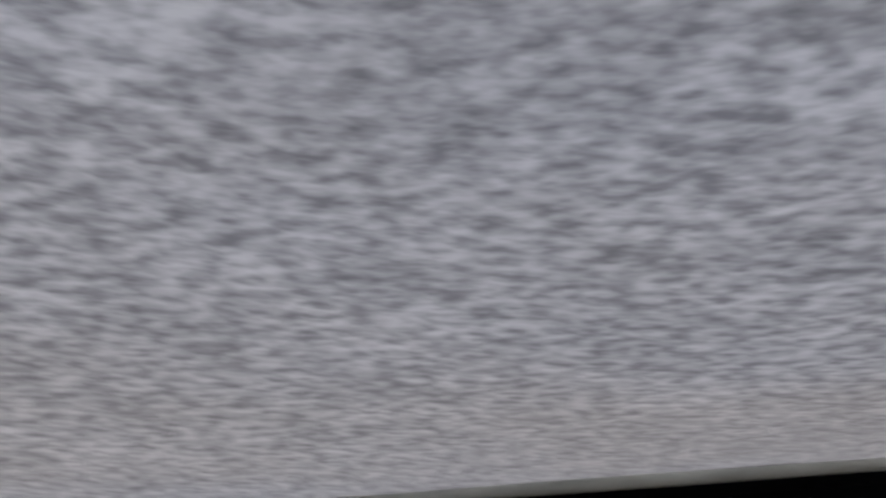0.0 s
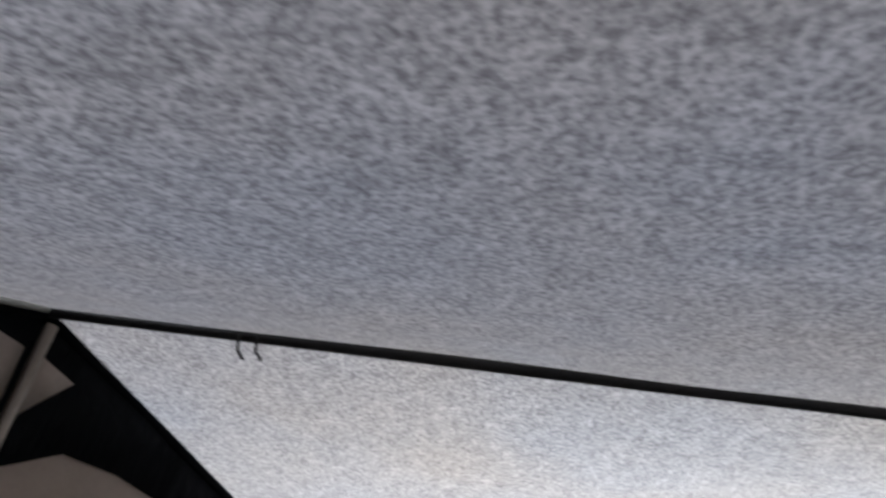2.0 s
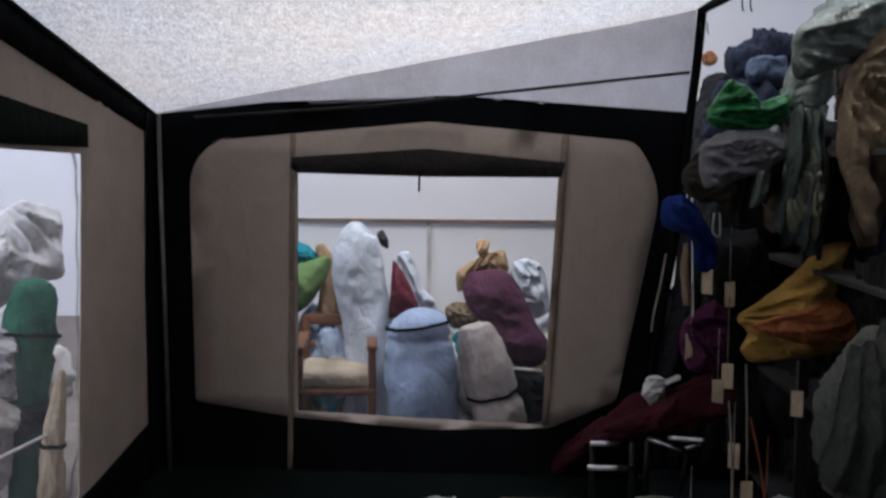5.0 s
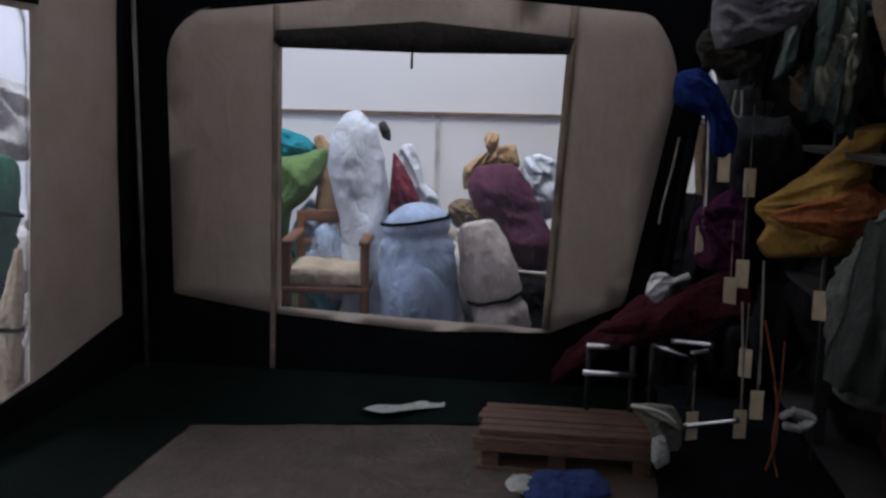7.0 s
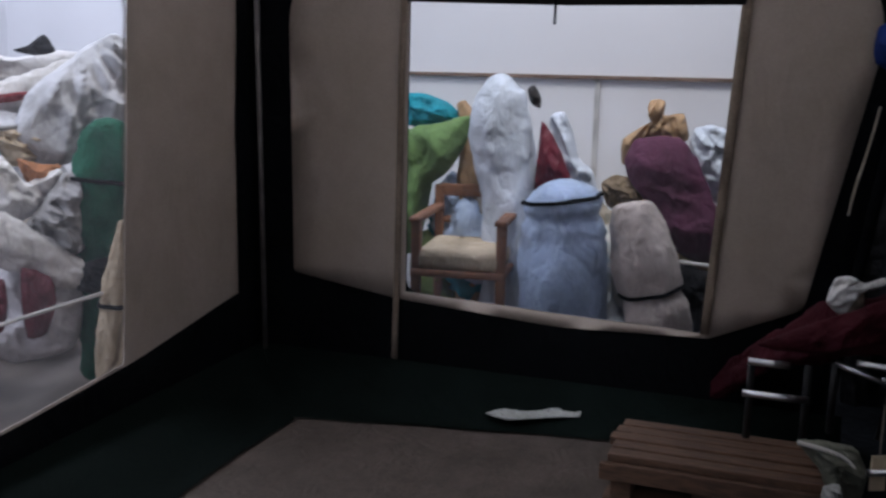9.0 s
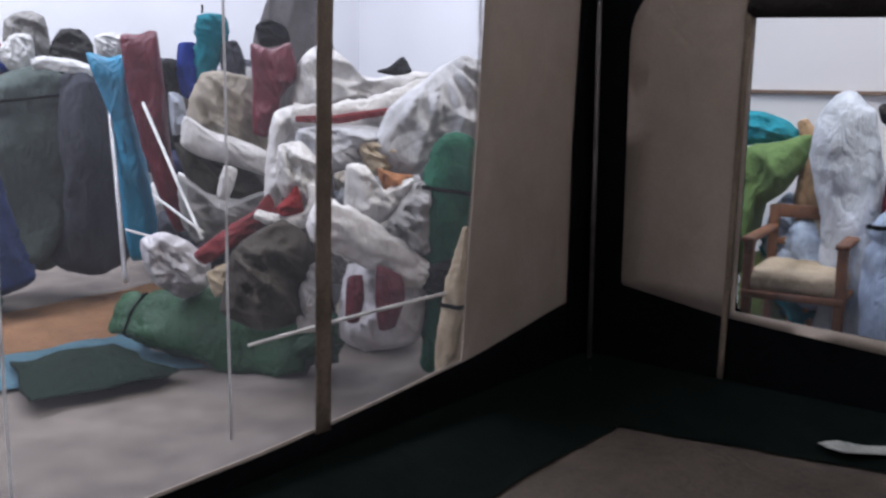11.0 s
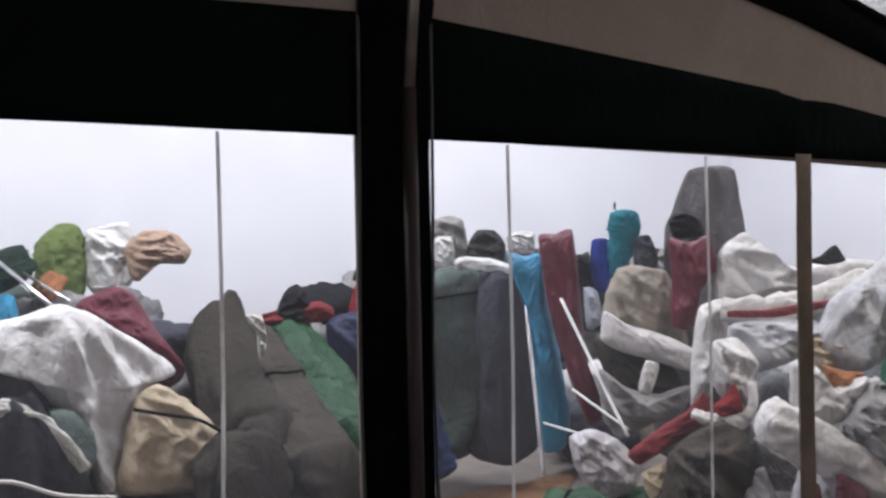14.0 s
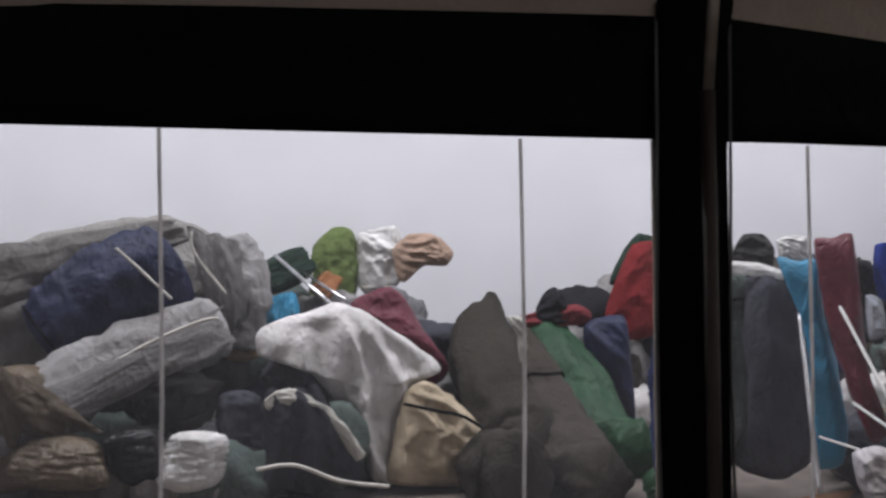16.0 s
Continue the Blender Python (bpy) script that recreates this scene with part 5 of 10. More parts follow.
bag("canvas_bag", "dusty canvas bag in the pile", "black", [(3.94, 5.36, 0.20, 0.187), (4.17, 5.33, 0.23, 0.234), (4.41, 5.29, 0.18, 0.187)], flat=0.8, seed=226, fold=0.14, group="bags in the pile")
bag("canvas_bag", "dusty canvas bag in the pile", "black", [(4.08, 4.94, 0.20, 0.138), (4.44, 5.03, 0.23, 0.172), (4.81, 5.12, 0.18, 0.138)], flat=0.8, seed=227, fold=0.14, group="bags in the pile")
bag("canvas_bag", "dusty canvas bag in the pile", "rock", [(4.43, 5.11, 0.20, 0.139), (4.80, 5.07, 0.23, 0.174), (5.17, 5.03, 0.18, 0.139)], flat=0.8, seed=228, fold=0.14, group="bags in the pile")
bag("canvas_bag", "dusty canvas bag in the pile", "beige", [(5.01, 5.05, 0.20, 0.180), (5.20, 5.09, 0.23, 0.226), (5.38, 5.13, 0.18, 0.180)], flat=0.8, seed=229, fold=0.14, group="bags in the pile")
bag("canvas_bag", "dusty canvas bag in the pile", "palegrey", [(5.09, 5.35, 0.20, 0.192), (5.31, 5.24, 0.23, 0.241), (5.52, 5.14, 0.18, 0.192)], flat=0.8, seed=230, fold=0.14, group="bags in the pile")
bag("canvas_bag", "dusty canvas bag in the pile", "charcoal", [(5.49, 4.94, 0.20, 0.140), (5.72, 4.98, 0.23, 0.175), (5.95, 5.02, 0.18, 0.140)], flat=0.8, seed=231, fold=0.14, group="bags in the pile")
bag("canvas_bag", "dusty canvas bag in the pile", "charcoal", [(5.62, 5.11, 0.20, 0.180), (5.94, 5.19, 0.23, 0.225), (6.25, 5.27, 0.18, 0.180)], flat=0.8, seed=232, fold=0.14, group="bags in the pile")
bag("canvas_bag", "dusty canvas bag in the pile", "navy", [(6.01, 5.30, 0.20, 0.153), (6.28, 5.18, 0.23, 0.191), (6.54, 5.07, 0.18, 0.153)], flat=0.8, seed=233, fold=0.14, group="bags in the pile")
bag("canvas_bag", "dusty canvas bag in the pile", "greygreen", [(6.27, 5.19, 0.20, 0.167), (6.56, 5.08, 0.23, 0.209), (6.84, 4.97, 0.18, 0.167)], flat=0.8, seed=234, fold=0.14, group="bags in the pile")
bag("canvas_bag", "dusty canvas bag in the pile", "greygreen", [(-3.54, 5.05, 0.45, 0.196), (-3.21, 4.99, 0.48, 0.245), (-2.89, 4.94, 0.43, 0.196)], flat=0.8, seed=235, fold=0.14, group="bags in the pile")
bag("canvas_bag", "dusty canvas bag in the pile", "black", [(-3.17, 4.68, 0.45, 0.138), (-2.91, 4.79, 0.48, 0.173), (-2.65, 4.90, 0.43, 0.138)], flat=0.8, seed=236, fold=0.14, group="bags in the pile")
bag("canvas_bag", "dusty canvas bag in the pile", "rock", [(-2.90, 4.94, 0.45, 0.145), (-2.71, 5.08, 0.48, 0.181), (-2.51, 5.23, 0.43, 0.145)], flat=0.8, seed=237, fold=0.14, group="bags in the pile")
bag("canvas_bag", "dusty canvas bag in the pile", "slate", [(-2.71, 5.12, 0.45, 0.146), (-2.39, 5.07, 0.48, 0.183), (-2.07, 5.01, 0.43, 0.146)], flat=0.8, seed=238, fold=0.14, group="bags in the pile")
bag("canvas_bag", "dusty canvas bag in the pile", "charcoal", [(-2.25, 5.14, 0.45, 0.139), (-2.06, 5.06, 0.48, 0.174), (-1.87, 4.99, 0.43, 0.139)], flat=0.8, seed=239, fold=0.14, group="bags in the pile")
bag("canvas_bag", "dusty canvas bag in the pile", "navy", [(-2.15, 4.75, 0.45, 0.200), (-1.84, 4.84, 0.48, 0.249), (-1.53, 4.93, 0.43, 0.200)], flat=0.8, seed=240, fold=0.14, group="bags in the pile")
bag("canvas_bag", "dusty canvas bag in the pile", "charcoal", [(-1.73, 5.11, 0.45, 0.205), (-1.46, 5.09, 0.48, 0.256), (-1.19, 5.06, 0.43, 0.205)], flat=0.8, seed=241, fold=0.14, group="bags in the pile")
bag("canvas_bag", "dusty canvas bag in the pile", "slate", [(-1.47, 5.18, 0.45, 0.179), (-1.23, 5.10, 0.48, 0.224), (-0.99, 5.02, 0.43, 0.179)], flat=0.8, seed=242, fold=0.14, group="bags in the pile")
bag("canvas_bag", "dusty canvas bag in the pile", "darkolive", [(-1.07, 4.70, 0.45, 0.193), (-0.84, 4.74, 0.48, 0.241), (-0.61, 4.79, 0.43, 0.193)], flat=0.8, seed=243, fold=0.14, group="bags in the pile")
bag("canvas_bag", "dusty canvas bag in the pile", "charcoal", [(-0.77, 4.92, 0.45, 0.151), (-0.54, 5.10, 0.48, 0.188), (-0.30, 5.28, 0.43, 0.151)], flat=0.8, seed=244, fold=0.14, group="bags in the pile")
bag("canvas_bag", "dusty canvas bag in the pile", "navy", [(-0.44, 5.06, 0.45, 0.205), (-0.22, 4.94, 0.48, 0.256), (-0.01, 4.81, 0.43, 0.205)], flat=0.8, seed=245, fold=0.14, group="bags in the pile")
bag("canvas_bag", "dusty canvas bag in the pile", "charcoal", [(-0.30, 4.97, 0.45, 0.184), (0.03, 4.98, 0.48, 0.230), (0.35, 5.00, 0.43, 0.184)], flat=0.8, seed=246, fold=0.14, group="bags in the pile")
bag("canvas_bag", "dusty canvas bag in the pile", "greygreen", [(0.02, 4.73, 0.45, 0.167), (0.21, 4.78, 0.48, 0.209), (0.41, 4.84, 0.43, 0.167)], flat=0.8, seed=247, fold=0.14, group="bags in the pile")
bag("canvas_bag", "dusty canvas bag in the pile", "slate", [(0.26, 4.76, 0.45, 0.184), (0.60, 4.78, 0.48, 0.230), (0.94, 4.81, 0.43, 0.184)], flat=0.8, seed=248, fold=0.14, group="bags in the pile")
bag("canvas_bag", "dusty canvas bag in the pile", "palegrey", [(0.66, 4.71, 0.45, 0.136), (0.92, 4.75, 0.48, 0.170), (1.18, 4.79, 0.43, 0.136)], flat=0.8, seed=249, fold=0.14, group="bags in the pile")
bag("canvas_bag", "dusty canvas bag in the pile", "black", [(0.93, 4.80, 0.45, 0.205), (1.22, 4.79, 0.48, 0.257), (1.51, 4.78, 0.43, 0.205)], flat=0.8, seed=250, fold=0.14, group="bags in the pile")
bag("canvas_bag", "dusty canvas bag in the pile", "darkolive", [(1.10, 4.96, 0.45, 0.171), (1.43, 4.99, 0.48, 0.213), (1.77, 5.02, 0.43, 0.171)], flat=0.8, seed=251, fold=0.14, group="bags in the pile")
bag("canvas_bag", "dusty canvas bag in the pile", "greygreen", [(1.43, 4.89, 0.45, 0.178), (1.75, 4.96, 0.48, 0.223), (2.08, 5.03, 0.43, 0.178)], flat=0.8, seed=252, fold=0.14, group="bags in the pile")
bag("canvas_bag", "dusty canvas bag in the pile", "navy", [(1.65, 5.38, 0.45, 0.148), (2.03, 5.46, 0.48, 0.184), (2.41, 5.55, 0.43, 0.148)], flat=0.8, seed=253, fold=0.14, group="bags in the pile")
bag("canvas_bag", "dusty canvas bag in the pile", "darkolive", [(2.06, 5.29, 0.45, 0.157), (2.40, 5.23, 0.48, 0.196), (2.74, 5.16, 0.43, 0.157)], flat=0.8, seed=254, fold=0.14, group="bags in the pile")
bag("canvas_bag", "dusty canvas bag in the pile", "palegrey", [(2.59, 5.50, 0.45, 0.160), (2.76, 5.41, 0.48, 0.200), (2.93, 5.33, 0.43, 0.160)], flat=0.8, seed=255, fold=0.14, group="bags in the pile")
bag("canvas_bag", "dusty canvas bag in the pile", "black", [(2.72, 5.40, 0.45, 0.136), (2.91, 5.43, 0.48, 0.171), (3.10, 5.46, 0.43, 0.136)], flat=0.8, seed=256, fold=0.14, group="bags in the pile")
bag("canvas_bag", "dusty canvas bag in the pile", "whitesheet", [(2.88, 5.27, 0.45, 0.202), (3.24, 5.23, 0.48, 0.253), (3.59, 5.19, 0.43, 0.202)], flat=0.8, seed=257, fold=0.14, group="bags in the pile")
bag("canvas_bag", "dusty canvas bag in the pile", "slate", [(3.40, 5.14, 0.45, 0.189), (3.59, 5.20, 0.48, 0.236), (3.77, 5.26, 0.43, 0.189)], flat=0.8, seed=258, fold=0.14, group="bags in the pile")
bag("canvas_bag", "dusty canvas bag in the pile", "charcoal", [(3.61, 5.19, 0.45, 0.165), (3.84, 5.24, 0.48, 0.207), (4.06, 5.28, 0.43, 0.165)], flat=0.8, seed=259, fold=0.14, group="bags in the pile")
bag("canvas_bag", "dusty canvas bag in the pile", "charcoal", [(3.94, 5.17, 0.45, 0.206), (4.21, 5.22, 0.48, 0.258), (4.48, 5.27, 0.43, 0.206)], flat=0.8, seed=260, fold=0.14, group="bags in the pile")
bag("canvas_bag", "dusty canvas bag in the pile", "navy", [(4.23, 5.27, 0.45, 0.143), (4.47, 5.23, 0.48, 0.179), (4.71, 5.19, 0.43, 0.143)], flat=0.8, seed=261, fold=0.14, group="bags in the pile")
bag("canvas_bag", "dusty canvas bag in the pile", "darkolive", [(4.57, 5.26, 0.45, 0.189), (4.79, 5.24, 0.48, 0.236), (5.00, 5.21, 0.43, 0.189)], flat=0.8, seed=262, fold=0.14, group="bags in the pile")
bag("canvas_bag", "dusty canvas bag in the pile", "greygreen", [(4.92, 5.13, 0.45, 0.143), (5.15, 5.12, 0.48, 0.178), (5.38, 5.11, 0.43, 0.143)], flat=0.8, seed=263, fold=0.14, group="bags in the pile")
bag("canvas_bag", "dusty canvas bag in the pile", "hoodgrey", [(5.19, 5.08, 0.45, 0.200), (5.45, 5.21, 0.48, 0.250), (5.71, 5.34, 0.43, 0.200)], flat=0.8, seed=264, fold=0.14, group="bags in the pile")
bag("canvas_bag", "dusty canvas bag in the pile", "black", [(5.50, 5.43, 0.45, 0.188), (5.78, 5.40, 0.48, 0.236), (6.06, 5.36, 0.43, 0.188)], flat=0.8, seed=265, fold=0.14, group="bags in the pile")
bag("canvas_bag", "dusty canvas bag in the pile", "navy", [(5.79, 5.12, 0.45, 0.187), (6.07, 5.25, 0.48, 0.234), (6.34, 5.38, 0.43, 0.187)], flat=0.8, seed=266, fold=0.14, group="bags in the pile")
bag("canvas_bag", "dusty canvas bag in the pile", "black", [(6.14, 5.24, 0.45, 0.148), (6.37, 5.25, 0.48, 0.185), (6.60, 5.26, 0.43, 0.148)], flat=0.8, seed=267, fold=0.14, group="bags in the pile")
bag("canvas_bag", "dusty canvas bag in the pile", "beige", [(6.47, 5.43, 0.45, 0.181), (6.68, 5.35, 0.48, 0.227), (6.89, 5.27, 0.43, 0.181)], flat=0.8, seed=268, fold=0.14, group="bags in the pile")
bag("canvas_bag", "dusty canvas bag in the pile", "slate", [(-3.66, 5.22, 0.70, 0.173), (-3.35, 5.23, 0.73, 0.217), (-3.04, 5.24, 0.68, 0.173)], flat=0.8, seed=269, fold=0.14, group="bags in the pile")
bag("canvas_bag", "dusty canvas bag in the pile", "palegrey", [(-3.30, 5.24, 0.70, 0.204), (-3.00, 5.20, 0.73, 0.255), (-2.71, 5.15, 0.68, 0.204)], flat=0.8, seed=270, fold=0.14, group="bags in the pile")
bag("canvas_bag", "dusty canvas bag in the pile", "black", [(-2.97, 4.79, 0.70, 0.160), (-2.76, 4.92, 0.73, 0.200), (-2.55, 5.05, 0.68, 0.160)], flat=0.8, seed=271, fold=0.14, group="bags in the pile")
bag("canvas_bag", "dusty canvas bag in the pile", "greygreen", [(-2.73, 5.15, 0.70, 0.193), (-2.35, 5.25, 0.73, 0.241), (-1.96, 5.35, 0.68, 0.193)], flat=0.8, seed=272, fold=0.14, group="bags in the pile")
bag("canvas_bag", "dusty canvas bag in the pile", "hoodgrey", [(-2.34, 5.42, 0.70, 0.195), (-2.08, 5.24, 0.73, 0.244), (-1.81, 5.06, 0.68, 0.195)], flat=0.8, seed=273, fold=0.14, group="bags in the pile")
bag("canvas_bag", "dusty canvas bag in the pile", "charcoal", [(-2.14, 5.04, 0.70, 0.181), (-1.85, 4.93, 0.73, 0.226), (-1.56, 4.83, 0.68, 0.181)], flat=0.8, seed=274, fold=0.14, group="bags in the pile")
bag("canvas_bag", "dusty canvas bag in the pile", "darkolive", [(-1.63, 5.19, 0.70, 0.185), (-1.51, 5.09, 0.73, 0.232), (-1.38, 4.99, 0.68, 0.185)], flat=0.8, seed=275, fold=0.14, group="bags in the pile")
bag("canvas_bag", "dusty canvas bag in the pile", "palegrey", [(-1.55, 5.16, 0.70, 0.147), (-1.15, 5.19, 0.73, 0.184), (-0.74, 5.22, 0.68, 0.147)], flat=0.8, seed=276, fold=0.14, group="bags in the pile")
bag("canvas_bag", "dusty canvas bag in the pile", "darkolive", [(-1.04, 4.82, 0.70, 0.184), (-0.84, 4.87, 0.73, 0.230), (-0.64, 4.93, 0.68, 0.184)], flat=0.8, seed=277, fold=0.14, group="bags in the pile")
bag("canvas_bag", "dusty canvas bag in the pile", "charcoal", [(-0.94, 4.99, 0.70, 0.193), (-0.66, 4.89, 0.73, 0.242), (-0.37, 4.78, 0.68, 0.193)], flat=0.8, seed=278, fold=0.14, group="bags in the pile")
bag("canvas_bag", "dusty canvas bag in the pile", "greygreen", [(-0.67, 4.94, 0.70, 0.173), (-0.23, 4.94, 0.73, 0.216), (0.21, 4.94, 0.68, 0.173)], flat=0.8, seed=279, fold=0.14, group="bags in the pile")
bag("canvas_bag", "dusty canvas bag in the pile", "greygreen", [(-0.28, 4.95, 0.70, 0.177), (-0.03, 5.09, 0.73, 0.222), (0.22, 5.23, 0.68, 0.177)], flat=0.8, seed=280, fold=0.14, group="bags in the pile")
bag("canvas_bag", "dusty canvas bag in the pile", "greygreen", [(0.16, 5.21, 0.70, 0.186), (0.33, 5.11, 0.73, 0.233), (0.50, 5.00, 0.68, 0.186)], flat=0.8, seed=281, fold=0.14, group="bags in the pile")
bag("canvas_bag", "dusty canvas bag in the pile", "charcoal", [(0.48, 5.13, 0.70, 0.140), (0.68, 5.17, 0.73, 0.175), (0.88, 5.22, 0.68, 0.140)], flat=0.8, seed=282, fold=0.14, group="bags in the pile")
bag("canvas_bag", "dusty canvas bag in the pile", "slate", [(0.50, 4.83, 0.70, 0.164), (0.90, 4.89, 0.73, 0.205), (1.29, 4.94, 0.68, 0.164)], flat=0.8, seed=283, fold=0.14, group="bags in the pile")
bag("canvas_bag", "dusty canvas bag in the pile", "slate", [(1.29, 4.88, 0.70, 0.187), (1.56, 5.03, 0.73, 0.233), (1.84, 5.18, 0.68, 0.187)], flat=0.8, seed=284, fold=0.14, group="bags in the pile")
bag("canvas_bag", "dusty canvas bag in the pile", "black", [(1.51, 4.99, 0.70, 0.138), (1.73, 5.11, 0.73, 0.173), (1.95, 5.24, 0.68, 0.138)], flat=0.8, seed=285, fold=0.14, group="bags in the pile")
bag("canvas_bag", "dusty canvas bag in the pile", "palegrey", [(1.92, 5.40, 0.70, 0.162), (2.17, 5.44, 0.73, 0.203), (2.42, 5.47, 0.68, 0.162)], flat=0.8, seed=286, fold=0.14, group="bags in the pile")
bag("canvas_bag", "dusty canvas bag in the pile", "palegrey", [(2.15, 5.43, 0.70, 0.155), (2.41, 5.49, 0.73, 0.194), (2.67, 5.54, 0.68, 0.155)], flat=0.8, seed=287, fold=0.14, group="bags in the pile")
bag("canvas_bag", "dusty canvas bag in the pile", "palegrey", [(2.50, 5.35, 0.70, 0.147), (2.76, 5.52, 0.73, 0.184), (3.02, 5.69, 0.68, 0.147)], flat=0.8, seed=288, fold=0.14, group="bags in the pile")
bag("canvas_bag", "dusty canvas bag in the pile", "black", [(2.85, 5.19, 0.70, 0.184), (3.06, 5.26, 0.73, 0.230), (3.26, 5.33, 0.68, 0.184)], flat=0.8, seed=289, fold=0.14, group="bags in the pile")
bag("canvas_bag", "dusty canvas bag in the pile", "beige", [(3.19, 5.34, 0.70, 0.175), (3.38, 5.24, 0.73, 0.219), (3.56, 5.14, 0.68, 0.175)], flat=0.8, seed=290, fold=0.14, group="bags in the pile")
bag("canvas_bag", "dusty canvas bag in the pile", "darkolive", [(3.42, 5.29, 0.70, 0.183), (3.63, 5.21, 0.73, 0.228), (3.85, 5.14, 0.68, 0.183)], flat=0.8, seed=291, fold=0.14, group="bags in the pile")
bag("canvas_bag", "dusty canvas bag in the pile", "slate", [(3.53, 5.44, 0.70, 0.154), (3.82, 5.37, 0.73, 0.193), (4.12, 5.30, 0.68, 0.154)], flat=0.8, seed=292, fold=0.14, group="bags in the pile")
bag("canvas_bag", "dusty canvas bag in the pile", "greygreen", [(3.95, 5.16, 0.70, 0.179), (4.18, 5.28, 0.73, 0.224), (4.41, 5.39, 0.68, 0.179)], flat=0.8, seed=293, fold=0.14, group="bags in the pile")
bag("canvas_bag", "dusty canvas bag in the pile", "rock", [(4.31, 5.63, 0.70, 0.190), (4.59, 5.55, 0.73, 0.237), (4.87, 5.47, 0.68, 0.190)], flat=0.8, seed=294, fold=0.14, group="bags in the pile")
bag("canvas_bag", "dusty canvas bag in the pile", "black", [(4.39, 5.31, 0.70, 0.138), (4.77, 5.29, 0.73, 0.173), (5.15, 5.28, 0.68, 0.138)], flat=0.8, seed=295, fold=0.14, group="bags in the pile")
bag("canvas_bag", "dusty canvas bag in the pile", "palegrey", [(4.72, 5.56, 0.70, 0.180), (5.06, 5.54, 0.73, 0.225), (5.41, 5.51, 0.68, 0.180)], flat=0.8, seed=296, fold=0.14, group="bags in the pile")
bag("canvas_bag", "dusty canvas bag in the pile", "beige", [(5.07, 5.48, 0.70, 0.160), (5.39, 5.58, 0.73, 0.200), (5.71, 5.67, 0.68, 0.160)], flat=0.8, seed=297, fold=0.14, group="bags in the pile")
bag("canvas_bag", "dusty canvas bag in the pile", "navy", [(5.38, 5.17, 0.70, 0.155), (5.70, 5.25, 0.73, 0.193), (6.02, 5.34, 0.68, 0.155)], flat=0.8, seed=298, fold=0.14, group="bags in the pile")
bag("canvas_bag", "dusty canvas bag in the pile", "black", [(5.79, 5.62, 0.70, 0.171), (6.00, 5.60, 0.73, 0.214), (6.22, 5.57, 0.68, 0.171)], flat=0.8, seed=299, fold=0.14, group="bags in the pile")
bag("canvas_bag", "dusty canvas bag in the pile", "whitesheet", [(6.01, 5.11, 0.70, 0.158), (6.22, 5.21, 0.73, 0.197), (6.43, 5.32, 0.68, 0.158)], flat=0.8, seed=300, fold=0.14, group="bags in the pile")
bag("canvas_bag", "dusty canvas bag in the pile", "rock", [(6.23, 5.37, 0.70, 0.149), (6.58, 5.34, 0.73, 0.186), (6.93, 5.30, 0.68, 0.149)], flat=0.8, seed=301, fold=0.14, group="bags in the pile")
bag("canvas_bag", "dusty canvas bag in the pile", "darkolive", [(-3.64, 5.22, 0.95, 0.187), (-3.36, 5.17, 0.98, 0.234), (-3.08, 5.12, 0.93, 0.187)], flat=0.8, seed=302, fold=0.14, group="bags in the pile")
bag("canvas_bag", "dusty canvas bag in the pile", "darkolive", [(-3.11, 5.18, 0.95, 0.139), (-2.96, 5.26, 0.98, 0.173), (-2.81, 5.33, 0.93, 0.139)], flat=0.8, seed=303, fold=0.14, group="bags in the pile")
bag("canvas_bag", "dusty canvas bag in the pile", "charcoal", [(-2.90, 5.13, 0.95, 0.196), (-2.65, 5.20, 0.98, 0.245), (-2.40, 5.27, 0.93, 0.196)], flat=0.8, seed=304, fold=0.14, group="bags in the pile")
bag("canvas_bag", "dusty canvas bag in the pile", "greygreen", [(-2.77, 5.32, 0.95, 0.140), (-2.47, 5.28, 0.98, 0.175), (-2.18, 5.24, 0.93, 0.140)], flat=0.8, seed=305, fold=0.14, group="bags in the pile")
bag("canvas_bag", "dusty canvas bag in the pile", "hoodgrey", [(-2.40, 5.13, 0.95, 0.165), (-2.11, 5.00, 0.98, 0.206), (-1.82, 4.87, 0.93, 0.165)], flat=0.8, seed=306, fold=0.14, group="bags in the pile")
bag("canvas_bag", "dusty canvas bag in the pile", "greygreen", [(-2.13, 5.30, 0.95, 0.191), (-1.70, 5.28, 0.98, 0.239), (-1.27, 5.25, 0.93, 0.191)], flat=0.8, seed=307, fold=0.14, group="bags in the pile")
bag("canvas_bag", "dusty canvas bag in the pile", "navy", [(-1.75, 5.35, 0.95, 0.177), (-1.53, 5.31, 0.98, 0.221), (-1.30, 5.26, 0.93, 0.177)], flat=0.8, seed=308, fold=0.14, group="bags in the pile")
bag("canvas_bag", "dusty canvas bag in the pile", "palegrey", [(-1.54, 5.16, 0.95, 0.147), (-1.17, 5.19, 0.98, 0.184), (-0.79, 5.21, 0.93, 0.147)], flat=0.8, seed=309, fold=0.14, group="bags in the pile")
bag("canvas_bag", "dusty canvas bag in the pile", "rock", [(-1.15, 5.36, 0.95, 0.150), (-0.88, 5.30, 0.98, 0.188), (-0.60, 5.23, 0.93, 0.150)], flat=0.8, seed=310, fold=0.14, group="bags in the pile")
bag("canvas_bag", "dusty canvas bag in the pile", "palegrey", [(-0.73, 5.02, 0.95, 0.203), (-0.50, 5.00, 0.98, 0.253), (-0.27, 4.98, 0.93, 0.203)], flat=0.8, seed=311, fold=0.14, group="bags in the pile")
bag("canvas_bag", "dusty canvas bag in the pile", "palegrey", [(-0.69, 5.26, 0.95, 0.202), (-0.29, 5.32, 0.98, 0.253), (0.12, 5.37, 0.93, 0.202)], flat=0.8, seed=312, fold=0.14, group="bags in the pile")
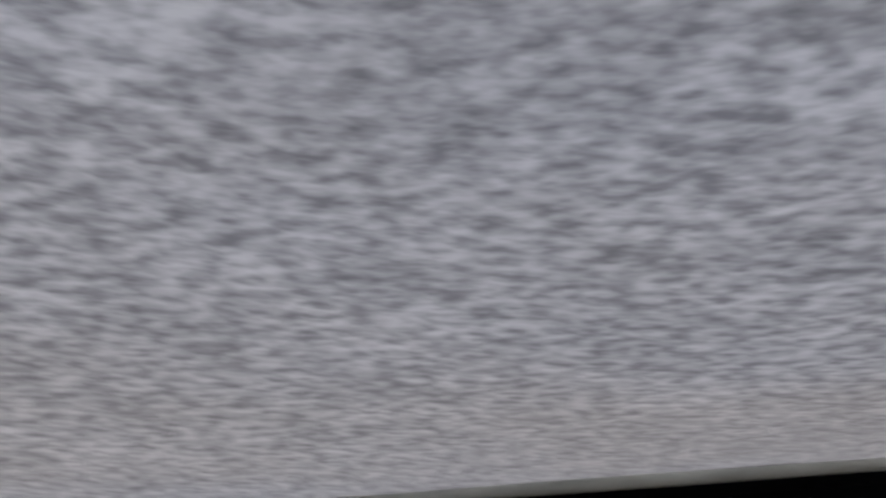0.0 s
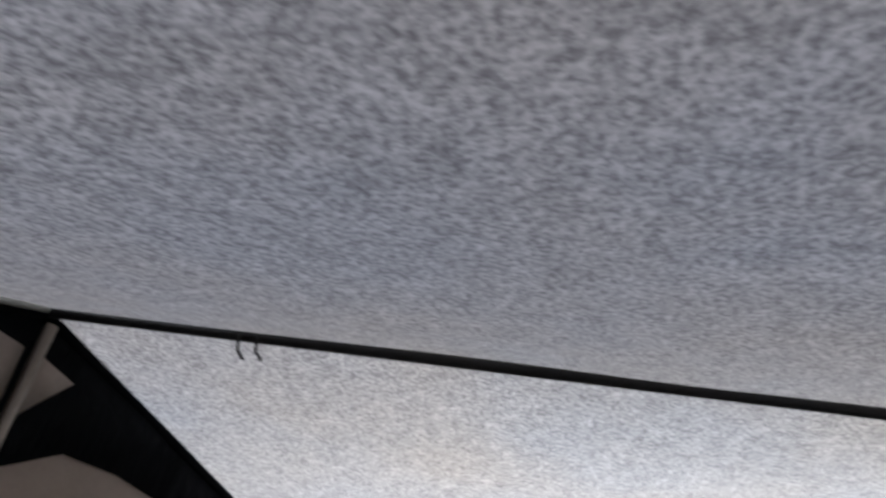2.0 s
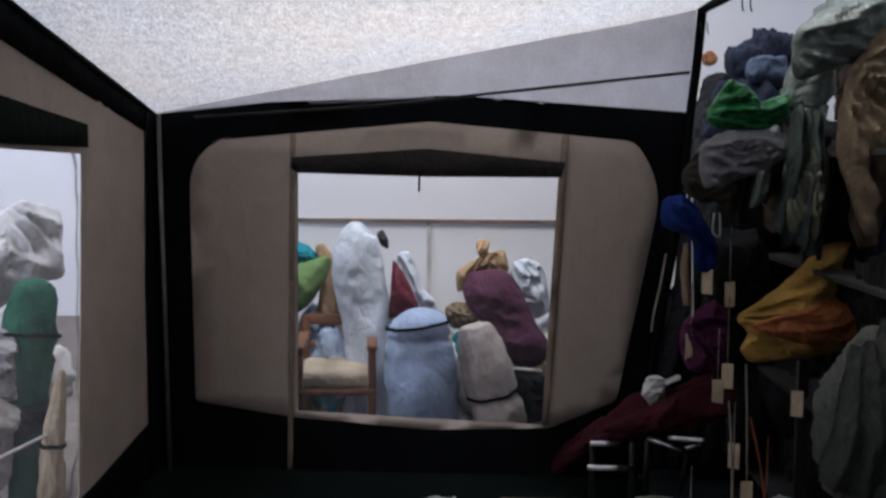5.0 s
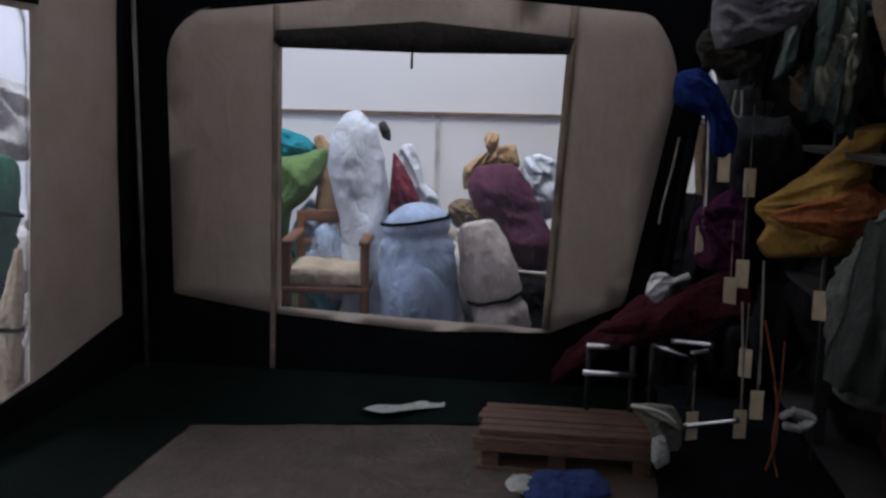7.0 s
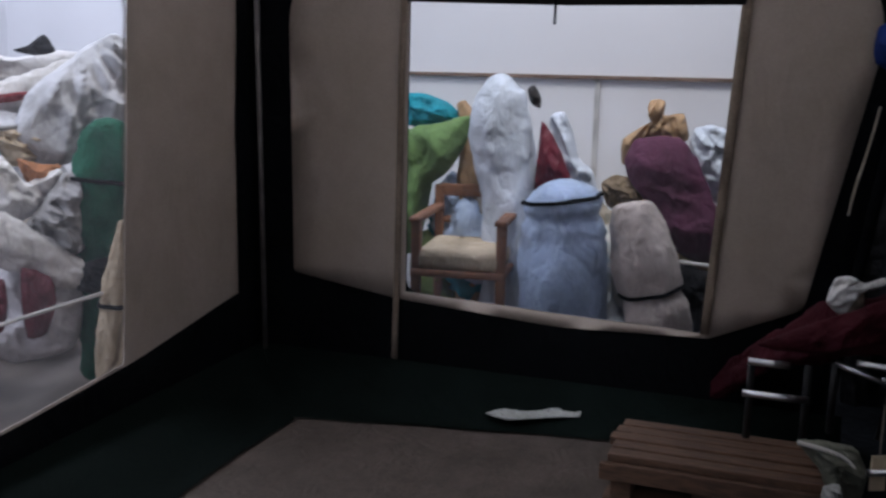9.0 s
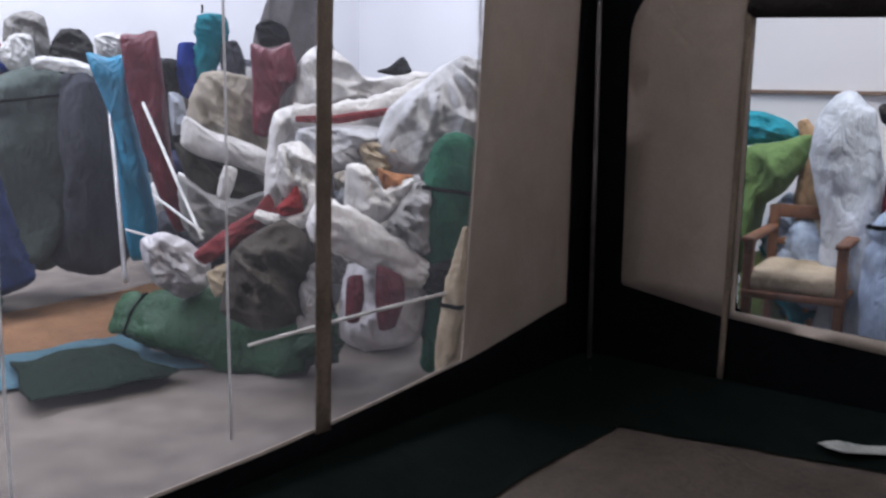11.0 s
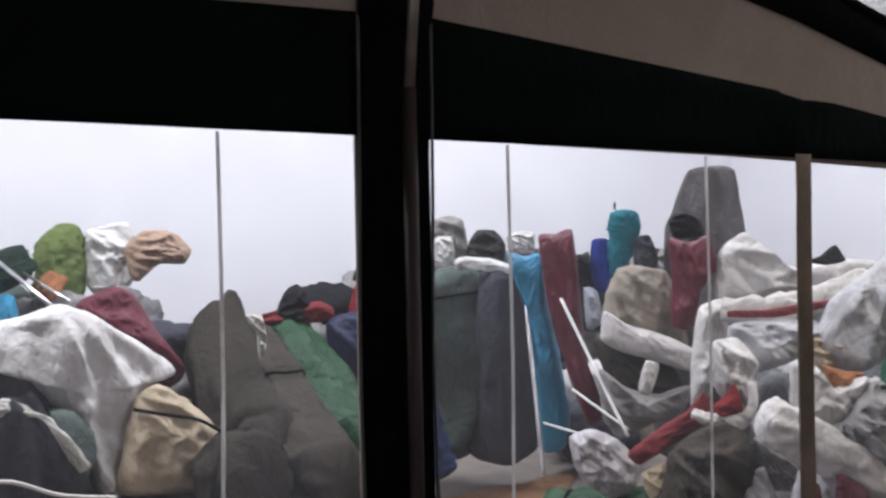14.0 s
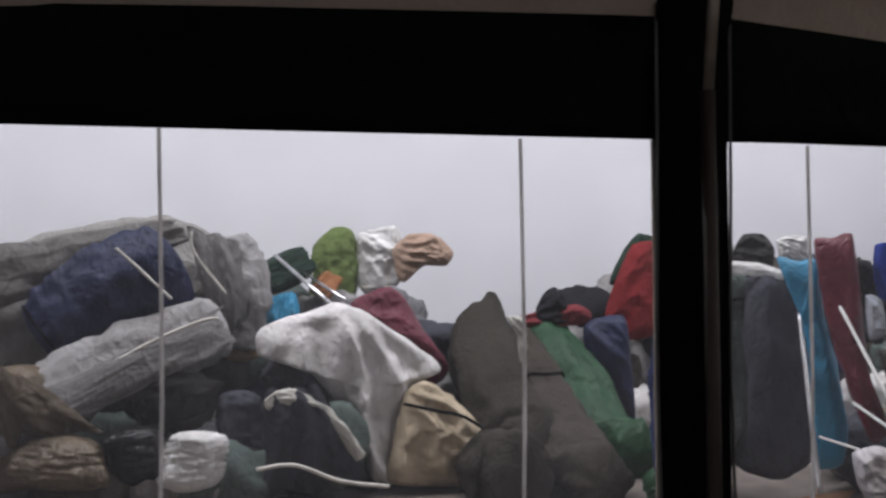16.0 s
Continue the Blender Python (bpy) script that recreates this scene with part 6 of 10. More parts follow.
bag("canvas_bag", "dusty canvas bag in the pile", "greygreen", [(-0.21, 5.24, 0.95, 0.200), (0.01, 5.35, 0.98, 0.250), (0.23, 5.46, 0.93, 0.200)], flat=0.8, seed=313, fold=0.14, group="bags in the pile")
bag("canvas_bag", "dusty canvas bag in the pile", "palegrey", [(-0.02, 5.23, 0.95, 0.155), (0.25, 5.13, 0.98, 0.193), (0.52, 5.02, 0.93, 0.155)], flat=0.8, seed=314, fold=0.14, group="bags in the pile")
bag("canvas_bag", "dusty canvas bag in the pile", "hoodgrey", [(0.30, 5.00, 0.95, 0.153), (0.61, 5.03, 0.98, 0.191), (0.93, 5.06, 0.93, 0.153)], flat=0.8, seed=315, fold=0.14, group="bags in the pile")
bag("canvas_bag", "dusty canvas bag in the pile", "black", [(2.00, 5.47, 0.95, 0.161), (2.36, 5.45, 0.98, 0.201), (2.71, 5.43, 0.93, 0.161)], flat=0.8, seed=316, fold=0.14, group="bags in the pile")
bag("canvas_bag", "dusty canvas bag in the pile", "palegrey", [(2.58, 5.45, 0.95, 0.189), (2.72, 5.55, 0.98, 0.236), (2.86, 5.65, 0.93, 0.189)], flat=0.8, seed=317, fold=0.14, group="bags in the pile")
bag("canvas_bag", "dusty canvas bag in the pile", "greygreen", [(2.75, 5.41, 0.95, 0.201), (3.04, 5.49, 0.98, 0.252), (3.33, 5.58, 0.93, 0.201)], flat=0.8, seed=318, fold=0.14, group="bags in the pile")
bag("canvas_bag", "dusty canvas bag in the pile", "rock", [(2.95, 5.42, 0.95, 0.192), (3.21, 5.52, 0.98, 0.241), (3.47, 5.63, 0.93, 0.192)], flat=0.8, seed=319, fold=0.14, group="bags in the pile")
bag("canvas_bag", "dusty canvas bag in the pile", "hoodgrey", [(3.26, 5.41, 0.95, 0.180), (3.54, 5.58, 0.98, 0.225), (3.83, 5.75, 0.93, 0.180)], flat=0.8, seed=320, fold=0.14, group="bags in the pile")
bag("canvas_bag", "dusty canvas bag in the pile", "darkolive", [(3.75, 5.46, 0.95, 0.157), (3.97, 5.51, 0.98, 0.196), (4.19, 5.56, 0.93, 0.157)], flat=0.8, seed=321, fold=0.14, group="bags in the pile")
bag("canvas_bag", "dusty canvas bag in the pile", "palegrey", [(4.00, 5.52, 0.95, 0.200), (4.27, 5.66, 0.98, 0.250), (4.55, 5.79, 0.93, 0.200)], flat=0.8, seed=322, fold=0.14, group="bags in the pile")
bag("canvas_bag", "dusty canvas bag in the pile", "slate", [(4.13, 5.50, 0.95, 0.151), (4.49, 5.53, 0.98, 0.189), (4.84, 5.56, 0.93, 0.151)], flat=0.8, seed=323, fold=0.14, group="bags in the pile")
bag("canvas_bag", "dusty canvas bag in the pile", "rock", [(4.46, 5.44, 0.95, 0.180), (4.75, 5.40, 0.98, 0.225), (5.04, 5.36, 0.93, 0.180)], flat=0.8, seed=324, fold=0.14, group="bags in the pile")
bag("canvas_bag", "dusty canvas bag in the pile", "greygreen", [(4.79, 5.56, 0.95, 0.173), (5.02, 5.53, 0.98, 0.216), (5.24, 5.49, 0.93, 0.173)], flat=0.8, seed=325, fold=0.14, group="bags in the pile")
bag("canvas_bag", "dusty canvas bag in the pile", "black", [(4.91, 5.31, 0.95, 0.173), (5.32, 5.38, 0.98, 0.216), (5.72, 5.46, 0.93, 0.173)], flat=0.8, seed=326, fold=0.14, group="bags in the pile")
bag("canvas_bag", "dusty canvas bag in the pile", "rock", [(5.36, 5.42, 0.95, 0.171), (5.72, 5.39, 0.98, 0.214), (6.08, 5.36, 0.93, 0.171)], flat=0.8, seed=327, fold=0.14, group="bags in the pile")
bag("canvas_bag", "dusty canvas bag in the pile", "navy", [(5.70, 5.44, 0.95, 0.205), (6.07, 5.53, 0.98, 0.257), (6.43, 5.61, 0.93, 0.205)], flat=0.8, seed=328, fold=0.14, group="bags in the pile")
bag("canvas_bag", "dusty canvas bag in the pile", "hoodgrey", [(5.88, 5.75, 0.95, 0.148), (6.23, 5.63, 0.98, 0.186), (6.58, 5.50, 0.93, 0.148)], flat=0.8, seed=329, fold=0.14, group="bags in the pile")
bag("canvas_bag", "dusty canvas bag in the pile", "greygreen", [(6.23, 5.49, 0.95, 0.138), (6.53, 5.40, 0.98, 0.173), (6.82, 5.32, 0.93, 0.138)], flat=0.8, seed=330, fold=0.14, group="bags in the pile")
bag("canvas_bag", "dusty canvas bag in the pile", "black", [(3.12, 5.37, 1.15, 0.183), (3.34, 5.49, 1.18, 0.228), (3.56, 5.62, 1.13, 0.183)], flat=0.8, seed=331, fold=0.14, group="bags in the pile")
bag("canvas_bag", "dusty canvas bag in the pile", "palegrey", [(3.27, 5.67, 1.15, 0.184), (3.59, 5.66, 1.18, 0.230), (3.90, 5.66, 1.13, 0.184)], flat=0.8, seed=332, fold=0.14, group="bags in the pile")
bag("canvas_bag", "dusty canvas bag in the pile", "hoodgrey", [(3.53, 5.65, 1.15, 0.177), (3.90, 5.68, 1.18, 0.221), (4.26, 5.71, 1.13, 0.177)], flat=0.8, seed=333, fold=0.14, group="bags in the pile")
bag("canvas_bag", "dusty canvas bag in the pile", "rock", [(4.02, 5.84, 1.15, 0.208), (4.22, 5.71, 1.18, 0.260), (4.41, 5.58, 1.13, 0.208)], flat=0.8, seed=334, fold=0.14, group="bags in the pile")
bag("canvas_bag", "dusty canvas bag in the pile", "palegrey", [(4.38, 5.54, 1.15, 0.152), (4.60, 5.64, 1.18, 0.189), (4.81, 5.74, 1.13, 0.152)], flat=0.8, seed=335, fold=0.14, group="bags in the pile")
bag("canvas_bag", "dusty canvas bag in the pile", "slate", [(4.53, 5.82, 1.15, 0.187), (4.78, 5.70, 1.18, 0.234), (5.03, 5.58, 1.13, 0.187)], flat=0.8, seed=336, fold=0.14, group="bags in the pile")
bag("canvas_bag", "dusty canvas bag in the pile", "rock", [(4.79, 5.66, 1.15, 0.187), (5.13, 5.74, 1.18, 0.234), (5.48, 5.82, 1.13, 0.187)], flat=0.8, seed=337, fold=0.14, group="bags in the pile")
bag("canvas_bag", "dusty canvas bag in the pile", "palegrey", [(5.19, 5.71, 1.15, 0.143), (5.38, 5.85, 1.18, 0.179), (5.57, 6.00, 1.13, 0.143)], flat=0.8, seed=338, fold=0.14, group="bags in the pile")
bag("canvas_bag", "dusty canvas bag in the pile", "palegrey", [(5.41, 5.67, 1.15, 0.148), (5.76, 5.58, 1.18, 0.185), (6.11, 5.49, 1.13, 0.148)], flat=0.8, seed=339, fold=0.14, group="bags in the pile")
bag("canvas_bag", "dusty canvas bag in the pile", "slate", [(5.63, 5.61, 1.15, 0.198), (5.92, 5.75, 1.18, 0.248), (6.20, 5.90, 1.13, 0.198)], flat=0.8, seed=340, fold=0.14, group="bags in the pile")
bag("canvas_bag", "dusty canvas bag in the pile", "darkolive", [(6.06, 5.69, 1.15, 0.207), (6.28, 5.81, 1.18, 0.259), (6.51, 5.93, 1.13, 0.207)], flat=0.8, seed=341, fold=0.14, group="bags in the pile")
bag("canvas_bag", "dusty canvas bag in the pile", "palegrey", [(6.12, 5.73, 1.15, 0.168), (6.51, 5.72, 1.18, 0.210), (6.91, 5.71, 1.13, 0.168)], flat=0.8, seed=342, fold=0.14, group="bags in the pile")
bag("canvas_bag", "dark canvas bag at the foot of the pile", "greygreen", [(-2.84, 3.91, 0.11, 0.108), (-2.64, 3.91, 0.14, 0.135), (-2.44, 3.91, 0.09, 0.108)], flat=0.8, seed=343, fold=0.14, group="bags in the pile")
bag("canvas_bag", "dark canvas bag at the foot of the pile", "hoodgrey", [(-2.93, 3.97, 0.12, 0.124), (-2.58, 3.97, 0.15, 0.155), (-2.22, 3.97, 0.10, 0.124)], flat=0.8, seed=344, fold=0.14, group="bags in the pile")
bag("canvas_bag", "dark canvas bag at the foot of the pile", "greygreen", [(-2.66, 4.12, 0.10, 0.098), (-2.48, 4.15, 0.13, 0.122), (-2.30, 4.18, 0.08, 0.098)], flat=0.8, seed=345, fold=0.14, group="bags in the pile")
bag("canvas_bag", "dark canvas bag at the foot of the pile", "greygreen", [(-2.45, 3.70, 0.14, 0.136), (-2.25, 3.78, 0.17, 0.170), (-2.05, 3.85, 0.12, 0.136)], flat=0.8, seed=346, fold=0.14, group="bags in the pile")
bag("canvas_bag", "dark canvas bag at the foot of the pile", "slate", [(-2.47, 3.96, 0.12, 0.116), (-2.24, 4.07, 0.15, 0.145), (-2.02, 4.18, 0.10, 0.116)], flat=0.8, seed=347, fold=0.14, group="bags in the pile")
bag("canvas_bag", "dark canvas bag at the foot of the pile", "hoodgrey", [(-2.38, 3.78, 0.16, 0.155), (-2.24, 3.84, 0.19, 0.194), (-2.10, 3.90, 0.14, 0.155)], flat=0.8, seed=348, fold=0.14, group="bags in the pile")
bag("canvas_bag", "dark canvas bag at the foot of the pile", "darkolive", [(-2.45, 4.01, 0.15, 0.150), (-2.16, 4.11, 0.18, 0.188), (-1.88, 4.21, 0.13, 0.150)], flat=0.8, seed=349, fold=0.14, group="bags in the pile")
bag("canvas_bag", "dark canvas bag at the foot of the pile", "brownplastic", [(-2.18, 4.20, 0.12, 0.120), (-2.04, 4.04, 0.15, 0.151), (-1.89, 3.88, 0.10, 0.120)], flat=0.8, seed=350, fold=0.14, group="bags in the pile")
bag("canvas_bag", "dark canvas bag at the foot of the pile", "rock", [(-1.99, 4.08, 0.12, 0.121), (-1.85, 4.15, 0.15, 0.152), (-1.72, 4.21, 0.10, 0.121)], flat=0.8, seed=351, fold=0.14, group="bags in the pile")
bag("canvas_bag", "dark canvas bag at the foot of the pile", "hoodgrey", [(-2.05, 4.16, 0.10, 0.103), (-1.87, 4.14, 0.13, 0.129), (-1.70, 4.12, 0.08, 0.103)], flat=0.8, seed=352, fold=0.14, group="bags in the pile")
bag("canvas_bag", "dark canvas bag at the foot of the pile", "greygreen", [(-1.99, 3.83, 0.10, 0.100), (-1.81, 3.89, 0.13, 0.125), (-1.64, 3.95, 0.08, 0.100)], flat=0.8, seed=353, fold=0.14, group="bags in the pile")
bag("canvas_bag", "dark canvas bag at the foot of the pile", "black", [(-1.85, 4.12, 0.10, 0.098), (-1.65, 4.15, 0.13, 0.122), (-1.44, 4.19, 0.08, 0.098)], flat=0.8, seed=354, fold=0.14, group="bags in the pile")
bag("canvas_bag", "dark canvas bag at the foot of the pile", "hoodgrey", [(-1.67, 3.98, 0.14, 0.142), (-1.58, 4.09, 0.17, 0.178), (-1.48, 4.20, 0.12, 0.142)], flat=0.8, seed=355, fold=0.14, group="bags in the pile")
bag("canvas_bag", "dark canvas bag at the foot of the pile", "charcoal", [(-1.62, 3.88, 0.12, 0.118), (-1.41, 3.95, 0.15, 0.147), (-1.20, 4.01, 0.10, 0.118)], flat=0.8, seed=356, fold=0.14, group="bags in the pile")
bag("canvas_bag", "dark canvas bag at the foot of the pile", "rock", [(-1.60, 3.86, 0.15, 0.149), (-1.35, 3.81, 0.18, 0.186), (-1.11, 3.75, 0.13, 0.149)], flat=0.8, seed=357, fold=0.14, group="bags in the pile")
bag("canvas_bag", "dark canvas bag at the foot of the pile", "darkolive", [(-1.47, 3.84, 0.11, 0.115), (-1.30, 3.94, 0.14, 0.143), (-1.14, 4.04, 0.09, 0.115)], flat=0.8, seed=358, fold=0.14, group="bags in the pile")
bag("canvas_bag", "dark canvas bag at the foot of the pile", "slate", [(-1.50, 3.75, 0.11, 0.109), (-1.26, 3.81, 0.14, 0.136), (-1.03, 3.88, 0.09, 0.109)], flat=0.8, seed=359, fold=0.14, group="bags in the pile")
bag("canvas_bag", "dark canvas bag at the foot of the pile", "charcoal", [(-1.37, 3.95, 0.14, 0.143), (-1.23, 4.02, 0.17, 0.179), (-1.09, 4.09, 0.12, 0.143)], flat=0.8, seed=360, fold=0.14, group="bags in the pile")
bag("canvas_bag", "dark canvas bag at the foot of the pile", "rock", [(-1.38, 3.93, 0.15, 0.153), (-1.15, 3.98, 0.18, 0.191), (-0.92, 4.02, 0.13, 0.153)], flat=0.8, seed=361, fold=0.14, group="bags in the pile")
bag("canvas_bag", "dark canvas bag at the foot of the pile", "rock", [(-1.35, 3.93, 0.10, 0.102), (-1.04, 3.88, 0.13, 0.128), (-0.74, 3.84, 0.08, 0.102)], flat=0.8, seed=362, fold=0.14, group="bags in the pile")
bag("canvas_bag", "dark canvas bag at the foot of the pile", "brownplastic", [(-1.13, 3.98, 0.13, 0.125), (-0.86, 4.00, 0.16, 0.157), (-0.59, 4.03, 0.11, 0.125)], flat=0.8, seed=363, fold=0.14, group="bags in the pile")
bag("canvas_bag", "dark canvas bag at the foot of the pile", "grey", [(-1.15, 3.78, 0.16, 0.160), (-0.87, 3.83, 0.19, 0.200), (-0.59, 3.88, 0.14, 0.160)], flat=0.8, seed=364, fold=0.14, group="bags in the pile")
bag("canvas_bag", "dark canvas bag at the foot of the pile", "grey", [(-0.90, 4.02, 0.16, 0.156), (-0.73, 4.08, 0.19, 0.195), (-0.55, 4.14, 0.14, 0.156)], flat=0.8, seed=365, fold=0.14, group="bags in the pile")
bag("canvas_bag", "dark canvas bag at the foot of the pile", "greygreen", [(-0.94, 3.86, 0.15, 0.146), (-0.63, 3.80, 0.18, 0.183), (-0.32, 3.74, 0.13, 0.146)], flat=0.8, seed=366, fold=0.14, group="bags in the pile")
bag("canvas_bag", "dark canvas bag at the foot of the pile", "greygreen", [(-0.63, 4.20, 0.13, 0.130), (-0.48, 4.35, 0.16, 0.162), (-0.32, 4.51, 0.11, 0.130)], flat=0.8, seed=367, fold=0.14, group="bags in the pile")
bag("canvas_bag", "dark canvas bag at the foot of the pile", "greygreen", [(-0.64, 4.09, 0.14, 0.137), (-0.44, 4.21, 0.17, 0.171), (-0.25, 4.34, 0.12, 0.137)], flat=0.8, seed=368, fold=0.14, group="bags in the pile")
bag("canvas_bag", "dark canvas bag at the foot of the pile", "rock", [(-0.58, 4.01, 0.13, 0.127), (-0.43, 4.15, 0.16, 0.159), (-0.28, 4.28, 0.11, 0.127)], flat=0.8, seed=369, fold=0.14, group="bags in the pile")
bag("canvas_bag", "dark canvas bag at the foot of the pile", "hoodgrey", [(-0.46, 4.03, 0.12, 0.121), (-0.27, 4.10, 0.15, 0.152), (-0.07, 4.16, 0.10, 0.121)], flat=0.8, seed=370, fold=0.14, group="bags in the pile")
bag("canvas_bag", "dark canvas bag at the foot of the pile", "black", [(-0.28, 4.16, 0.12, 0.124), (-0.17, 4.03, 0.15, 0.155), (-0.06, 3.89, 0.10, 0.124)], flat=0.8, seed=371, fold=0.14, group="bags in the pile")
bag("canvas_bag", "dark canvas bag at the foot of the pile", "rock", [(-0.31, 4.33, 0.14, 0.138), (-0.08, 4.22, 0.17, 0.173), (0.14, 4.11, 0.12, 0.138)], flat=0.8, seed=372, fold=0.14, group="bags in the pile")
bag("canvas_bag", "dark canvas bag at the foot of the pile", "greygreen", [(-0.20, 4.27, 0.16, 0.159), (0.03, 4.36, 0.19, 0.199), (0.26, 4.46, 0.14, 0.159)], flat=0.8, seed=373, fold=0.14, group="bags in the pile")
bag("canvas_bag", "dark canvas bag at the foot of the pile", "grey", [(-0.28, 4.09, 0.11, 0.115), (0.04, 4.12, 0.14, 0.143), (0.35, 4.16, 0.09, 0.115)], flat=0.8, seed=374, fold=0.14, group="bags in the pile")
bag("canvas_bag", "dark canvas bag at the foot of the pile", "rock", [(-0.18, 4.37, 0.14, 0.136), (0.12, 4.34, 0.17, 0.170), (0.43, 4.31, 0.12, 0.136)], flat=0.8, seed=375, fold=0.14, group="bags in the pile")
bag("canvas_bag", "dark canvas bag at the foot of the pile", "black", [(0.14, 3.94, 0.12, 0.125), (0.24, 4.05, 0.15, 0.156), (0.34, 4.15, 0.10, 0.125)], flat=0.8, seed=376, fold=0.14, group="bags in the pile")
bag("canvas_bag", "dark canvas bag at the foot of the pile", "greygreen", [(-0.02, 4.08, 0.10, 0.097), (0.20, 4.21, 0.13, 0.121), (0.42, 4.33, 0.08, 0.097)], flat=0.8, seed=377, fold=0.14, group="bags in the pile")
bag("canvas_bag", "dark canvas bag at the foot of the pile", "brownplastic", [(0.16, 4.24, 0.11, 0.109), (0.36, 4.34, 0.14, 0.136), (0.56, 4.45, 0.09, 0.109)], flat=0.8, seed=378, fold=0.14, group="bags in the pile")
bag("canvas_bag", "dark canvas bag at the foot of the pile", "greygreen", [(0.26, 4.15, 0.16, 0.160), (0.47, 4.28, 0.19, 0.200), (0.67, 4.40, 0.14, 0.160)], flat=0.8, seed=379, fold=0.14, group="bags in the pile")
bag("canvas_bag", "dark canvas bag at the foot of the pile", "charcoal", [(0.22, 4.43, 0.15, 0.151), (0.47, 4.37, 0.18, 0.189), (0.73, 4.32, 0.13, 0.151)], flat=0.8, seed=380, fold=0.14, group="bags in the pile")
bag("canvas_bag", "dark canvas bag at the foot of the pile", "greygreen", [(0.47, 4.35, 0.13, 0.129), (0.69, 4.29, 0.16, 0.161), (0.92, 4.23, 0.11, 0.129)], flat=0.8, seed=381, fold=0.14, group="bags in the pile")
bag("canvas_bag", "dark canvas bag at the foot of the pile", "darkolive", [(0.44, 4.19, 0.14, 0.142), (0.70, 4.09, 0.17, 0.177), (0.97, 3.99, 0.12, 0.142)], flat=0.8, seed=382, fold=0.14, group="bags in the pile")
bag("canvas_bag", "dark canvas bag at the foot of the pile", "darkolive", [(0.53, 4.29, 0.15, 0.151), (0.73, 4.23, 0.18, 0.188), (0.92, 4.18, 0.13, 0.151)], flat=0.8, seed=383, fold=0.14, group="bags in the pile")
bag("canvas_bag", "dark canvas bag at the foot of the pile", "darkolive", [(0.57, 4.01, 0.15, 0.155), (0.90, 4.03, 0.18, 0.193), (1.24, 4.06, 0.13, 0.155)], flat=0.8, seed=384, fold=0.14, group="bags in the pile")
bag("canvas_bag", "dark canvas bag at the foot of the pile", "rock", [(0.84, 3.98, 0.11, 0.112), (0.97, 4.06, 0.14, 0.140), (1.10, 4.14, 0.09, 0.112)], flat=0.8, seed=385, fold=0.14, group="bags in the pile")
bag("canvas_bag", "dark canvas bag at the foot of the pile", "charcoal", [(0.89, 3.86, 0.13, 0.133), (1.11, 3.90, 0.16, 0.167), (1.32, 3.95, 0.11, 0.133)], flat=0.8, seed=386, fold=0.14, group="bags in the pile")
bag("canvas_bag", "dark canvas bag at the foot of the pile", "charcoal", [(0.89, 4.00, 0.14, 0.141), (1.14, 3.96, 0.17, 0.176), (1.38, 3.91, 0.12, 0.141)], flat=0.8, seed=387, fold=0.14, group="bags in the pile")
bag("canvas_bag", "dark canvas bag at the foot of the pile", "darkolive", [(1.00, 3.99, 0.11, 0.107), (1.17, 3.86, 0.14, 0.134), (1.34, 3.72, 0.09, 0.107)], flat=0.8, seed=388, fold=0.14, group="bags in the pile")
bag("canvas_bag", "dusty canvas bag in the pile", "slate", [(6.52, 3.85, 0.38, 0.161), (6.77, 3.95, 0.41, 0.201), (7.01, 4.05, 0.36, 0.161)], flat=0.8, seed=390, fold=0.14, group="bags in the pile")
bag("canvas_bag", "dusty canvas bag in the pile", "crimson", [(4.33, 2.72, 0.17, 0.169), (4.61, 2.66, 0.20, 0.212), (4.88, 2.59, 0.15, 0.169)], flat=0.8, seed=393, fold=0.14, group="bags in the pile")
bag("canvas_bag", "dusty canvas bag in the pile", "palegrey", [(3.60, 2.46, 0.18, 0.182), (3.84, 2.54, 0.21, 0.227), (4.08, 2.63, 0.16, 0.182)], flat=0.8, seed=394, fold=0.14, group="bags in the pile")
bag("canvas_bag", "dusty canvas bag in the pile", "hoodgrey", [(4.07, 3.32, 0.37, 0.146), (4.26, 3.29, 0.40, 0.183), (4.46, 3.26, 0.35, 0.146)], flat=0.8, seed=395, fold=0.14, group="bags in the pile")
bag("canvas_bag", "dusty canvas bag in the pile", "slate", [(3.02, 2.88, 0.17, 0.169), (3.22, 3.04, 0.20, 0.211), (3.42, 3.20, 0.15, 0.169)], flat=0.8, seed=396, fold=0.14, group="bags in the pile")
bag("canvas_bag", "dusty canvas bag in the pile", "whitesheet", [(3.02, 3.38, 0.38, 0.159), (3.30, 3.36, 0.41, 0.198), (3.59, 3.34, 0.36, 0.159)], flat=0.8, seed=397, fold=0.14, group="bags in the pile")
bag("canvas_bag", "dusty canvas bag in the pile", "hoodgrey", [(3.57, 2.57, 0.16, 0.163), (3.81, 2.57, 0.19, 0.204), (4.05, 2.58, 0.14, 0.163)], flat=0.8, seed=398, fold=0.14, group="bags in the pile")
bag("canvas_bag", "dusty canvas bag in the pile", "beige", [(3.22, 3.14, 0.18, 0.176), (3.50, 3.20, 0.21, 0.220), (3.79, 3.26, 0.16, 0.176)], flat=0.8, seed=399, fold=0.14, group="bags in the pile")
bag("canvas_bag", "dusty canvas bag in the pile", "beige", [(4.05, 3.99, 0.18, 0.179), (4.18, 3.85, 0.21, 0.224), (4.31, 3.70, 0.16, 0.179)], flat=0.8, seed=400, fold=0.14, group="bags in the pile")
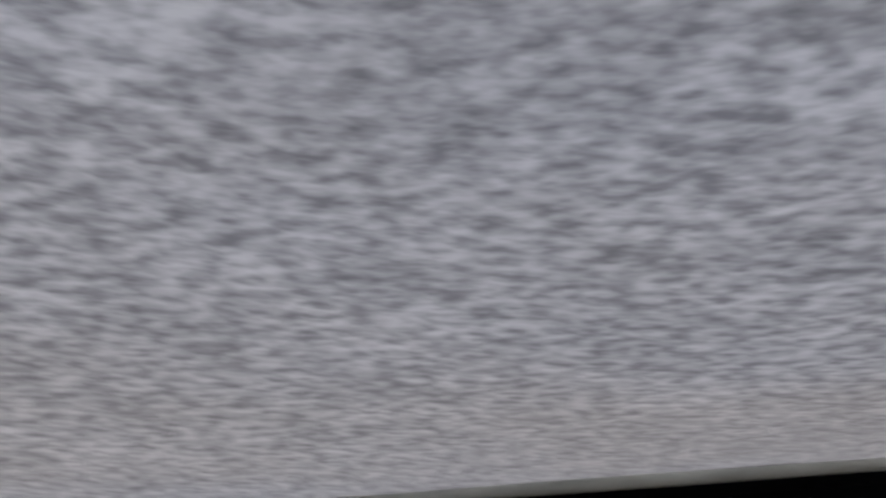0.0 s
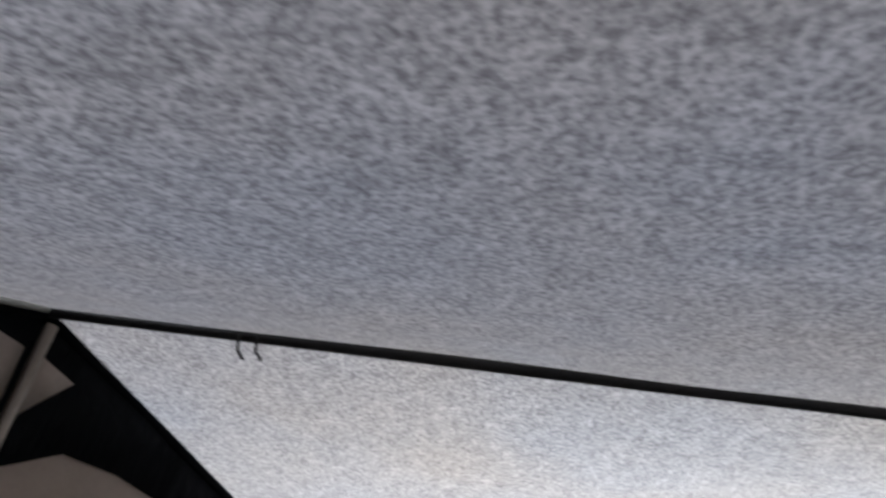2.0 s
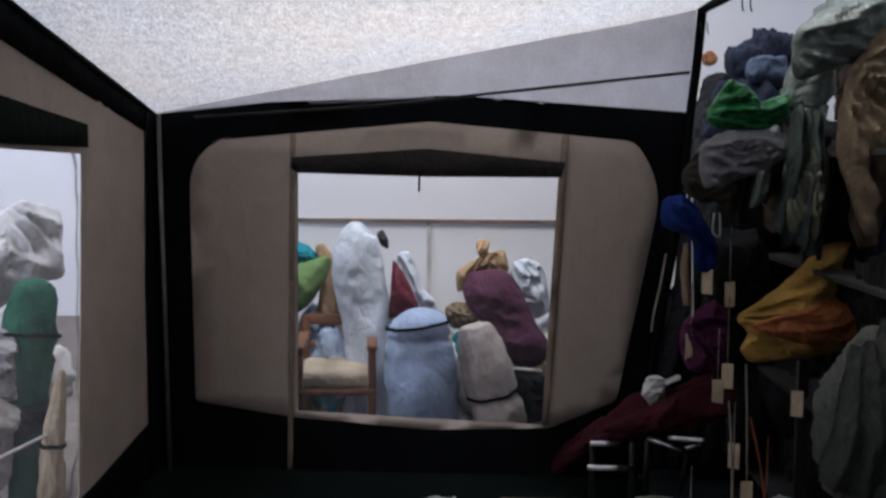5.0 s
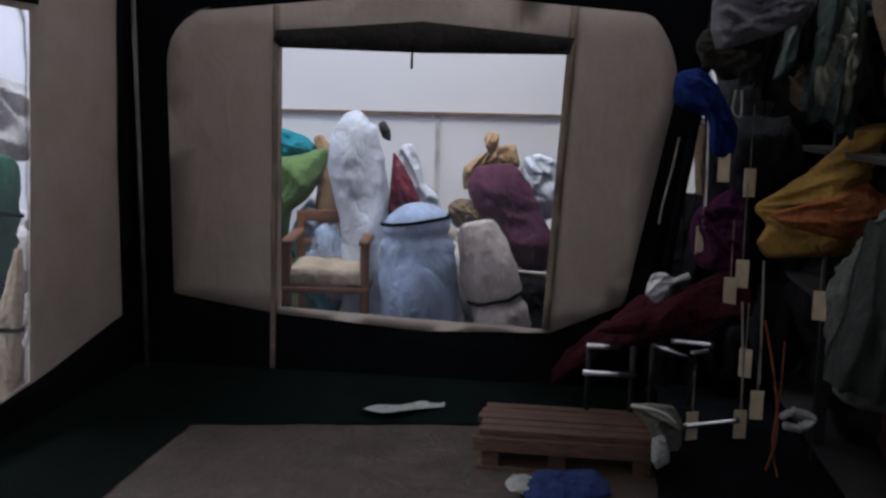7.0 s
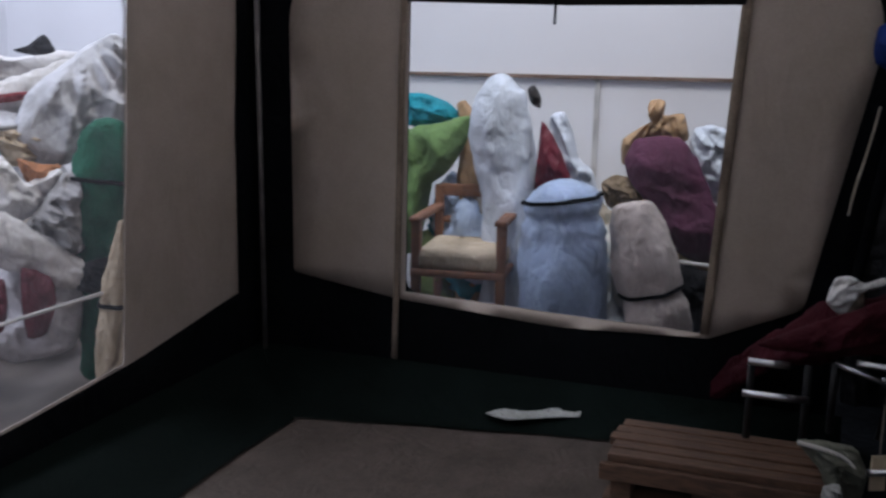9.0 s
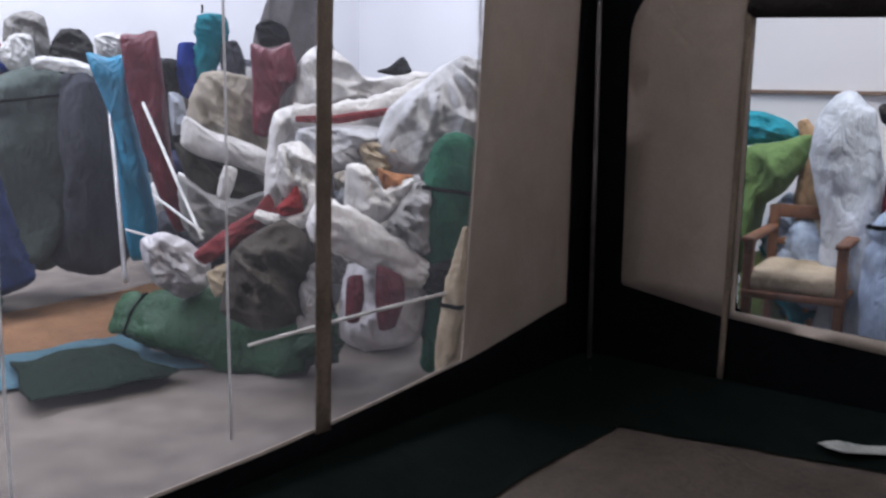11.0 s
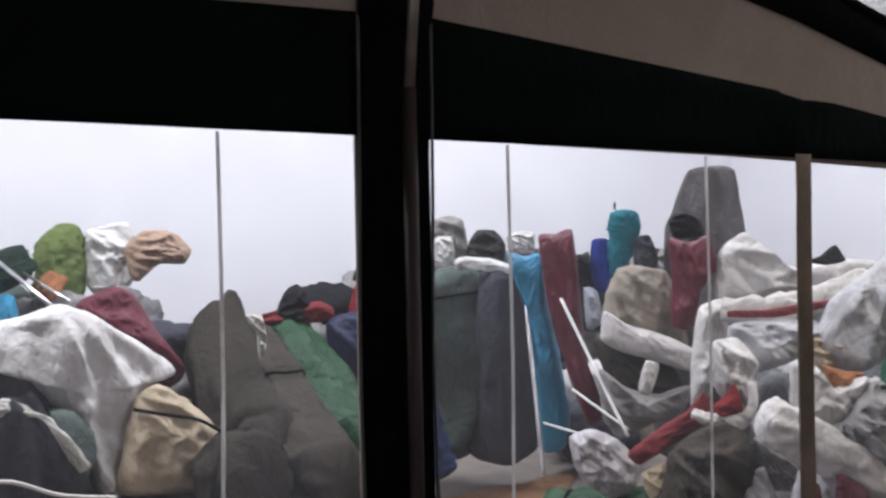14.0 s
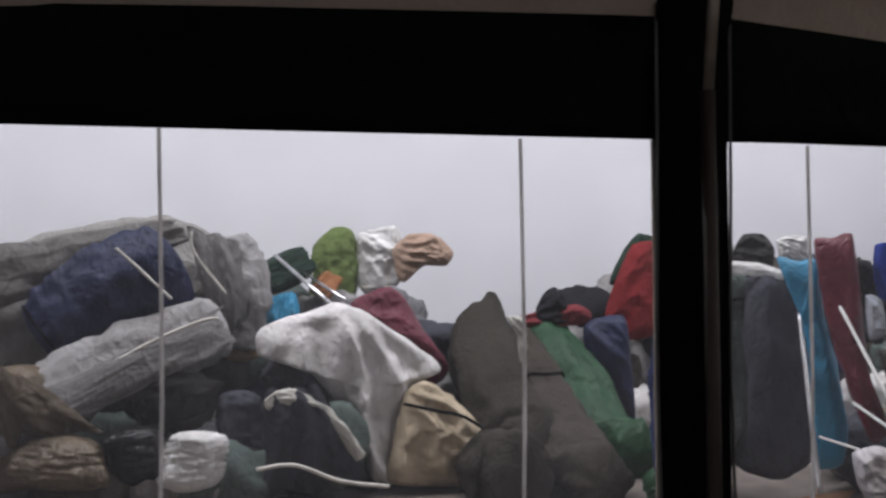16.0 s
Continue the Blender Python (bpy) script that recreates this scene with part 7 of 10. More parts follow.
bag("canvas_bag", "dusty canvas bag in the pile", "whitesheet", [(3.19, 3.41, 0.16, 0.157), (3.34, 3.51, 0.19, 0.196), (3.49, 3.61, 0.14, 0.157)], flat=0.8, seed=401, fold=0.14, group="bags in the pile")
bag("canvas_bag", "dusty canvas bag in the pile", "hoodgrey", [(5.19, 4.28, 0.13, 0.129), (5.32, 4.20, 0.16, 0.161), (5.46, 4.11, 0.11, 0.129)], flat=0.8, seed=402, fold=0.14, group="bags in the pile")
bag("canvas_bag", "dusty canvas bag in the pile", "whitesheet", [(6.38, 4.25, 0.18, 0.177), (6.59, 4.27, 0.21, 0.222), (6.80, 4.29, 0.16, 0.177)], flat=0.8, seed=403, fold=0.14, group="bags in the pile")
bag("canvas_bag", "dusty canvas bag in the pile", "hoodgrey", [(5.89, 4.36, 0.16, 0.164), (6.07, 4.26, 0.19, 0.205), (6.26, 4.16, 0.14, 0.164)], flat=0.8, seed=404, fold=0.14, group="bags in the pile")
bag("canvas_bag", "dusty canvas bag in the pile", "rock", [(4.29, 2.59, 0.18, 0.182), (4.47, 2.66, 0.21, 0.228), (4.65, 2.73, 0.16, 0.182)], flat=0.8, seed=405, fold=0.14, group="bags in the pile")
bag("canvas_bag", "dusty canvas bag in the pile", "rock", [(2.99, 4.14, 0.37, 0.150), (3.28, 4.20, 0.40, 0.188), (3.58, 4.26, 0.35, 0.150)], flat=0.8, seed=406, fold=0.14, group="bags in the pile")
bag("canvas_bag", "dusty canvas bag in the pile", "hoodgrey", [(5.63, 4.06, 0.15, 0.151), (5.82, 3.99, 0.18, 0.188), (6.01, 3.92, 0.13, 0.151)], flat=0.8, seed=407, fold=0.14, group="bags in the pile")
bag("canvas_bag", "dusty canvas bag in the pile", "slate", [(4.21, 4.04, 0.37, 0.151), (4.45, 4.07, 0.40, 0.189), (4.68, 4.10, 0.35, 0.151)], flat=0.8, seed=408, fold=0.14, group="bags in the pile")
bag("canvas_bag", "dusty canvas bag in the pile", "hoodgrey", [(3.03, 3.21, 0.15, 0.150), (3.15, 3.34, 0.18, 0.188), (3.26, 3.46, 0.13, 0.150)], flat=0.8, seed=409, fold=0.14, group="bags in the pile")
bag("canvas_bag", "dusty canvas bag in the pile", "whitesheet", [(6.35, 2.93, 0.13, 0.130), (6.54, 2.78, 0.16, 0.162), (6.72, 2.63, 0.11, 0.130)], flat=0.8, seed=410, fold=0.14, group="bags in the pile")
bag("canvas_bag", "dusty canvas bag in the pile", "rock", [(5.60, 2.68, 0.17, 0.166), (5.86, 2.69, 0.20, 0.208), (6.12, 2.70, 0.15, 0.166)], flat=0.8, seed=411, fold=0.14, group="bags in the pile")
bag("canvas_bag", "dusty canvas bag in the pile", "whitesheet", [(4.92, 4.48, 0.38, 0.159), (5.27, 4.46, 0.41, 0.199), (5.62, 4.43, 0.36, 0.159)], flat=0.8, seed=412, fold=0.14, group="bags in the pile")
bag("canvas_bag", "dusty canvas bag in the pile", "beige", [(5.01, 3.72, 0.36, 0.140), (5.25, 3.86, 0.39, 0.175), (5.49, 4.00, 0.34, 0.140)], flat=0.8, seed=413, fold=0.14, group="bags in the pile")
bag("canvas_bag", "dusty canvas bag in the pile", "hoodgrey", [(3.26, 4.36, 0.37, 0.154), (3.52, 4.38, 0.40, 0.192), (3.78, 4.40, 0.35, 0.154)], flat=0.8, seed=414, fold=0.14, group="bags in the pile")
bag("canvas_bag", "dusty canvas bag in the pile", "hoodgrey", [(5.88, 3.17, 0.18, 0.183), (6.18, 3.21, 0.21, 0.229), (6.49, 3.24, 0.16, 0.183)], flat=0.8, seed=415, fold=0.14, group="bags in the pile")
bag("canvas_bag", "dusty canvas bag in the pile", "slate", [(2.78, 2.97, 0.18, 0.175), (3.05, 2.95, 0.21, 0.219), (3.31, 2.92, 0.16, 0.175)], flat=0.8, seed=416, fold=0.14, group="bags in the pile")
bag("canvas_bag", "dusty canvas bag in the pile", "hoodgrey", [(6.47, 3.74, 0.17, 0.168), (6.72, 3.62, 0.20, 0.210), (6.97, 3.50, 0.15, 0.168)], flat=0.8, seed=417, fold=0.14, group="bags in the pile")
bag("canvas_bag", "dusty canvas bag in the pile", "whitesheet", [(4.10, 4.29, 0.34, 0.120), (4.34, 4.25, 0.37, 0.151), (4.57, 4.20, 0.32, 0.120)], flat=0.8, seed=418, fold=0.14, group="bags in the pile")
bag("canvas_bag", "crumpled canvas bag in the pile", "slate", [(2.82, 1.58, 0.16, 0.138), (2.91, 1.53, 0.19, 0.173), (2.99, 1.48, 0.14, 0.138)], flat=0.8, seed=419, fold=0.14, group="bags by the window")
bag("canvas_bag", "crumpled canvas bag in the pile", "palegrey", [(2.55, 0.67, 0.34, 0.117), (2.65, 0.71, 0.37, 0.146), (2.75, 0.74, 0.32, 0.117)], flat=0.8, seed=420, fold=0.14, group="bags by the window")
bag("canvas_bag", "crumpled canvas bag in the pile", "slate", [(3.09, 1.93, 0.40, 0.151), (3.25, 1.89, 0.43, 0.189), (3.42, 1.84, 0.38, 0.151)], flat=0.8, seed=421, fold=0.14, group="bags by the window")
bag("canvas_bag", "crumpled canvas bag in the pile", "whitesheet", [(2.87, 0.94, 0.59, 0.126), (2.97, 0.86, 0.62, 0.157), (3.06, 0.77, 0.57, 0.126)], flat=0.8, seed=422, fold=0.14, group="bags by the window")
bag("canvas_bag", "crumpled canvas bag in the pile", "redwhite", [(2.43, 0.68, 0.31, 0.116), (2.60, 0.67, 0.34, 0.144), (2.78, 0.65, 0.29, 0.116)], flat=0.8, seed=423, fold=0.14, group="bags by the window")
bag("canvas_bag", "crumpled canvas bag in the pile", "palegrey", [(3.08, 1.33, 0.54, 0.140), (3.19, 1.40, 0.57, 0.176), (3.30, 1.46, 0.52, 0.140)], flat=0.8, seed=424, fold=0.14, group="bags by the window")
bag("canvas_bag", "crumpled canvas bag in the pile", "whitesheet", [(2.36, 0.56, 0.29, 0.111), (2.50, 0.53, 0.32, 0.139), (2.63, 0.50, 0.27, 0.111)], flat=0.8, seed=425, fold=0.14, group="bags by the window")
bag("canvas_bag", "crumpled canvas bag in the pile", "whitesheet", [(2.76, 1.22, 0.24, 0.132), (2.86, 1.26, 0.27, 0.165), (2.96, 1.30, 0.22, 0.132)], flat=0.8, seed=426, fold=0.14, group="bags by the window")
bag("canvas_bag", "crumpled canvas bag in the pile", "beige", [(3.09, 2.35, 0.27, 0.162), (3.29, 2.39, 0.30, 0.203), (3.49, 2.43, 0.25, 0.162)], flat=0.8, seed=427, fold=0.14, group="bags by the window")
bag("canvas_bag", "crumpled canvas bag in the pile", "redwhite", [(3.07, 1.92, 0.30, 0.149), (3.16, 1.86, 0.33, 0.187), (3.25, 1.80, 0.28, 0.149)], flat=0.8, seed=428, fold=0.14, group="bags by the window")
bag("canvas_bag", "crumpled canvas bag in the pile", "beige", [(2.63, 1.57, 0.09, 0.136), (2.76, 1.52, 0.12, 0.170), (2.88, 1.47, 0.07, 0.136)], flat=0.8, seed=429, fold=0.14, group="bags by the window")
bag("canvas_bag", "crumpled canvas bag in the pile", "beige", [(2.42, 1.00, 0.11, 0.123), (2.61, 1.02, 0.14, 0.153), (2.79, 1.03, 0.09, 0.123)], flat=0.8, seed=430, fold=0.14, group="bags by the window")
bag("canvas_bag", "crumpled canvas bag in the pile", "beige", [(2.84, 1.37, 0.38, 0.137), (3.04, 1.36, 0.41, 0.171), (3.24, 1.34, 0.36, 0.137)], flat=0.8, seed=431, fold=0.14, group="bags by the window")
bag("canvas_bag", "crumpled canvas bag in the pile", "crimson", [(3.04, 2.21, 0.20, 0.157), (3.18, 2.22, 0.23, 0.196), (3.32, 2.23, 0.18, 0.157)], flat=0.8, seed=432, fold=0.14, group="bags by the window")
bag("canvas_bag", "crumpled canvas bag in the pile", "redwhite", [(2.65, 1.25, 0.17, 0.129), (2.76, 1.20, 0.20, 0.161), (2.87, 1.15, 0.15, 0.129)], flat=0.8, seed=433, fold=0.14, group="bags by the window")
bag("canvas_bag", "crumpled canvas bag in the pile", "whitesheet", [(2.62, 0.63, 0.52, 0.117), (2.78, 0.58, 0.55, 0.146), (2.94, 0.54, 0.50, 0.117)], flat=0.8, seed=434, fold=0.14, group="bags by the window")
bag("canvas_bag", "crumpled canvas bag in the pile", "whitesheet", [(2.70, 0.76, 0.58, 0.123), (2.90, 0.76, 0.61, 0.153), (3.11, 0.77, 0.56, 0.123)], flat=0.8, seed=435, fold=0.14, group="bags by the window")
bag("canvas_bag", "crumpled canvas bag in the pile", "slate", [(2.50, 1.46, 0.09, 0.134), (2.68, 1.50, 0.12, 0.167), (2.87, 1.55, 0.07, 0.134)], flat=0.8, seed=436, fold=0.14, group="bags by the window")
bag("canvas_bag", "crumpled canvas bag in the pile", "slate", [(2.83, 1.80, 0.16, 0.144), (2.98, 1.73, 0.19, 0.180), (3.12, 1.67, 0.14, 0.144)], flat=0.8, seed=437, fold=0.14, group="bags by the window")
bag("canvas_bag", "crumpled canvas bag in the pile", "rock", [(3.27, 2.13, 0.45, 0.159), (3.39, 2.16, 0.48, 0.199), (3.51, 2.19, 0.43, 0.159)], flat=0.8, seed=438, fold=0.14, group="bags by the window")
bag("canvas_bag", "crumpled canvas bag in the pile", "rock", [(2.83, 1.49, 0.21, 0.136), (2.90, 1.43, 0.24, 0.170), (2.98, 1.37, 0.19, 0.136)], flat=0.8, seed=439, fold=0.14, group="bags by the window")
bag("canvas_bag", "crumpled canvas bag in the pile", "redwhite", [(3.03, 1.82, 0.30, 0.150), (3.17, 1.88, 0.33, 0.187), (3.31, 1.93, 0.28, 0.150)], flat=0.8, seed=440, fold=0.14, group="bags by the window")
bag("canvas_bag", "crumpled canvas bag in the pile", "hoodgrey", [(2.64, 1.28, 0.15, 0.131), (2.78, 1.28, 0.18, 0.164), (2.91, 1.28, 0.13, 0.131)], flat=0.8, seed=441, fold=0.14, group="bags by the window")
bag("canvas_bag", "crumpled canvas bag in the pile", "palegrey", [(2.99, 2.08, 0.22, 0.155), (3.17, 2.13, 0.25, 0.194), (3.35, 2.19, 0.20, 0.155)], flat=0.8, seed=442, fold=0.14, group="bags by the window")
bag("canvas_bag", "crumpled canvas bag in the pile", "whitesheet", [(2.90, 1.90, 0.18, 0.148), (3.06, 1.90, 0.21, 0.186), (3.22, 1.90, 0.16, 0.148)], flat=0.8, seed=443, fold=0.14, group="bags by the window")
bag("canvas_bag", "crumpled canvas bag in the pile", "hoodgrey", [(3.14, 1.70, 0.50, 0.149), (3.30, 1.74, 0.53, 0.187), (3.45, 1.78, 0.48, 0.149)], flat=0.8, seed=444, fold=0.14, group="bags by the window")
drape("plastic_cover", "dusty grey plastic cover over a tent bag", "palegrey", [(-0.79, 4.30, 1.60), (-0.49, 4.30, 1.50), (-0.42, 4.30, 1.05), (-0.63, 4.30, 0.88)], 0.1, 4, 0.04, seed=423, cat="sheet")
drape("plastic_cover", "dusty grey plastic cover with creases", "grey", [(-2.00, 4.35, 1.47), (-0.82, 4.35, 1.65), (-0.79, 4.35, 1.50), (-1.94, 4.35, 1.08)], 0.08, 5, 0.03, seed=424, cat="sheet")
drape("canvas_flap", "grey canvas flap with a pale edge", "palegrey", [(-1.86, 3.80, 0.56), (-0.63, 4.00, 1.11), (-0.55, 3.90, 0.91), (-1.85, 3.70, 0.34)], 0.07, 4, 0.03, seed=425, cat="sheet")
drape("canvas_flap", "dark grey patterned canvas flap", "slate", [(-0.44, 3.65, 0.67), (-0.13, 3.65, 0.69), (0.16, 3.65, 0.14), (-0.41, 3.65, 0.09)], 0.12, 5, 0.04, seed=426, cat="sheet")
drape("canvas_flap", "black canvas flap in the pile", "charcoal", [(-1.23, 3.90, 0.65), (-0.90, 3.90, 0.79), (-0.60, 3.90, 0.69), (-0.91, 3.90, 0.45)], 0.1, 4, 0.04, seed=427, cat="sheet")
drape("canvas_flap", "brown plastic sheet with shiny folds", "brownplastic", [(-1.78, 3.75, 0.87), (-1.51, 3.75, 0.71), (-1.26, 3.75, 0.49), (-1.78, 3.75, 0.41)], 0.1, 5, 0.04, seed=428, cat="sheet")
drape("hanging_cloth", "beige cloth hanging from the rack", "beigedark", [(1.82, -2.68, 1.76), (1.85, -2.91, 1.86), (1.80, -2.89, 1.27), (1.79, -2.75, 1.25)], 0.06, 5, 0.06, seed=442, cat="cloth")
drape("hanging_cloth", "grey green cloth hanging from the rack", "greygreen", [(2.12, -2.64, 1.74), (2.13, -2.77, 1.75), (2.08, -2.75, 1.19), (2.08, -2.59, 1.25)], 0.05, 4, 0.05, seed=443, cat="cloth")
drape("hanging_cloth", "dark grey cloth hanging from the rack", "charcoal", [(2.31, -2.50, 1.67), (2.32, -2.67, 1.70), (2.29, -2.66, 1.30), (2.27, -2.46, 1.30)], 0.05, 4, 0.05, seed=444, cat="cloth")
drape("hanging_cloth", "grey nylon cloth on the rack", "hoodgrey", [(2.49, -2.35, 1.63), (2.53, -2.75, 1.69), (2.51, -2.69, 1.52), (2.47, -2.32, 1.42)], 0.08, 5, 0.04, seed=445, cat="cloth")
drape("hanging_cloth", "grey cloth hanging close by", "slategreen", [(1.32, -2.74, 1.09), (1.30, -2.59, 1.00), (1.26, -2.51, 0.61), (1.27, -2.74, 0.54)], 0.08, 5, 0.06, seed=448, cat="cloth")
drape("hanging_cloth", "brown cloth hanging from the rack", "rock", [(1.94, -2.75, 1.96), (1.97, -2.94, 2.06), (1.94, -2.95, 1.75), (1.92, -2.71, 1.73)], 0.06, 5, 0.05, seed=449, cat="cloth")
drape("tarpaulin", "light blue tarpaulin edge on the floor", "bluetarp", [(1.07, 2.10, 0.01), (1.91, 2.08, 0.01), (1.85, 1.31, 0.01), (0.97, 1.68, 0.01)], 0.015, 4, 0.008, seed=451, cat="tarpaulin")
drape("canvas_flap", "dark green canvas folded on the floor", "darkgreen", [(1.25, 1.83, 0.05), (1.69, 1.79, 0.05), (1.62, 1.19, 0.05), (1.01, 1.29, 0.05)], 0.05, 4, 0.015, seed=452, cat="sheet")
drape("cardboard_sheet", "flattened orange brown cardboard on the floor", "worncard", [(1.48, 2.84, 0.01), (2.94, 2.99, 0.01), (1.88, 2.04, 0.01), (1.14, 2.13, 0.01)], 0.01, 2, 0.004, seed=453, cat="cardboard")
# Two added black sheets that stand for shade and hide the white wall.
drape("tarpaulin", "added black sheet for the dark gap beside the rack", "black", [(3.22, -2.43, 1.27), (3.24, -2.70, 1.30), (3.15, -2.71, 0.10), (3.13, -2.34, 0.15)], 0.05, 4, 0.04, seed=455, cat="tarpaulin")
drape("tarpaulin", "added black sheet for the dark gap beside the crate", "black", [(3.38, -2.23, 0.86), (3.50, -2.50, 0.93), (3.29, -2.61, -0.31), (3.21, -2.29, -0.15)], 0.05, 4, 0.04, seed=456, cat="tarpaulin")
bag("canvas_bag", "cloth bag stacked behind the sacks", "olive", [(3.60, -0.60, 0.12, 0.133), (3.58, -0.50, 0.30, 0.146), (3.64, -0.44, 0.50, 0.107)], flat=0.8, seed=700, fold=0.13, group="bags behind the sacks")
bag("canvas_bag", "cloth bag stacked behind the sacks", "teal", [(3.60, -0.69, 0.22, 0.123), (3.58, -0.59, 0.40, 0.136), (3.64, -0.53, 0.58, 0.099)], flat=0.8, seed=701, fold=0.13, group="bags behind the sacks")
bag("canvas_bag", "cloth bag stacked behind the sacks", "paleblue", [(3.60, -0.79, 0.32, 0.153), (3.58, -0.69, 0.50, 0.169), (3.64, -0.63, 0.66, 0.123)], flat=0.8, seed=702, fold=0.13, group="bags behind the sacks")
bag("canvas_bag", "cloth bag stacked behind the sacks", "beige", [(3.60, -0.89, 0.42, 0.127), (3.58, -0.79, 0.60, 0.140), (3.64, -0.73, 0.74, 0.102)], flat=0.8, seed=703, fold=0.13, group="bags behind the sacks")
bag("canvas_bag", "cloth bag stacked behind the sacks", "tan", [(3.60, -0.98, 0.12, 0.155), (3.58, -0.88, 0.30, 0.170), (3.64, -0.82, 0.50, 0.124)], flat=0.8, seed=704, fold=0.13, group="bags behind the sacks")
bag("canvas_bag", "cloth bag stacked behind the sacks", "paleblue", [(3.60, -1.07, 0.22, 0.127), (3.58, -0.97, 0.40, 0.139), (3.64, -0.92, 0.58, 0.101)], flat=0.8, seed=705, fold=0.13, group="bags behind the sacks")
bag("canvas_bag", "cloth bag stacked behind the sacks", "teal", [(3.60, -1.17, 0.32, 0.146), (3.58, -1.07, 0.50, 0.161), (3.64, -1.01, 0.66, 0.117)], flat=0.8, seed=706, fold=0.13, group="bags behind the sacks")
bag("canvas_bag", "cloth bag stacked behind the sacks", "beige", [(3.60, -1.27, 0.42, 0.145), (3.58, -1.17, 0.60, 0.160), (3.64, -1.10, 0.74, 0.116)], flat=0.8, seed=707, fold=0.13, group="bags behind the sacks")
bag("canvas_bag", "cloth bag stacked behind the sacks", "whiteblue", [(3.60, -1.36, 0.12, 0.158), (3.58, -1.26, 0.30, 0.173), (3.64, -1.20, 0.50, 0.126)], flat=0.8, seed=708, fold=0.13, group="bags behind the sacks")
bag("canvas_bag", "cloth bag stacked behind the sacks", "white", [(3.60, -1.46, 0.22, 0.118), (3.58, -1.35, 0.40, 0.130), (3.64, -1.29, 0.58, 0.094)], flat=0.8, seed=709, fold=0.13, group="bags behind the sacks")
bag("canvas_bag", "cloth bag stacked behind the sacks", "teal", [(3.60, -1.55, 0.32, 0.113), (3.58, -1.45, 0.50, 0.124), (3.64, -1.39, 0.66, 0.090)], flat=0.8, seed=710, fold=0.13, group="bags behind the sacks")
bag("canvas_bag", "cloth bag stacked behind the sacks", "tan", [(3.60, -1.65, 0.42, 0.135), (3.58, -1.54, 0.60, 0.149), (3.64, -1.48, 0.74, 0.108)], flat=0.8, seed=711, fold=0.13, group="bags behind the sacks")
bag("canvas_bag", "cloth bag stacked behind the sacks", "whiteblue", [(3.60, -1.74, 0.12, 0.149), (3.58, -1.64, 0.30, 0.164), (3.64, -1.58, 0.50, 0.119)], flat=0.8, seed=712, fold=0.13, group="bags behind the sacks")
bag("canvas_bag", "cloth bag stacked behind the sacks", "tan", [(3.60, -1.84, 0.22, 0.149), (3.58, -1.74, 0.40, 0.164), (3.64, -1.68, 0.58, 0.120)], flat=0.8, seed=713, fold=0.13, group="bags behind the sacks")
bag("canvas_bag", "cloth bag stacked behind the sacks", "white", [(3.60, -1.93, 0.32, 0.156), (3.58, -1.83, 0.50, 0.172), (3.64, -1.77, 0.66, 0.125)], flat=0.8, seed=714, fold=0.13, group="bags behind the sacks")
bag("canvas_bag", "cloth bag stacked behind the sacks", "whiteblue", [(3.60, -2.02, 0.42, 0.144), (3.58, -1.93, 0.60, 0.158), (3.64, -1.86, 0.74, 0.115)], flat=0.8, seed=715, fold=0.13, group="bags behind the sacks")
stick("cord", "pale cord across the navy bag", smooth_line([(-1.19, 3.98, 1.46), (-1.05, 3.98, 1.33), (-0.89, 3.98, 1.17)], 14), 0.008, ROPE, "cord")
stick("cord", "pale cord on the grey cover", smooth_line([(-0.77, 4.15, 1.56), (-0.75, 4.15, 1.43), (-0.57, 4.15, 1.19)], 14), 0.008, ROPE, "cord")
stick("cord", "white cord looped over the pile", smooth_line([(-0.49, 3.40, 0.29), (-0.29, 3.40, 0.30), (-0.05, 3.40, 0.20), (0.22, 3.40, 0.15)], 14), 0.011, ROPE, "cord")

# ---------------------------------------------------------------- hard things
bm = bmesh.new()
box(bm, (3.762, -2.6, 1.218), (3.778, 0.30, 1.236), 0.003)
tagged(part("wall_rail", bm, wood("brown_rail", (0.20, 0.13, 0.09)), smooth=False), "thin brown wooden rail on the white wall", "rail")
for y in (-1.174, -2.3, -0.05):
    bm = bmesh.new()
    box(bm, (3.772, y - 0.012, 0.0), (3.7795, y + 0.012, 1.214), 0.002)
    tagged(part("wall_batten", bm, plain("grey_batten", (0.55, 0.54, 0.53), 0.7), smooth=False), "pale batten over a board joint of the wall", "batten")


def chair(x, y, rot):
    """Wooden armchair: seat, cushion, legs, back posts and rails, arms."""
    ob = tagged(new("armchair"), "brown wooden armchair with a pale seat beside the sacks", "chair")
    ob.matrix_world = pose(x, y, 0, 0, 0, rot)

    def piece(name, lo, hi, mat=CHAIRWOOD, bevel=0.008, label=""):
        b = bmesh.new()
        box(b, lo, hi, bevel)
        part(name, b, mat, ob, label)
    for sx in (-0.175, 0.175):
        piece("leg", (sx - 0.02, -0.24, 0), (sx + 0.02, -0.20, 0.64))
        piece("leg", (sx - 0.02, 0.20, 0), (sx + 0.02, 0.24, 0.745))
        piece("arm", (sx - 0.026, -0.26, 0.64), (sx + 0.026, 0.22, 0.662))
    piece("seat", (-0.195, -0.25, 0.42), (0.195, 0.22, 0.45))
    piece("cushion", (-0.18, -0.24, 0.45), (0.18, 0.19, 0.525), cloth_of("cream"), 0.025, "pale seat cushion")
    piece("back_rail", (-0.175, 0.205, 0.695), (0.175, 0.235, 0.75))
    piece("back_rail", (-0.175, 0.205, 0.575), (0.175, 0.235, 0.605))


chair(3.26, -0.755, -82)


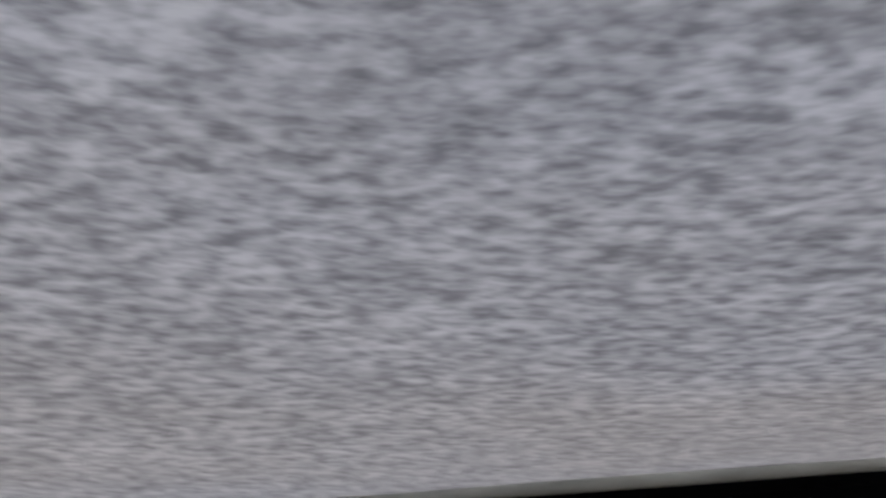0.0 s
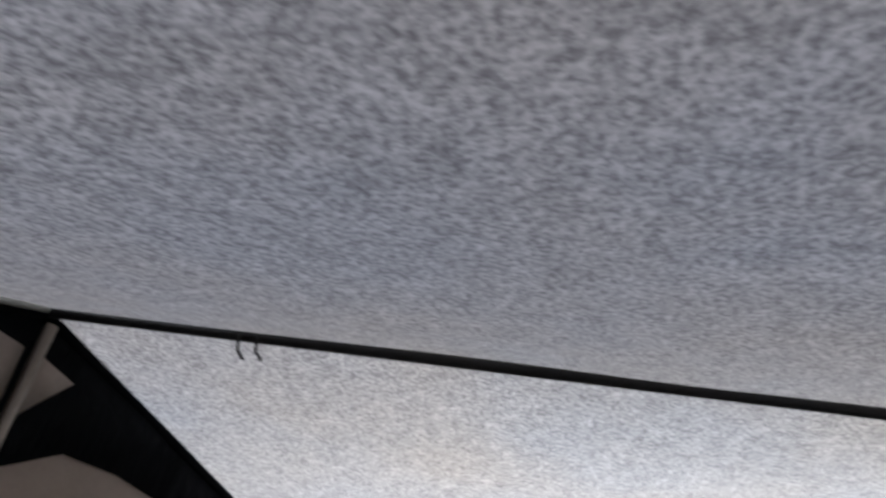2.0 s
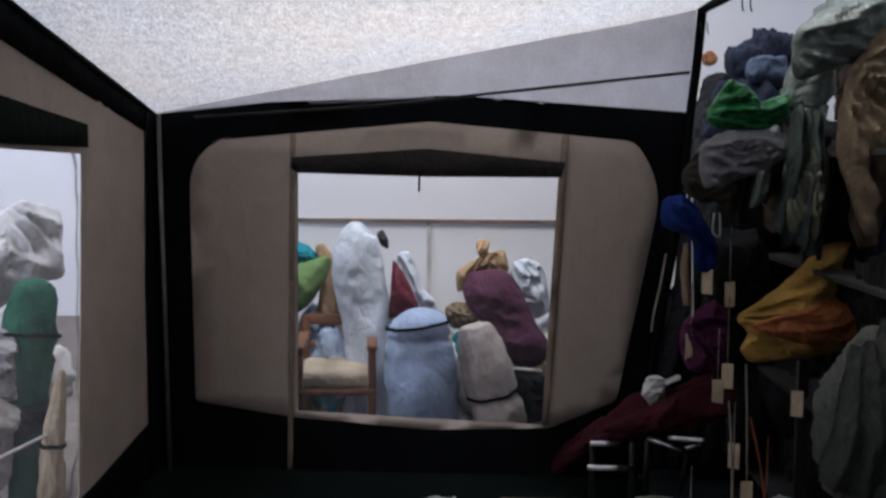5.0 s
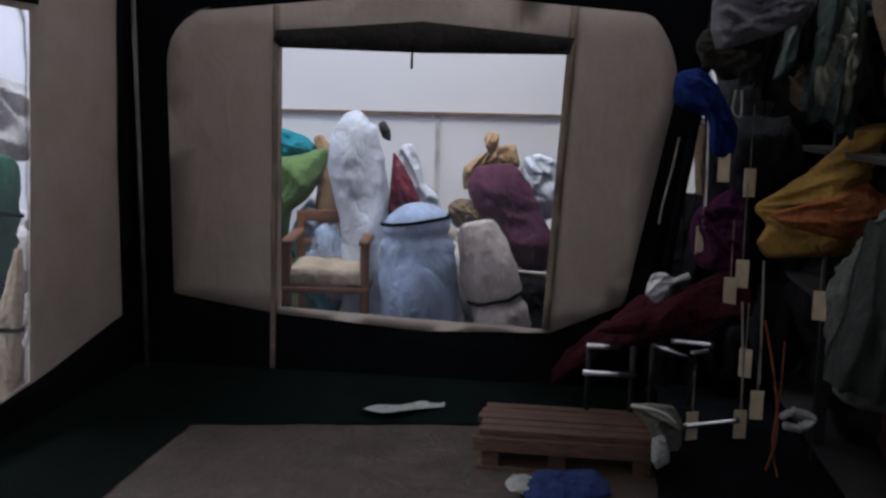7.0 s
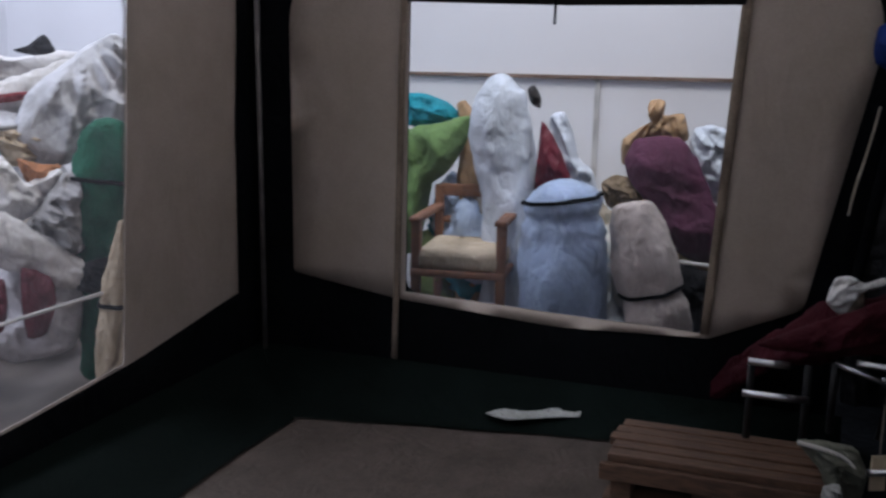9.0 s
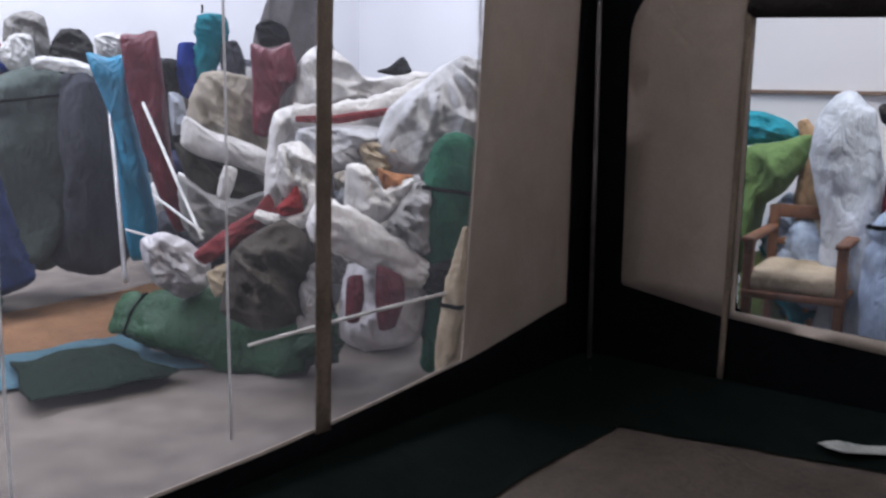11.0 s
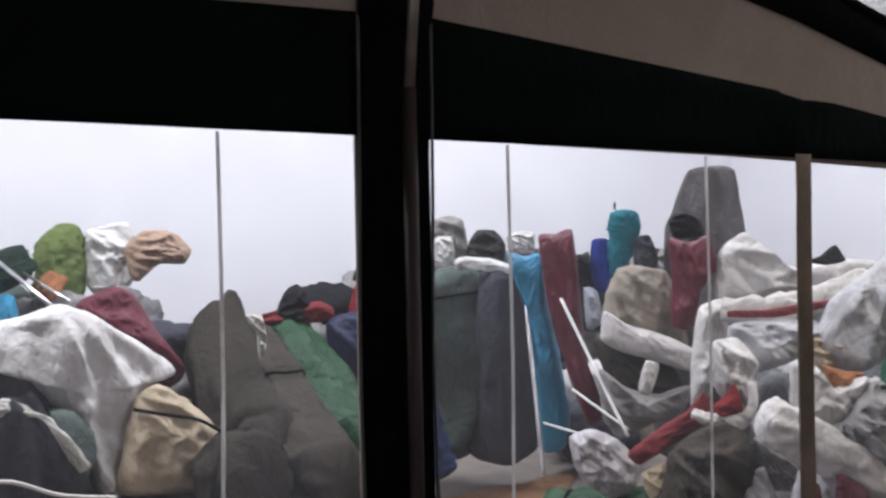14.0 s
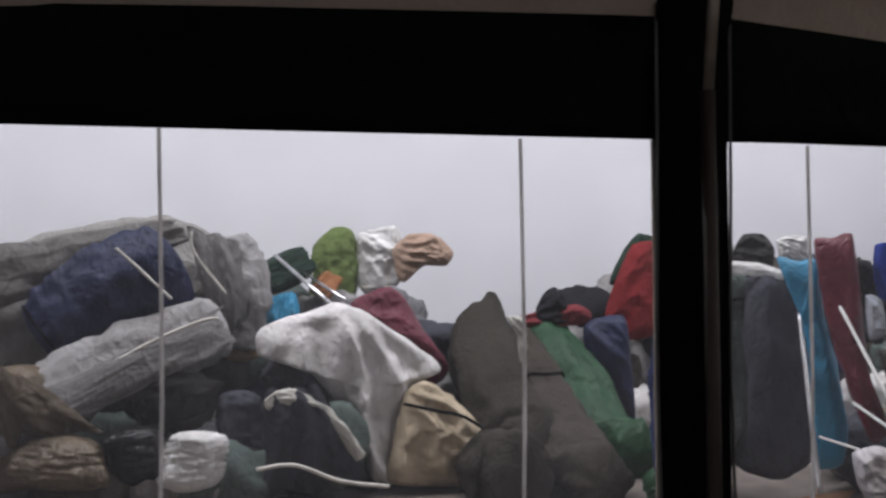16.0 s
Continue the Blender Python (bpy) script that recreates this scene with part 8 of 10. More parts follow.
def slatted_stand(x0, y0, x1, y1, z):
    """Low pallet: five worn slats on three bearers, with an apron board along the front and boards below."""
    ob = tagged(new("wooden_pallet"), "low rough wooden pallet on the groundsheet", "pallet")
    n = 5
    rng = random.Random(4)
    for i in range(n):
        b = bmesh.new()
        w = (x1 - x0) / n
        box(b, (x0 + i * w + 0.006, y0 + rng.uniform(-0.012, 0.012), z - 0.022), (x0 + (i + 1) * w - 0.006, y1 + rng.uniform(-0.012, 0.012), z + rng.uniform(-0.002, 0.004)), 0.003)
        part("slat", b, PALLET, ob, smooth=False)
    for y in (y0 + 0.02, (y0 + y1) / 2, y1 - 0.08):
        b = bmesh.new()
        box(b, (x0 + 0.02, y, 0.025), (x1 - 0.01, y + 0.06, z - 0.026), 0.003)
        part("bearer", b, PALLET, ob, smooth=False)
    b = bmesh.new()
    box(b, (x0 - 0.012, y0 - 0.01, z - 0.075), (x0 + 0.012, y1 + 0.01, z - 0.024), 0.003)
    part("apron_board", b, PALLET, ob, smooth=False)
    for x in (x0 + 0.01, x1 - 0.10):
        b = bmesh.new()
        box(b, (x, y0, 0.004), (x + 0.09, y1, 0.024), 0.003)
        part("bottom_board", b, PALLET, ob, smooth=False)
    return ob


slatted_stand(2.07, -2.20, 2.40, -1.58, 0.16)

# folded steel frame on the stand
ob = tagged(new("folding_frame"), "folded chrome and black tube frame on the wooden stand", "frame")
for pts, mat in (([(2.36, -1.96, 0.165), (2.36, -1.96, 0.41)], DARKSTEEL), ([(2.36, -2.12, 0.165), (2.36, -2.12, 0.41)], DARKSTEEL), ([(2.34, -1.95, 0.41), (2.34, -2.07, 0.41)], SILVER), ([(2.34, -1.94, 0.31), (2.34, -2.13, 0.31)], SILVER),
                 ([(2.5, -2.2, 0.39), (2.46, -2.36, 0.35)], SILVER), ([(2.5, -2.2, 0.165), (2.5, -2.2, 0.39)], DARKSTEEL), ([(2.5, -2.34, 0.165), (2.46, -2.36, 0.35)], DARKSTEEL)):
    bar("tube", pts, 0.011, mat, ob)

# rack at the open back
rack = tagged(new("storage_rack"), "dark steel storage rack crowded with bundles and bags", "rack")
for x in (1.0, 2.35, 3.7):
    for y in (-3.35, -2.78):
        bm = bmesh.new()
        box(bm, (x - 0.02, y - 0.02, 0), (x + 0.02, y + 0.02, 1.62), 0.003)
        part("upright", bm, DARKSTEEL, rack, smooth=False)
for z in (0.10, 0.62, 1.14, 1.58):
    bm = bmesh.new()
    box(bm, (0.98, -3.37, z - 0.02), (3.72, -2.76, z), 0.003)
    # board colour taken near black for the shade between the shelves
    part("shelf", bm, plain("shaded_shelf_board", (0.012, 0.010, 0.009), 0.8), rack, smooth=False)


# Added black backing sheet, in place of the shade behind the rack.
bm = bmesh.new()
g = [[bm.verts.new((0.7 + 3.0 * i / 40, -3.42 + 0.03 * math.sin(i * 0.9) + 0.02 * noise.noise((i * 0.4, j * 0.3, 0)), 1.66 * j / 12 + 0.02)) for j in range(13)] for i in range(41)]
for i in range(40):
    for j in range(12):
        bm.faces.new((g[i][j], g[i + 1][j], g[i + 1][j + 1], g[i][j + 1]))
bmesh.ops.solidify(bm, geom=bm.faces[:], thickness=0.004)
tagged(part("tarpaulin", bm, DARK), "added black backing for the dark behind the storage rack", "tarpaulin")


def hang_tag(x, y, top, z, tilt):
    """A card tag on a string from the rack."""
    ob = tagged(new("hanging_tag"), "buff card tag hanging on a thin string", "tag", "tags on the rack")
    bar("string", smooth_line([(x, y, top), (x + 0.006, y, (top + z) / 2), (x, y, z)], 8), 0.0025, plain("tag_string", (0.22, 0.19, 0.15), 0.8), ob, sides=5)
    b = bmesh.new()
    box(b, (-0.003, -0.022, -0.10), (0.003, 0.022, 0.0), 0.002)
    bmesh.ops.rotate(b, verts=b.verts[:], cent=(0, 0, 0), matrix=Matrix.Rotation(radians(tilt), 3, "Z"))
    bmesh.ops.translate(b, verts=b.verts[:], vec=(x, y, z))
    part("card", b, TAG, ob, smooth=False)


# sacks and a chair behind the end window
bag("sack", "tall white woven sack with a gathered neck", "whiteblue", [(3.45, -0.87, 1.21, 0.030), (3.45, -0.85, 1.18, 0.084), (3.45, -0.83, 1.06, 0.125), (3.45, -0.85, 0.90, 0.135), (3.45, -0.88, 0.75, 0.131), (3.45, -0.89, 0.52, 0.132), (3.45, -0.89, 0.29, 0.129), (3.45, -0.89, 0.10, 0.129)], flat=0.85, seed=801, fold=0.04)
bag("sack", "pale blue plastic sack tied with a dark cord", "paleblue", [(3.18, -1.16, 0.83, 0.103), (3.18, -1.17, 0.76, 0.145), (3.18, -1.18, 0.68, 0.159), (3.18, -1.19, 0.51, 0.172), (3.18, -1.20, 0.19, 0.182), (3.18, -1.20, 0.15, 0.182)], flat=0.85, seed=802, fold=0.03, straps=[0.22])
bag("canvas_roll", "cream canvas roll tied with a dark cord", "creamroll", [(3.16, -1.45, 0.76, 0.069), (3.16, -1.47, 0.67, 0.106), (3.16, -1.51, 0.53, 0.120), (3.16, -1.55, 0.37, 0.130), (3.16, -1.58, 0.20, 0.131), (3.16, -1.58, 0.10, 0.131)], flat=0.85, seed=803, fold=0.02, straps=[0.56])
puff("tent_bag", "dark mauve tent bag leaning at the wall", "mauve", [(3.36, -1.38, 0.90), (3.36, -1.42, 0.99), (3.36, -1.60, 1.00), (3.36, -1.67, 0.91), (3.36, -1.75, 0.75), (3.36, -1.84, 0.59), (3.36, -1.74, 0.50), (3.36, -1.61, 0.54), (3.36, -1.52, 0.69), (3.36, -1.41, 0.81)], 0.13, 4, 0.020, seed=501)
puff("canvas_bag", "knotted tan cloth bundle", "tan", [(3.52, -1.48, 1.07), (3.52, -1.44, 1.11), (3.52, -1.45, 1.14), (3.52, -1.48, 1.15), (3.52, -1.51, 1.13), (3.52, -1.51, 1.08), (3.52, -1.59, 1.09), (3.52, -1.61, 0.98), (3.52, -1.47, 0.92), (3.52, -1.35, 0.87), (3.52, -1.34, 0.97), (3.52, -1.40, 1.02)], 0.10, 9, 0.030, seed=502)
puff("canvas_bag", "white plastic bundle at the wall", "whiteblue", [(3.50, -1.64, 1.03), (3.50, -1.71, 1.05), (3.50, -1.79, 1.01), (3.50, -1.83, 0.78), (3.50, -1.72, 0.73), (3.50, -1.66, 0.85), (3.50, -1.62, 0.96)], 0.09, 5, 0.030, seed=503)
puff("canvas_bag", "tan and brown cloth bundle", "beigedark", [(3.36, -1.29, 0.80), (3.36, -1.35, 0.84), (3.36, -1.43, 0.82), (3.36, -1.47, 0.75), (3.36, -1.37, 0.70), (3.36, -1.32, 0.71)], 0.07, 6, 0.025, seed=504)
puff("canvas_bag", "red cloth bundle between the sacks", "crimson", [(3.40, -1.02, 1.04), (3.40, -1.06, 1.00), (3.40, -1.11, 0.91), (3.40, -1.16, 0.78), (3.40, -1.09, 0.75), (3.40, -1.00, 0.74), (3.40, -1.01, 0.91)], 0.06, 4, 0.015, seed=505)
puff("canvas_bag", "pale lilac cloth bundle", "whiteblue", [(3.50, -1.03, 1.06), (3.50, -1.09, 1.08), (3.50, -1.13, 1.00), (3.50, -1.16, 0.89), (3.50, -1.23, 0.82), (3.50, -1.26, 0.67), (3.50, -1.09, 0.70), (3.50, -1.04, 0.90)], 0.08, 6, 0.030, seed=506)
puff("cloth_scrap", "dark grey knotted cloth on the sacks", "charcoal", [(3.52, -0.92, 1.17), (3.52, -0.95, 1.19), (3.52, -0.98, 1.14), (3.52, -0.98, 1.09), (3.52, -0.94, 1.11)], 0.03, 3, 0.010, seed=507)
puff("canvas_bag", "light green canvas bag", "lime", [(3.50, -0.39, 0.99), (3.50, -0.51, 1.01), (3.50, -0.67, 1.05), (3.50, -0.66, 0.94), (3.50, -0.57, 0.80), (3.50, -0.47, 0.71), (3.50, -0.42, 0.43), (3.50, -0.29, 0.43), (3.50, -0.31, 0.93)], 0.10, 4, 0.025, seed=508)
puff("canvas_bag", "teal nylon bundle beside the sacks", "teal", [(3.58, -0.32, 1.13), (3.58, -0.42, 1.14), (3.58, -0.54, 1.10), (3.58, -0.61, 1.03), (3.58, -0.52, 0.99), (3.58, -0.35, 0.99)], 0.08, 5, 0.020, seed=509)
bag("canvas_bag", "tan cloth roll beside the sacks", "tan", [(3.55, -0.60, 1.11, 0.026), (3.55, -0.64, 1.03, 0.041), (3.55, -0.66, 0.91, 0.052), (3.55, -0.66, 0.68, 0.063), (3.55, -0.66, 0.28, 0.069), (3.55, -0.66, 0.06, 0.069)], flat=0.85, seed=804, fold=0.07)
puff("canvas_bag", "light blue cloth bundle behind the chair", "paleblue", [(3.58, -0.50, 0.72), (3.58, -0.56, 0.79), (3.58, -0.65, 0.75), (3.58, -0.72, 0.65), (3.58, -0.75, 0.44), (3.58, -0.46, 0.42), (3.58, -0.46, 0.58)], 0.08, 6, 0.025, seed=510)
puff("canvas_bag", "dark teal bundle behind the chair", "teal", [(3.56, -0.67, 0.76), (3.56, -0.76, 0.73), (3.56, -0.83, 0.68), (3.56, -0.82, 0.50), (3.56, -0.71, 0.49)], 0.06, 4, 0.020, seed=511)
puff("canvas_bag", "black bundle on the floor", "black", [(3.30, -1.60, 0.51), (3.30, -1.72, 0.49), (3.30, -1.80, 0.47), (3.30, -1.82, 0.26), (3.30, -1.63, 0.24)], 0.08, 5, 0.020, seed=512)
stick("tent_pole", "pale tent pole leaning beside the cream roll", smooth_line([(3.22, -1.59, 0.53), (3.22, -1.78, 0.52)], 6), 0.0080, ROPE, "pole")
# tall bags and crumpled canvas behind the front window
bag("tent_bag", "tall grey green tent bag standing upright", "greygreen", [(2.05, 3.22, 1.27, 0.174), (2.08, 3.19, 1.14, 0.254), (2.09, 3.18, 0.90, 0.274), (2.07, 3.18, 0.57, 0.267), (2.06, 3.18, 0.24, 0.247), (2.05, 3.18, 0.17, 0.221)], flat=0.85, seed=805, fold=0.05, straps=[0.22])
bag("tent_bag", "blue tent bag leaning on its neighbour", "bluebag", [(1.64, 2.90, 1.00, 0.061), (1.64, 2.89, 0.82, 0.104), (1.67, 2.86, 0.55, 0.140), (1.71, 2.82, 0.27, 0.171), (1.74, 2.79, 0.13, 0.177)], flat=0.85, seed=806, fold=0.05)
bag("tent_bag", "tall dark slate tent bag with a white label", "slate", [(2.31, 2.95, 1.30, 0.146), (2.33, 2.93, 1.13, 0.192), (2.33, 2.92, 0.76, 0.205), (2.30, 2.92, 0.37, 0.205), (2.27, 2.94, 0.14, 0.192)], flat=0.85, seed=807, fold=0.05, label_patch=True)
bag("canvas_bag", "white webbing loop over a tent bag", "white", [(2.06, 3.02, 1.30, 0.026), (2.12, 2.98, 1.32, 0.036), (2.22, 2.89, 1.30, 0.039), (2.33, 2.80, 1.26, 0.026)], flat=0.60, seed=808, fold=0.05)
puff("canvas_bag", "grey hooded canvas bundle on the pile", "grey", [(2.13, 3.42, 1.55), (2.21, 3.36, 1.61), (2.30, 3.29, 1.58), (2.32, 3.27, 1.37), (2.28, 3.29, 1.23), (2.12, 3.42, 1.24), (2.12, 3.43, 1.41)], 0.09, 5, 0.030, seed=513)
puff("cloth_scrap", "white and pink cloth scraps on the pile", "white", [(2.11, 3.31, 1.47), (2.19, 3.25, 1.47), (2.20, 3.23, 1.35), (2.16, 3.26, 1.25), (2.09, 3.32, 1.27), (2.04, 3.36, 1.36)], 0.05, 6, 0.020, seed=514)
puff("cloth_scrap", "deep blue cloth scrap on the pile", "royal", [(2.00, 3.39, 1.34), (2.08, 3.33, 1.35), (2.09, 3.32, 1.27), (2.01, 3.38, 1.26)], 0.03, 3, 0.010, seed=515)
puff("canvas_bag", "dark brown canvas bundle on the pile", "charcoal", [(2.31, 3.27, 1.40), (2.36, 3.23, 1.51), (2.45, 3.16, 1.51), (2.50, 3.12, 1.42), (2.47, 3.14, 1.26), (2.32, 3.26, 1.27)], 0.09, 5, 0.025, seed=516)
puff("wire_basket", "pale wire and cloth bundle on the pile", "white", [(2.48, 3.08, 1.47), (2.56, 3.02, 1.50), (2.61, 2.97, 1.48), (2.60, 2.98, 1.34), (2.50, 3.06, 1.34)], 0.05, 6, 0.020, seed=517)
puff("canvas_bag", "red cloth bundle on the pile", "red", [(1.99, 3.60, 1.45), (2.10, 3.51, 1.46), (2.15, 3.47, 1.39), (2.11, 3.49, 1.20), (1.98, 3.60, 1.21)], 0.08, 4, 0.020, seed=518)
puff("tent_bag", "long bright blue tent bag", "cyan", [(2.12, 2.59, 1.37), (2.21, 2.52, 1.34), (2.27, 2.47, 1.35), (2.29, 2.44, 1.07), (2.33, 2.40, 0.79), (2.36, 2.37, 0.52), (2.34, 2.38, 0.32), (2.25, 2.45, 0.28), (2.22, 2.48, 0.55), (2.21, 2.50, 0.92), (2.20, 2.52, 1.14), (2.15, 2.56, 1.23)], 0.11, 3, 0.020, seed=519)
puff("tent_bag", "long crimson tent bag", "crimson", [(2.17, 2.36, 1.45), (2.25, 2.30, 1.46), (2.31, 2.25, 1.47), (2.33, 2.22, 1.16), (2.34, 2.21, 0.93), (2.36, 2.18, 0.68), (2.42, 2.13, 0.50), (2.34, 2.19, 0.46), (2.27, 2.26, 0.72), (2.21, 2.32, 1.02), (2.18, 2.34, 1.23)], 0.11, 3, 0.020, seed=520)
puff("canvas_bag", "black cloth bundle in the heap", "black", [(2.41, 2.36, 1.33), (2.47, 2.31, 1.34), (2.49, 2.29, 1.19), (2.46, 2.31, 1.04), (2.41, 2.35, 1.10)], 0.06, 4, 0.020, seed=521)
puff("cloth_scrap", "pale crumpled cloth between the bags", "whiteblue", [(2.31, 2.17, 1.17), (2.37, 2.13, 1.15), (2.38, 2.11, 0.99), (2.32, 2.16, 0.96)], 0.05, 4, 0.020, seed=522)
bag("tent_bag", "royal blue stuff bag", "royal", [(2.45, 2.20, 1.43, 0.042), (2.45, 2.19, 1.34, 0.057), (2.45, 2.19, 1.22, 0.054), (2.45, 2.19, 1.14, 0.036)], flat=0.85, seed=809, fold=0.06)
bag("tent_bag", "turquoise stuff bag with a short cord", "teal", [(2.55, 2.12, 1.58, 0.066), (2.55, 2.12, 1.49, 0.085), (2.53, 2.13, 1.36, 0.066), (2.50, 2.15, 1.22, 0.054)], flat=0.85, seed=810, fold=0.08)
stick("cord", "short dark cord on a stuff bag", smooth_line([(2.52, 2.15, 1.58), (2.52, 2.15, 1.62)], 6), 0.0060, DARK, "cord")
puff("canvas_bag", "dark grey bundle in the heap", "slate", [(2.56, 2.05, 1.42), (2.62, 2.00, 1.44), (2.65, 1.97, 1.32), (2.63, 1.98, 1.20), (2.58, 2.02, 1.20), (2.55, 2.05, 1.31)], 0.06, 4, 0.020, seed=523)
puff("dust_sheet", "pale beige sheet crumpled on the heap", "beige", [(2.35, 1.95, 1.27), (2.44, 1.88, 1.28), (2.54, 1.80, 1.25), (2.59, 1.76, 1.07), (2.61, 1.73, 0.87), (2.55, 1.77, 0.81), (2.38, 1.92, 0.93), (2.29, 2.00, 0.99), (2.30, 1.99, 1.14)], 0.14, 6, 0.040, seed=524)
puff("dust_sheet", "white sheet band hanging over the heap", "whitesheet", [(2.16, 1.84, 1.07), (2.25, 1.77, 1.00), (2.40, 1.65, 0.94), (2.50, 1.56, 0.86), (2.46, 1.59, 0.78), (2.35, 1.68, 0.82), (2.20, 1.81, 0.88), (2.14, 1.85, 0.94)], 0.09, 4, 0.020, seed=525)
puff("canvas_bag", "dark taupe canvas bundle", "darkolive", [(2.18, 1.95, 0.93), (2.31, 1.85, 0.87), (2.48, 1.70, 0.78), (2.51, 1.68, 0.68), (2.41, 1.76, 0.57), (2.30, 1.84, 0.60), (2.23, 1.91, 0.72)], 0.16, 5, 0.030, seed=526)
puff("cloth_scrap", "white webbing end in the heap", "whitesheet", [(2.20, 1.61, 0.84), (2.25, 1.57, 0.82), (2.21, 1.59, 0.69), (2.17, 1.63, 0.70)], 0.03, 3, 0.010, seed=527)
puff("dust_sheet", "grey white sheet at the foot of the tent poles", "palegrey", [(2.07, 1.78, 0.80), (2.17, 1.70, 0.71), (2.29, 1.59, 0.68), (2.39, 1.52, 0.72), (2.36, 1.53, 0.60), (2.25, 1.63, 0.54), (2.13, 1.72, 0.47), (2.07, 1.77, 0.58)], 0.13, 7, 0.040, seed=528)
puff("coat", "dark grey hooded canvas coat propped on the heap", "coatgrey", [(2.91, 1.84, 1.80), (2.82, 1.91, 1.79), (2.78, 1.94, 1.69), (2.75, 1.97, 1.56), (2.71, 1.99, 1.42), (2.69, 1.99, 0.91), (2.64, 2.01, 0.31), (2.99, 1.72, 0.30), (3.04, 1.71, 0.90), (3.04, 1.72, 1.41), (3.02, 1.74, 1.60), (3.01, 1.76, 1.77)], 0.12, 6, 0.035, seed=524)
puff("canvas_bag", "black bundle on the pile", "black", [(2.63, 1.87, 1.51), (2.68, 1.83, 1.55), (2.75, 1.77, 1.51), (2.76, 1.76, 1.43), (2.65, 1.85, 1.41)], 0.06, 4, 0.020, seed=530)
puff("tent_bag", "red upright tent bag", "crimson", [(2.41, 1.65, 1.41), (2.49, 1.59, 1.39), (2.56, 1.53, 1.42), (2.58, 1.51, 1.26), (2.52, 1.56, 1.16), (2.49, 1.58, 0.98), (2.41, 1.64, 0.99), (2.41, 1.64, 1.22)], 0.10, 3, 0.020, seed=531)
puff("dust_sheet", "white cotton sheet bundle", "whitesheet", [(2.59, 1.50, 1.35), (2.69, 1.43, 1.43), (2.75, 1.37, 1.30), (2.88, 1.27, 1.26), (3.03, 1.15, 1.30), (3.16, 1.04, 1.27), (3.13, 1.06, 1.14), (2.90, 1.25, 1.09), (2.61, 1.48, 1.06), (2.55, 1.53, 1.13)], 0.18, 7, 0.050, seed=532)
puff("cloth_scrap", "small black bundle on the white sheet", "black", [(2.66, 1.07, 1.29), (2.70, 1.03, 1.31), (2.76, 0.99, 1.36), (2.79, 0.96, 1.29), (2.72, 1.01, 1.27)], 0.03, 3, 0.010, seed=533)
puff("dust_sheet", "white sheet hanging down the heap", "whitesheet", [(2.25, 1.32, 1.09), (2.33, 1.26, 1.13), (2.35, 1.24, 1.01), (2.31, 1.27, 0.86), (2.26, 1.30, 0.66), (2.21, 1.34, 0.66), (2.22, 1.34, 0.87)], 0.10, 4, 0.040, seed=534)
bag("canvas_roll", "pale canvas roll with a red stripe", "stripe", [(2.21, 1.16, 1.10, 0.040), (2.38, 1.03, 1.08, 0.064), (2.55, 0.89, 1.11, 0.074), (2.71, 0.76, 1.18, 0.084)], flat=0.80, seed=811, fold=0.08, red_stripe=True)
puff("dust_sheet", "lilac grey canvas sheet hanging over the heap", "plasticgrey2", [(2.58, 0.62, 1.31), (2.65, 0.56, 1.36), (2.72, 0.51, 1.34), (2.79, 0.45, 1.30), (2.78, 0.45, 1.01), (2.68, 0.53, 0.99), (2.54, 0.63, 0.88), (2.42, 0.73, 0.83), (2.34, 0.79, 0.96), (2.40, 0.76, 1.13)], 0.20, 7, 0.060, seed=535)
puff("canvas_bag", "grey canvas bundle with dark folds", "plasticgrey2", [(2.16, 1.07, 1.03), (2.26, 0.99, 1.05), (2.43, 0.86, 1.05), (2.50, 0.80, 0.97), (2.35, 0.92, 0.88), (2.23, 1.01, 0.83), (2.16, 1.07, 0.89)], 0.14, 6, 0.050, seed=536)
puff("canvas_bag", "white crumpled bundle in the heap", "whitesheet", [(2.01, 1.02, 0.97), (2.08, 0.96, 0.99), (2.14, 0.91, 0.90), (2.13, 0.92, 0.71), (2.07, 0.96, 0.68), (2.00, 1.02, 0.81)], 0.10, 6, 0.040, seed=537)
puff("cloth_scrap", "shiny red nylon scrap on the heap", "red", [(1.93, 0.95, 0.73), (1.97, 0.92, 0.78), (2.00, 0.90, 0.82), (2.02, 0.88, 0.72), (2.00, 0.90, 0.69), (1.94, 0.94, 0.69)], 0.05, 3, 0.015, seed=538)
bag("canvas_roll", "white canvas edge round the red nylon", "whitesheet", [(1.85, 0.99, 0.71, 0.020), (1.91, 0.94, 0.68, 0.023), (2.00, 0.87, 0.68, 0.025), (2.03, 0.84, 0.75, 0.020), (2.03, 0.85, 0.83, 0.016)], flat=0.70, seed=812, fold=0.10)
puff("canvas_strip", "red canvas strip across the heap", "wornred", [(1.71, 1.20, 0.54), (1.82, 1.11, 0.65), (1.91, 1.04, 0.72), (1.95, 1.02, 0.78), (1.97, 0.99, 0.70), (1.91, 1.04, 0.62), (1.80, 1.12, 0.54), (1.74, 1.17, 0.49)], 0.06, 3, 0.020, seed=539)
puff("canvas_bag", "crumpled dark brown grey bundle", "rock", [(1.74, 1.01, 0.56), (1.81, 0.95, 0.64), (1.91, 0.88, 0.69), (1.98, 0.82, 0.62), (2.00, 0.80, 0.47), (1.97, 0.81, 0.29), (1.82, 0.93, 0.24), (1.70, 1.03, 0.32), (1.72, 1.02, 0.45)], 0.22, 6, 0.060, seed=540)
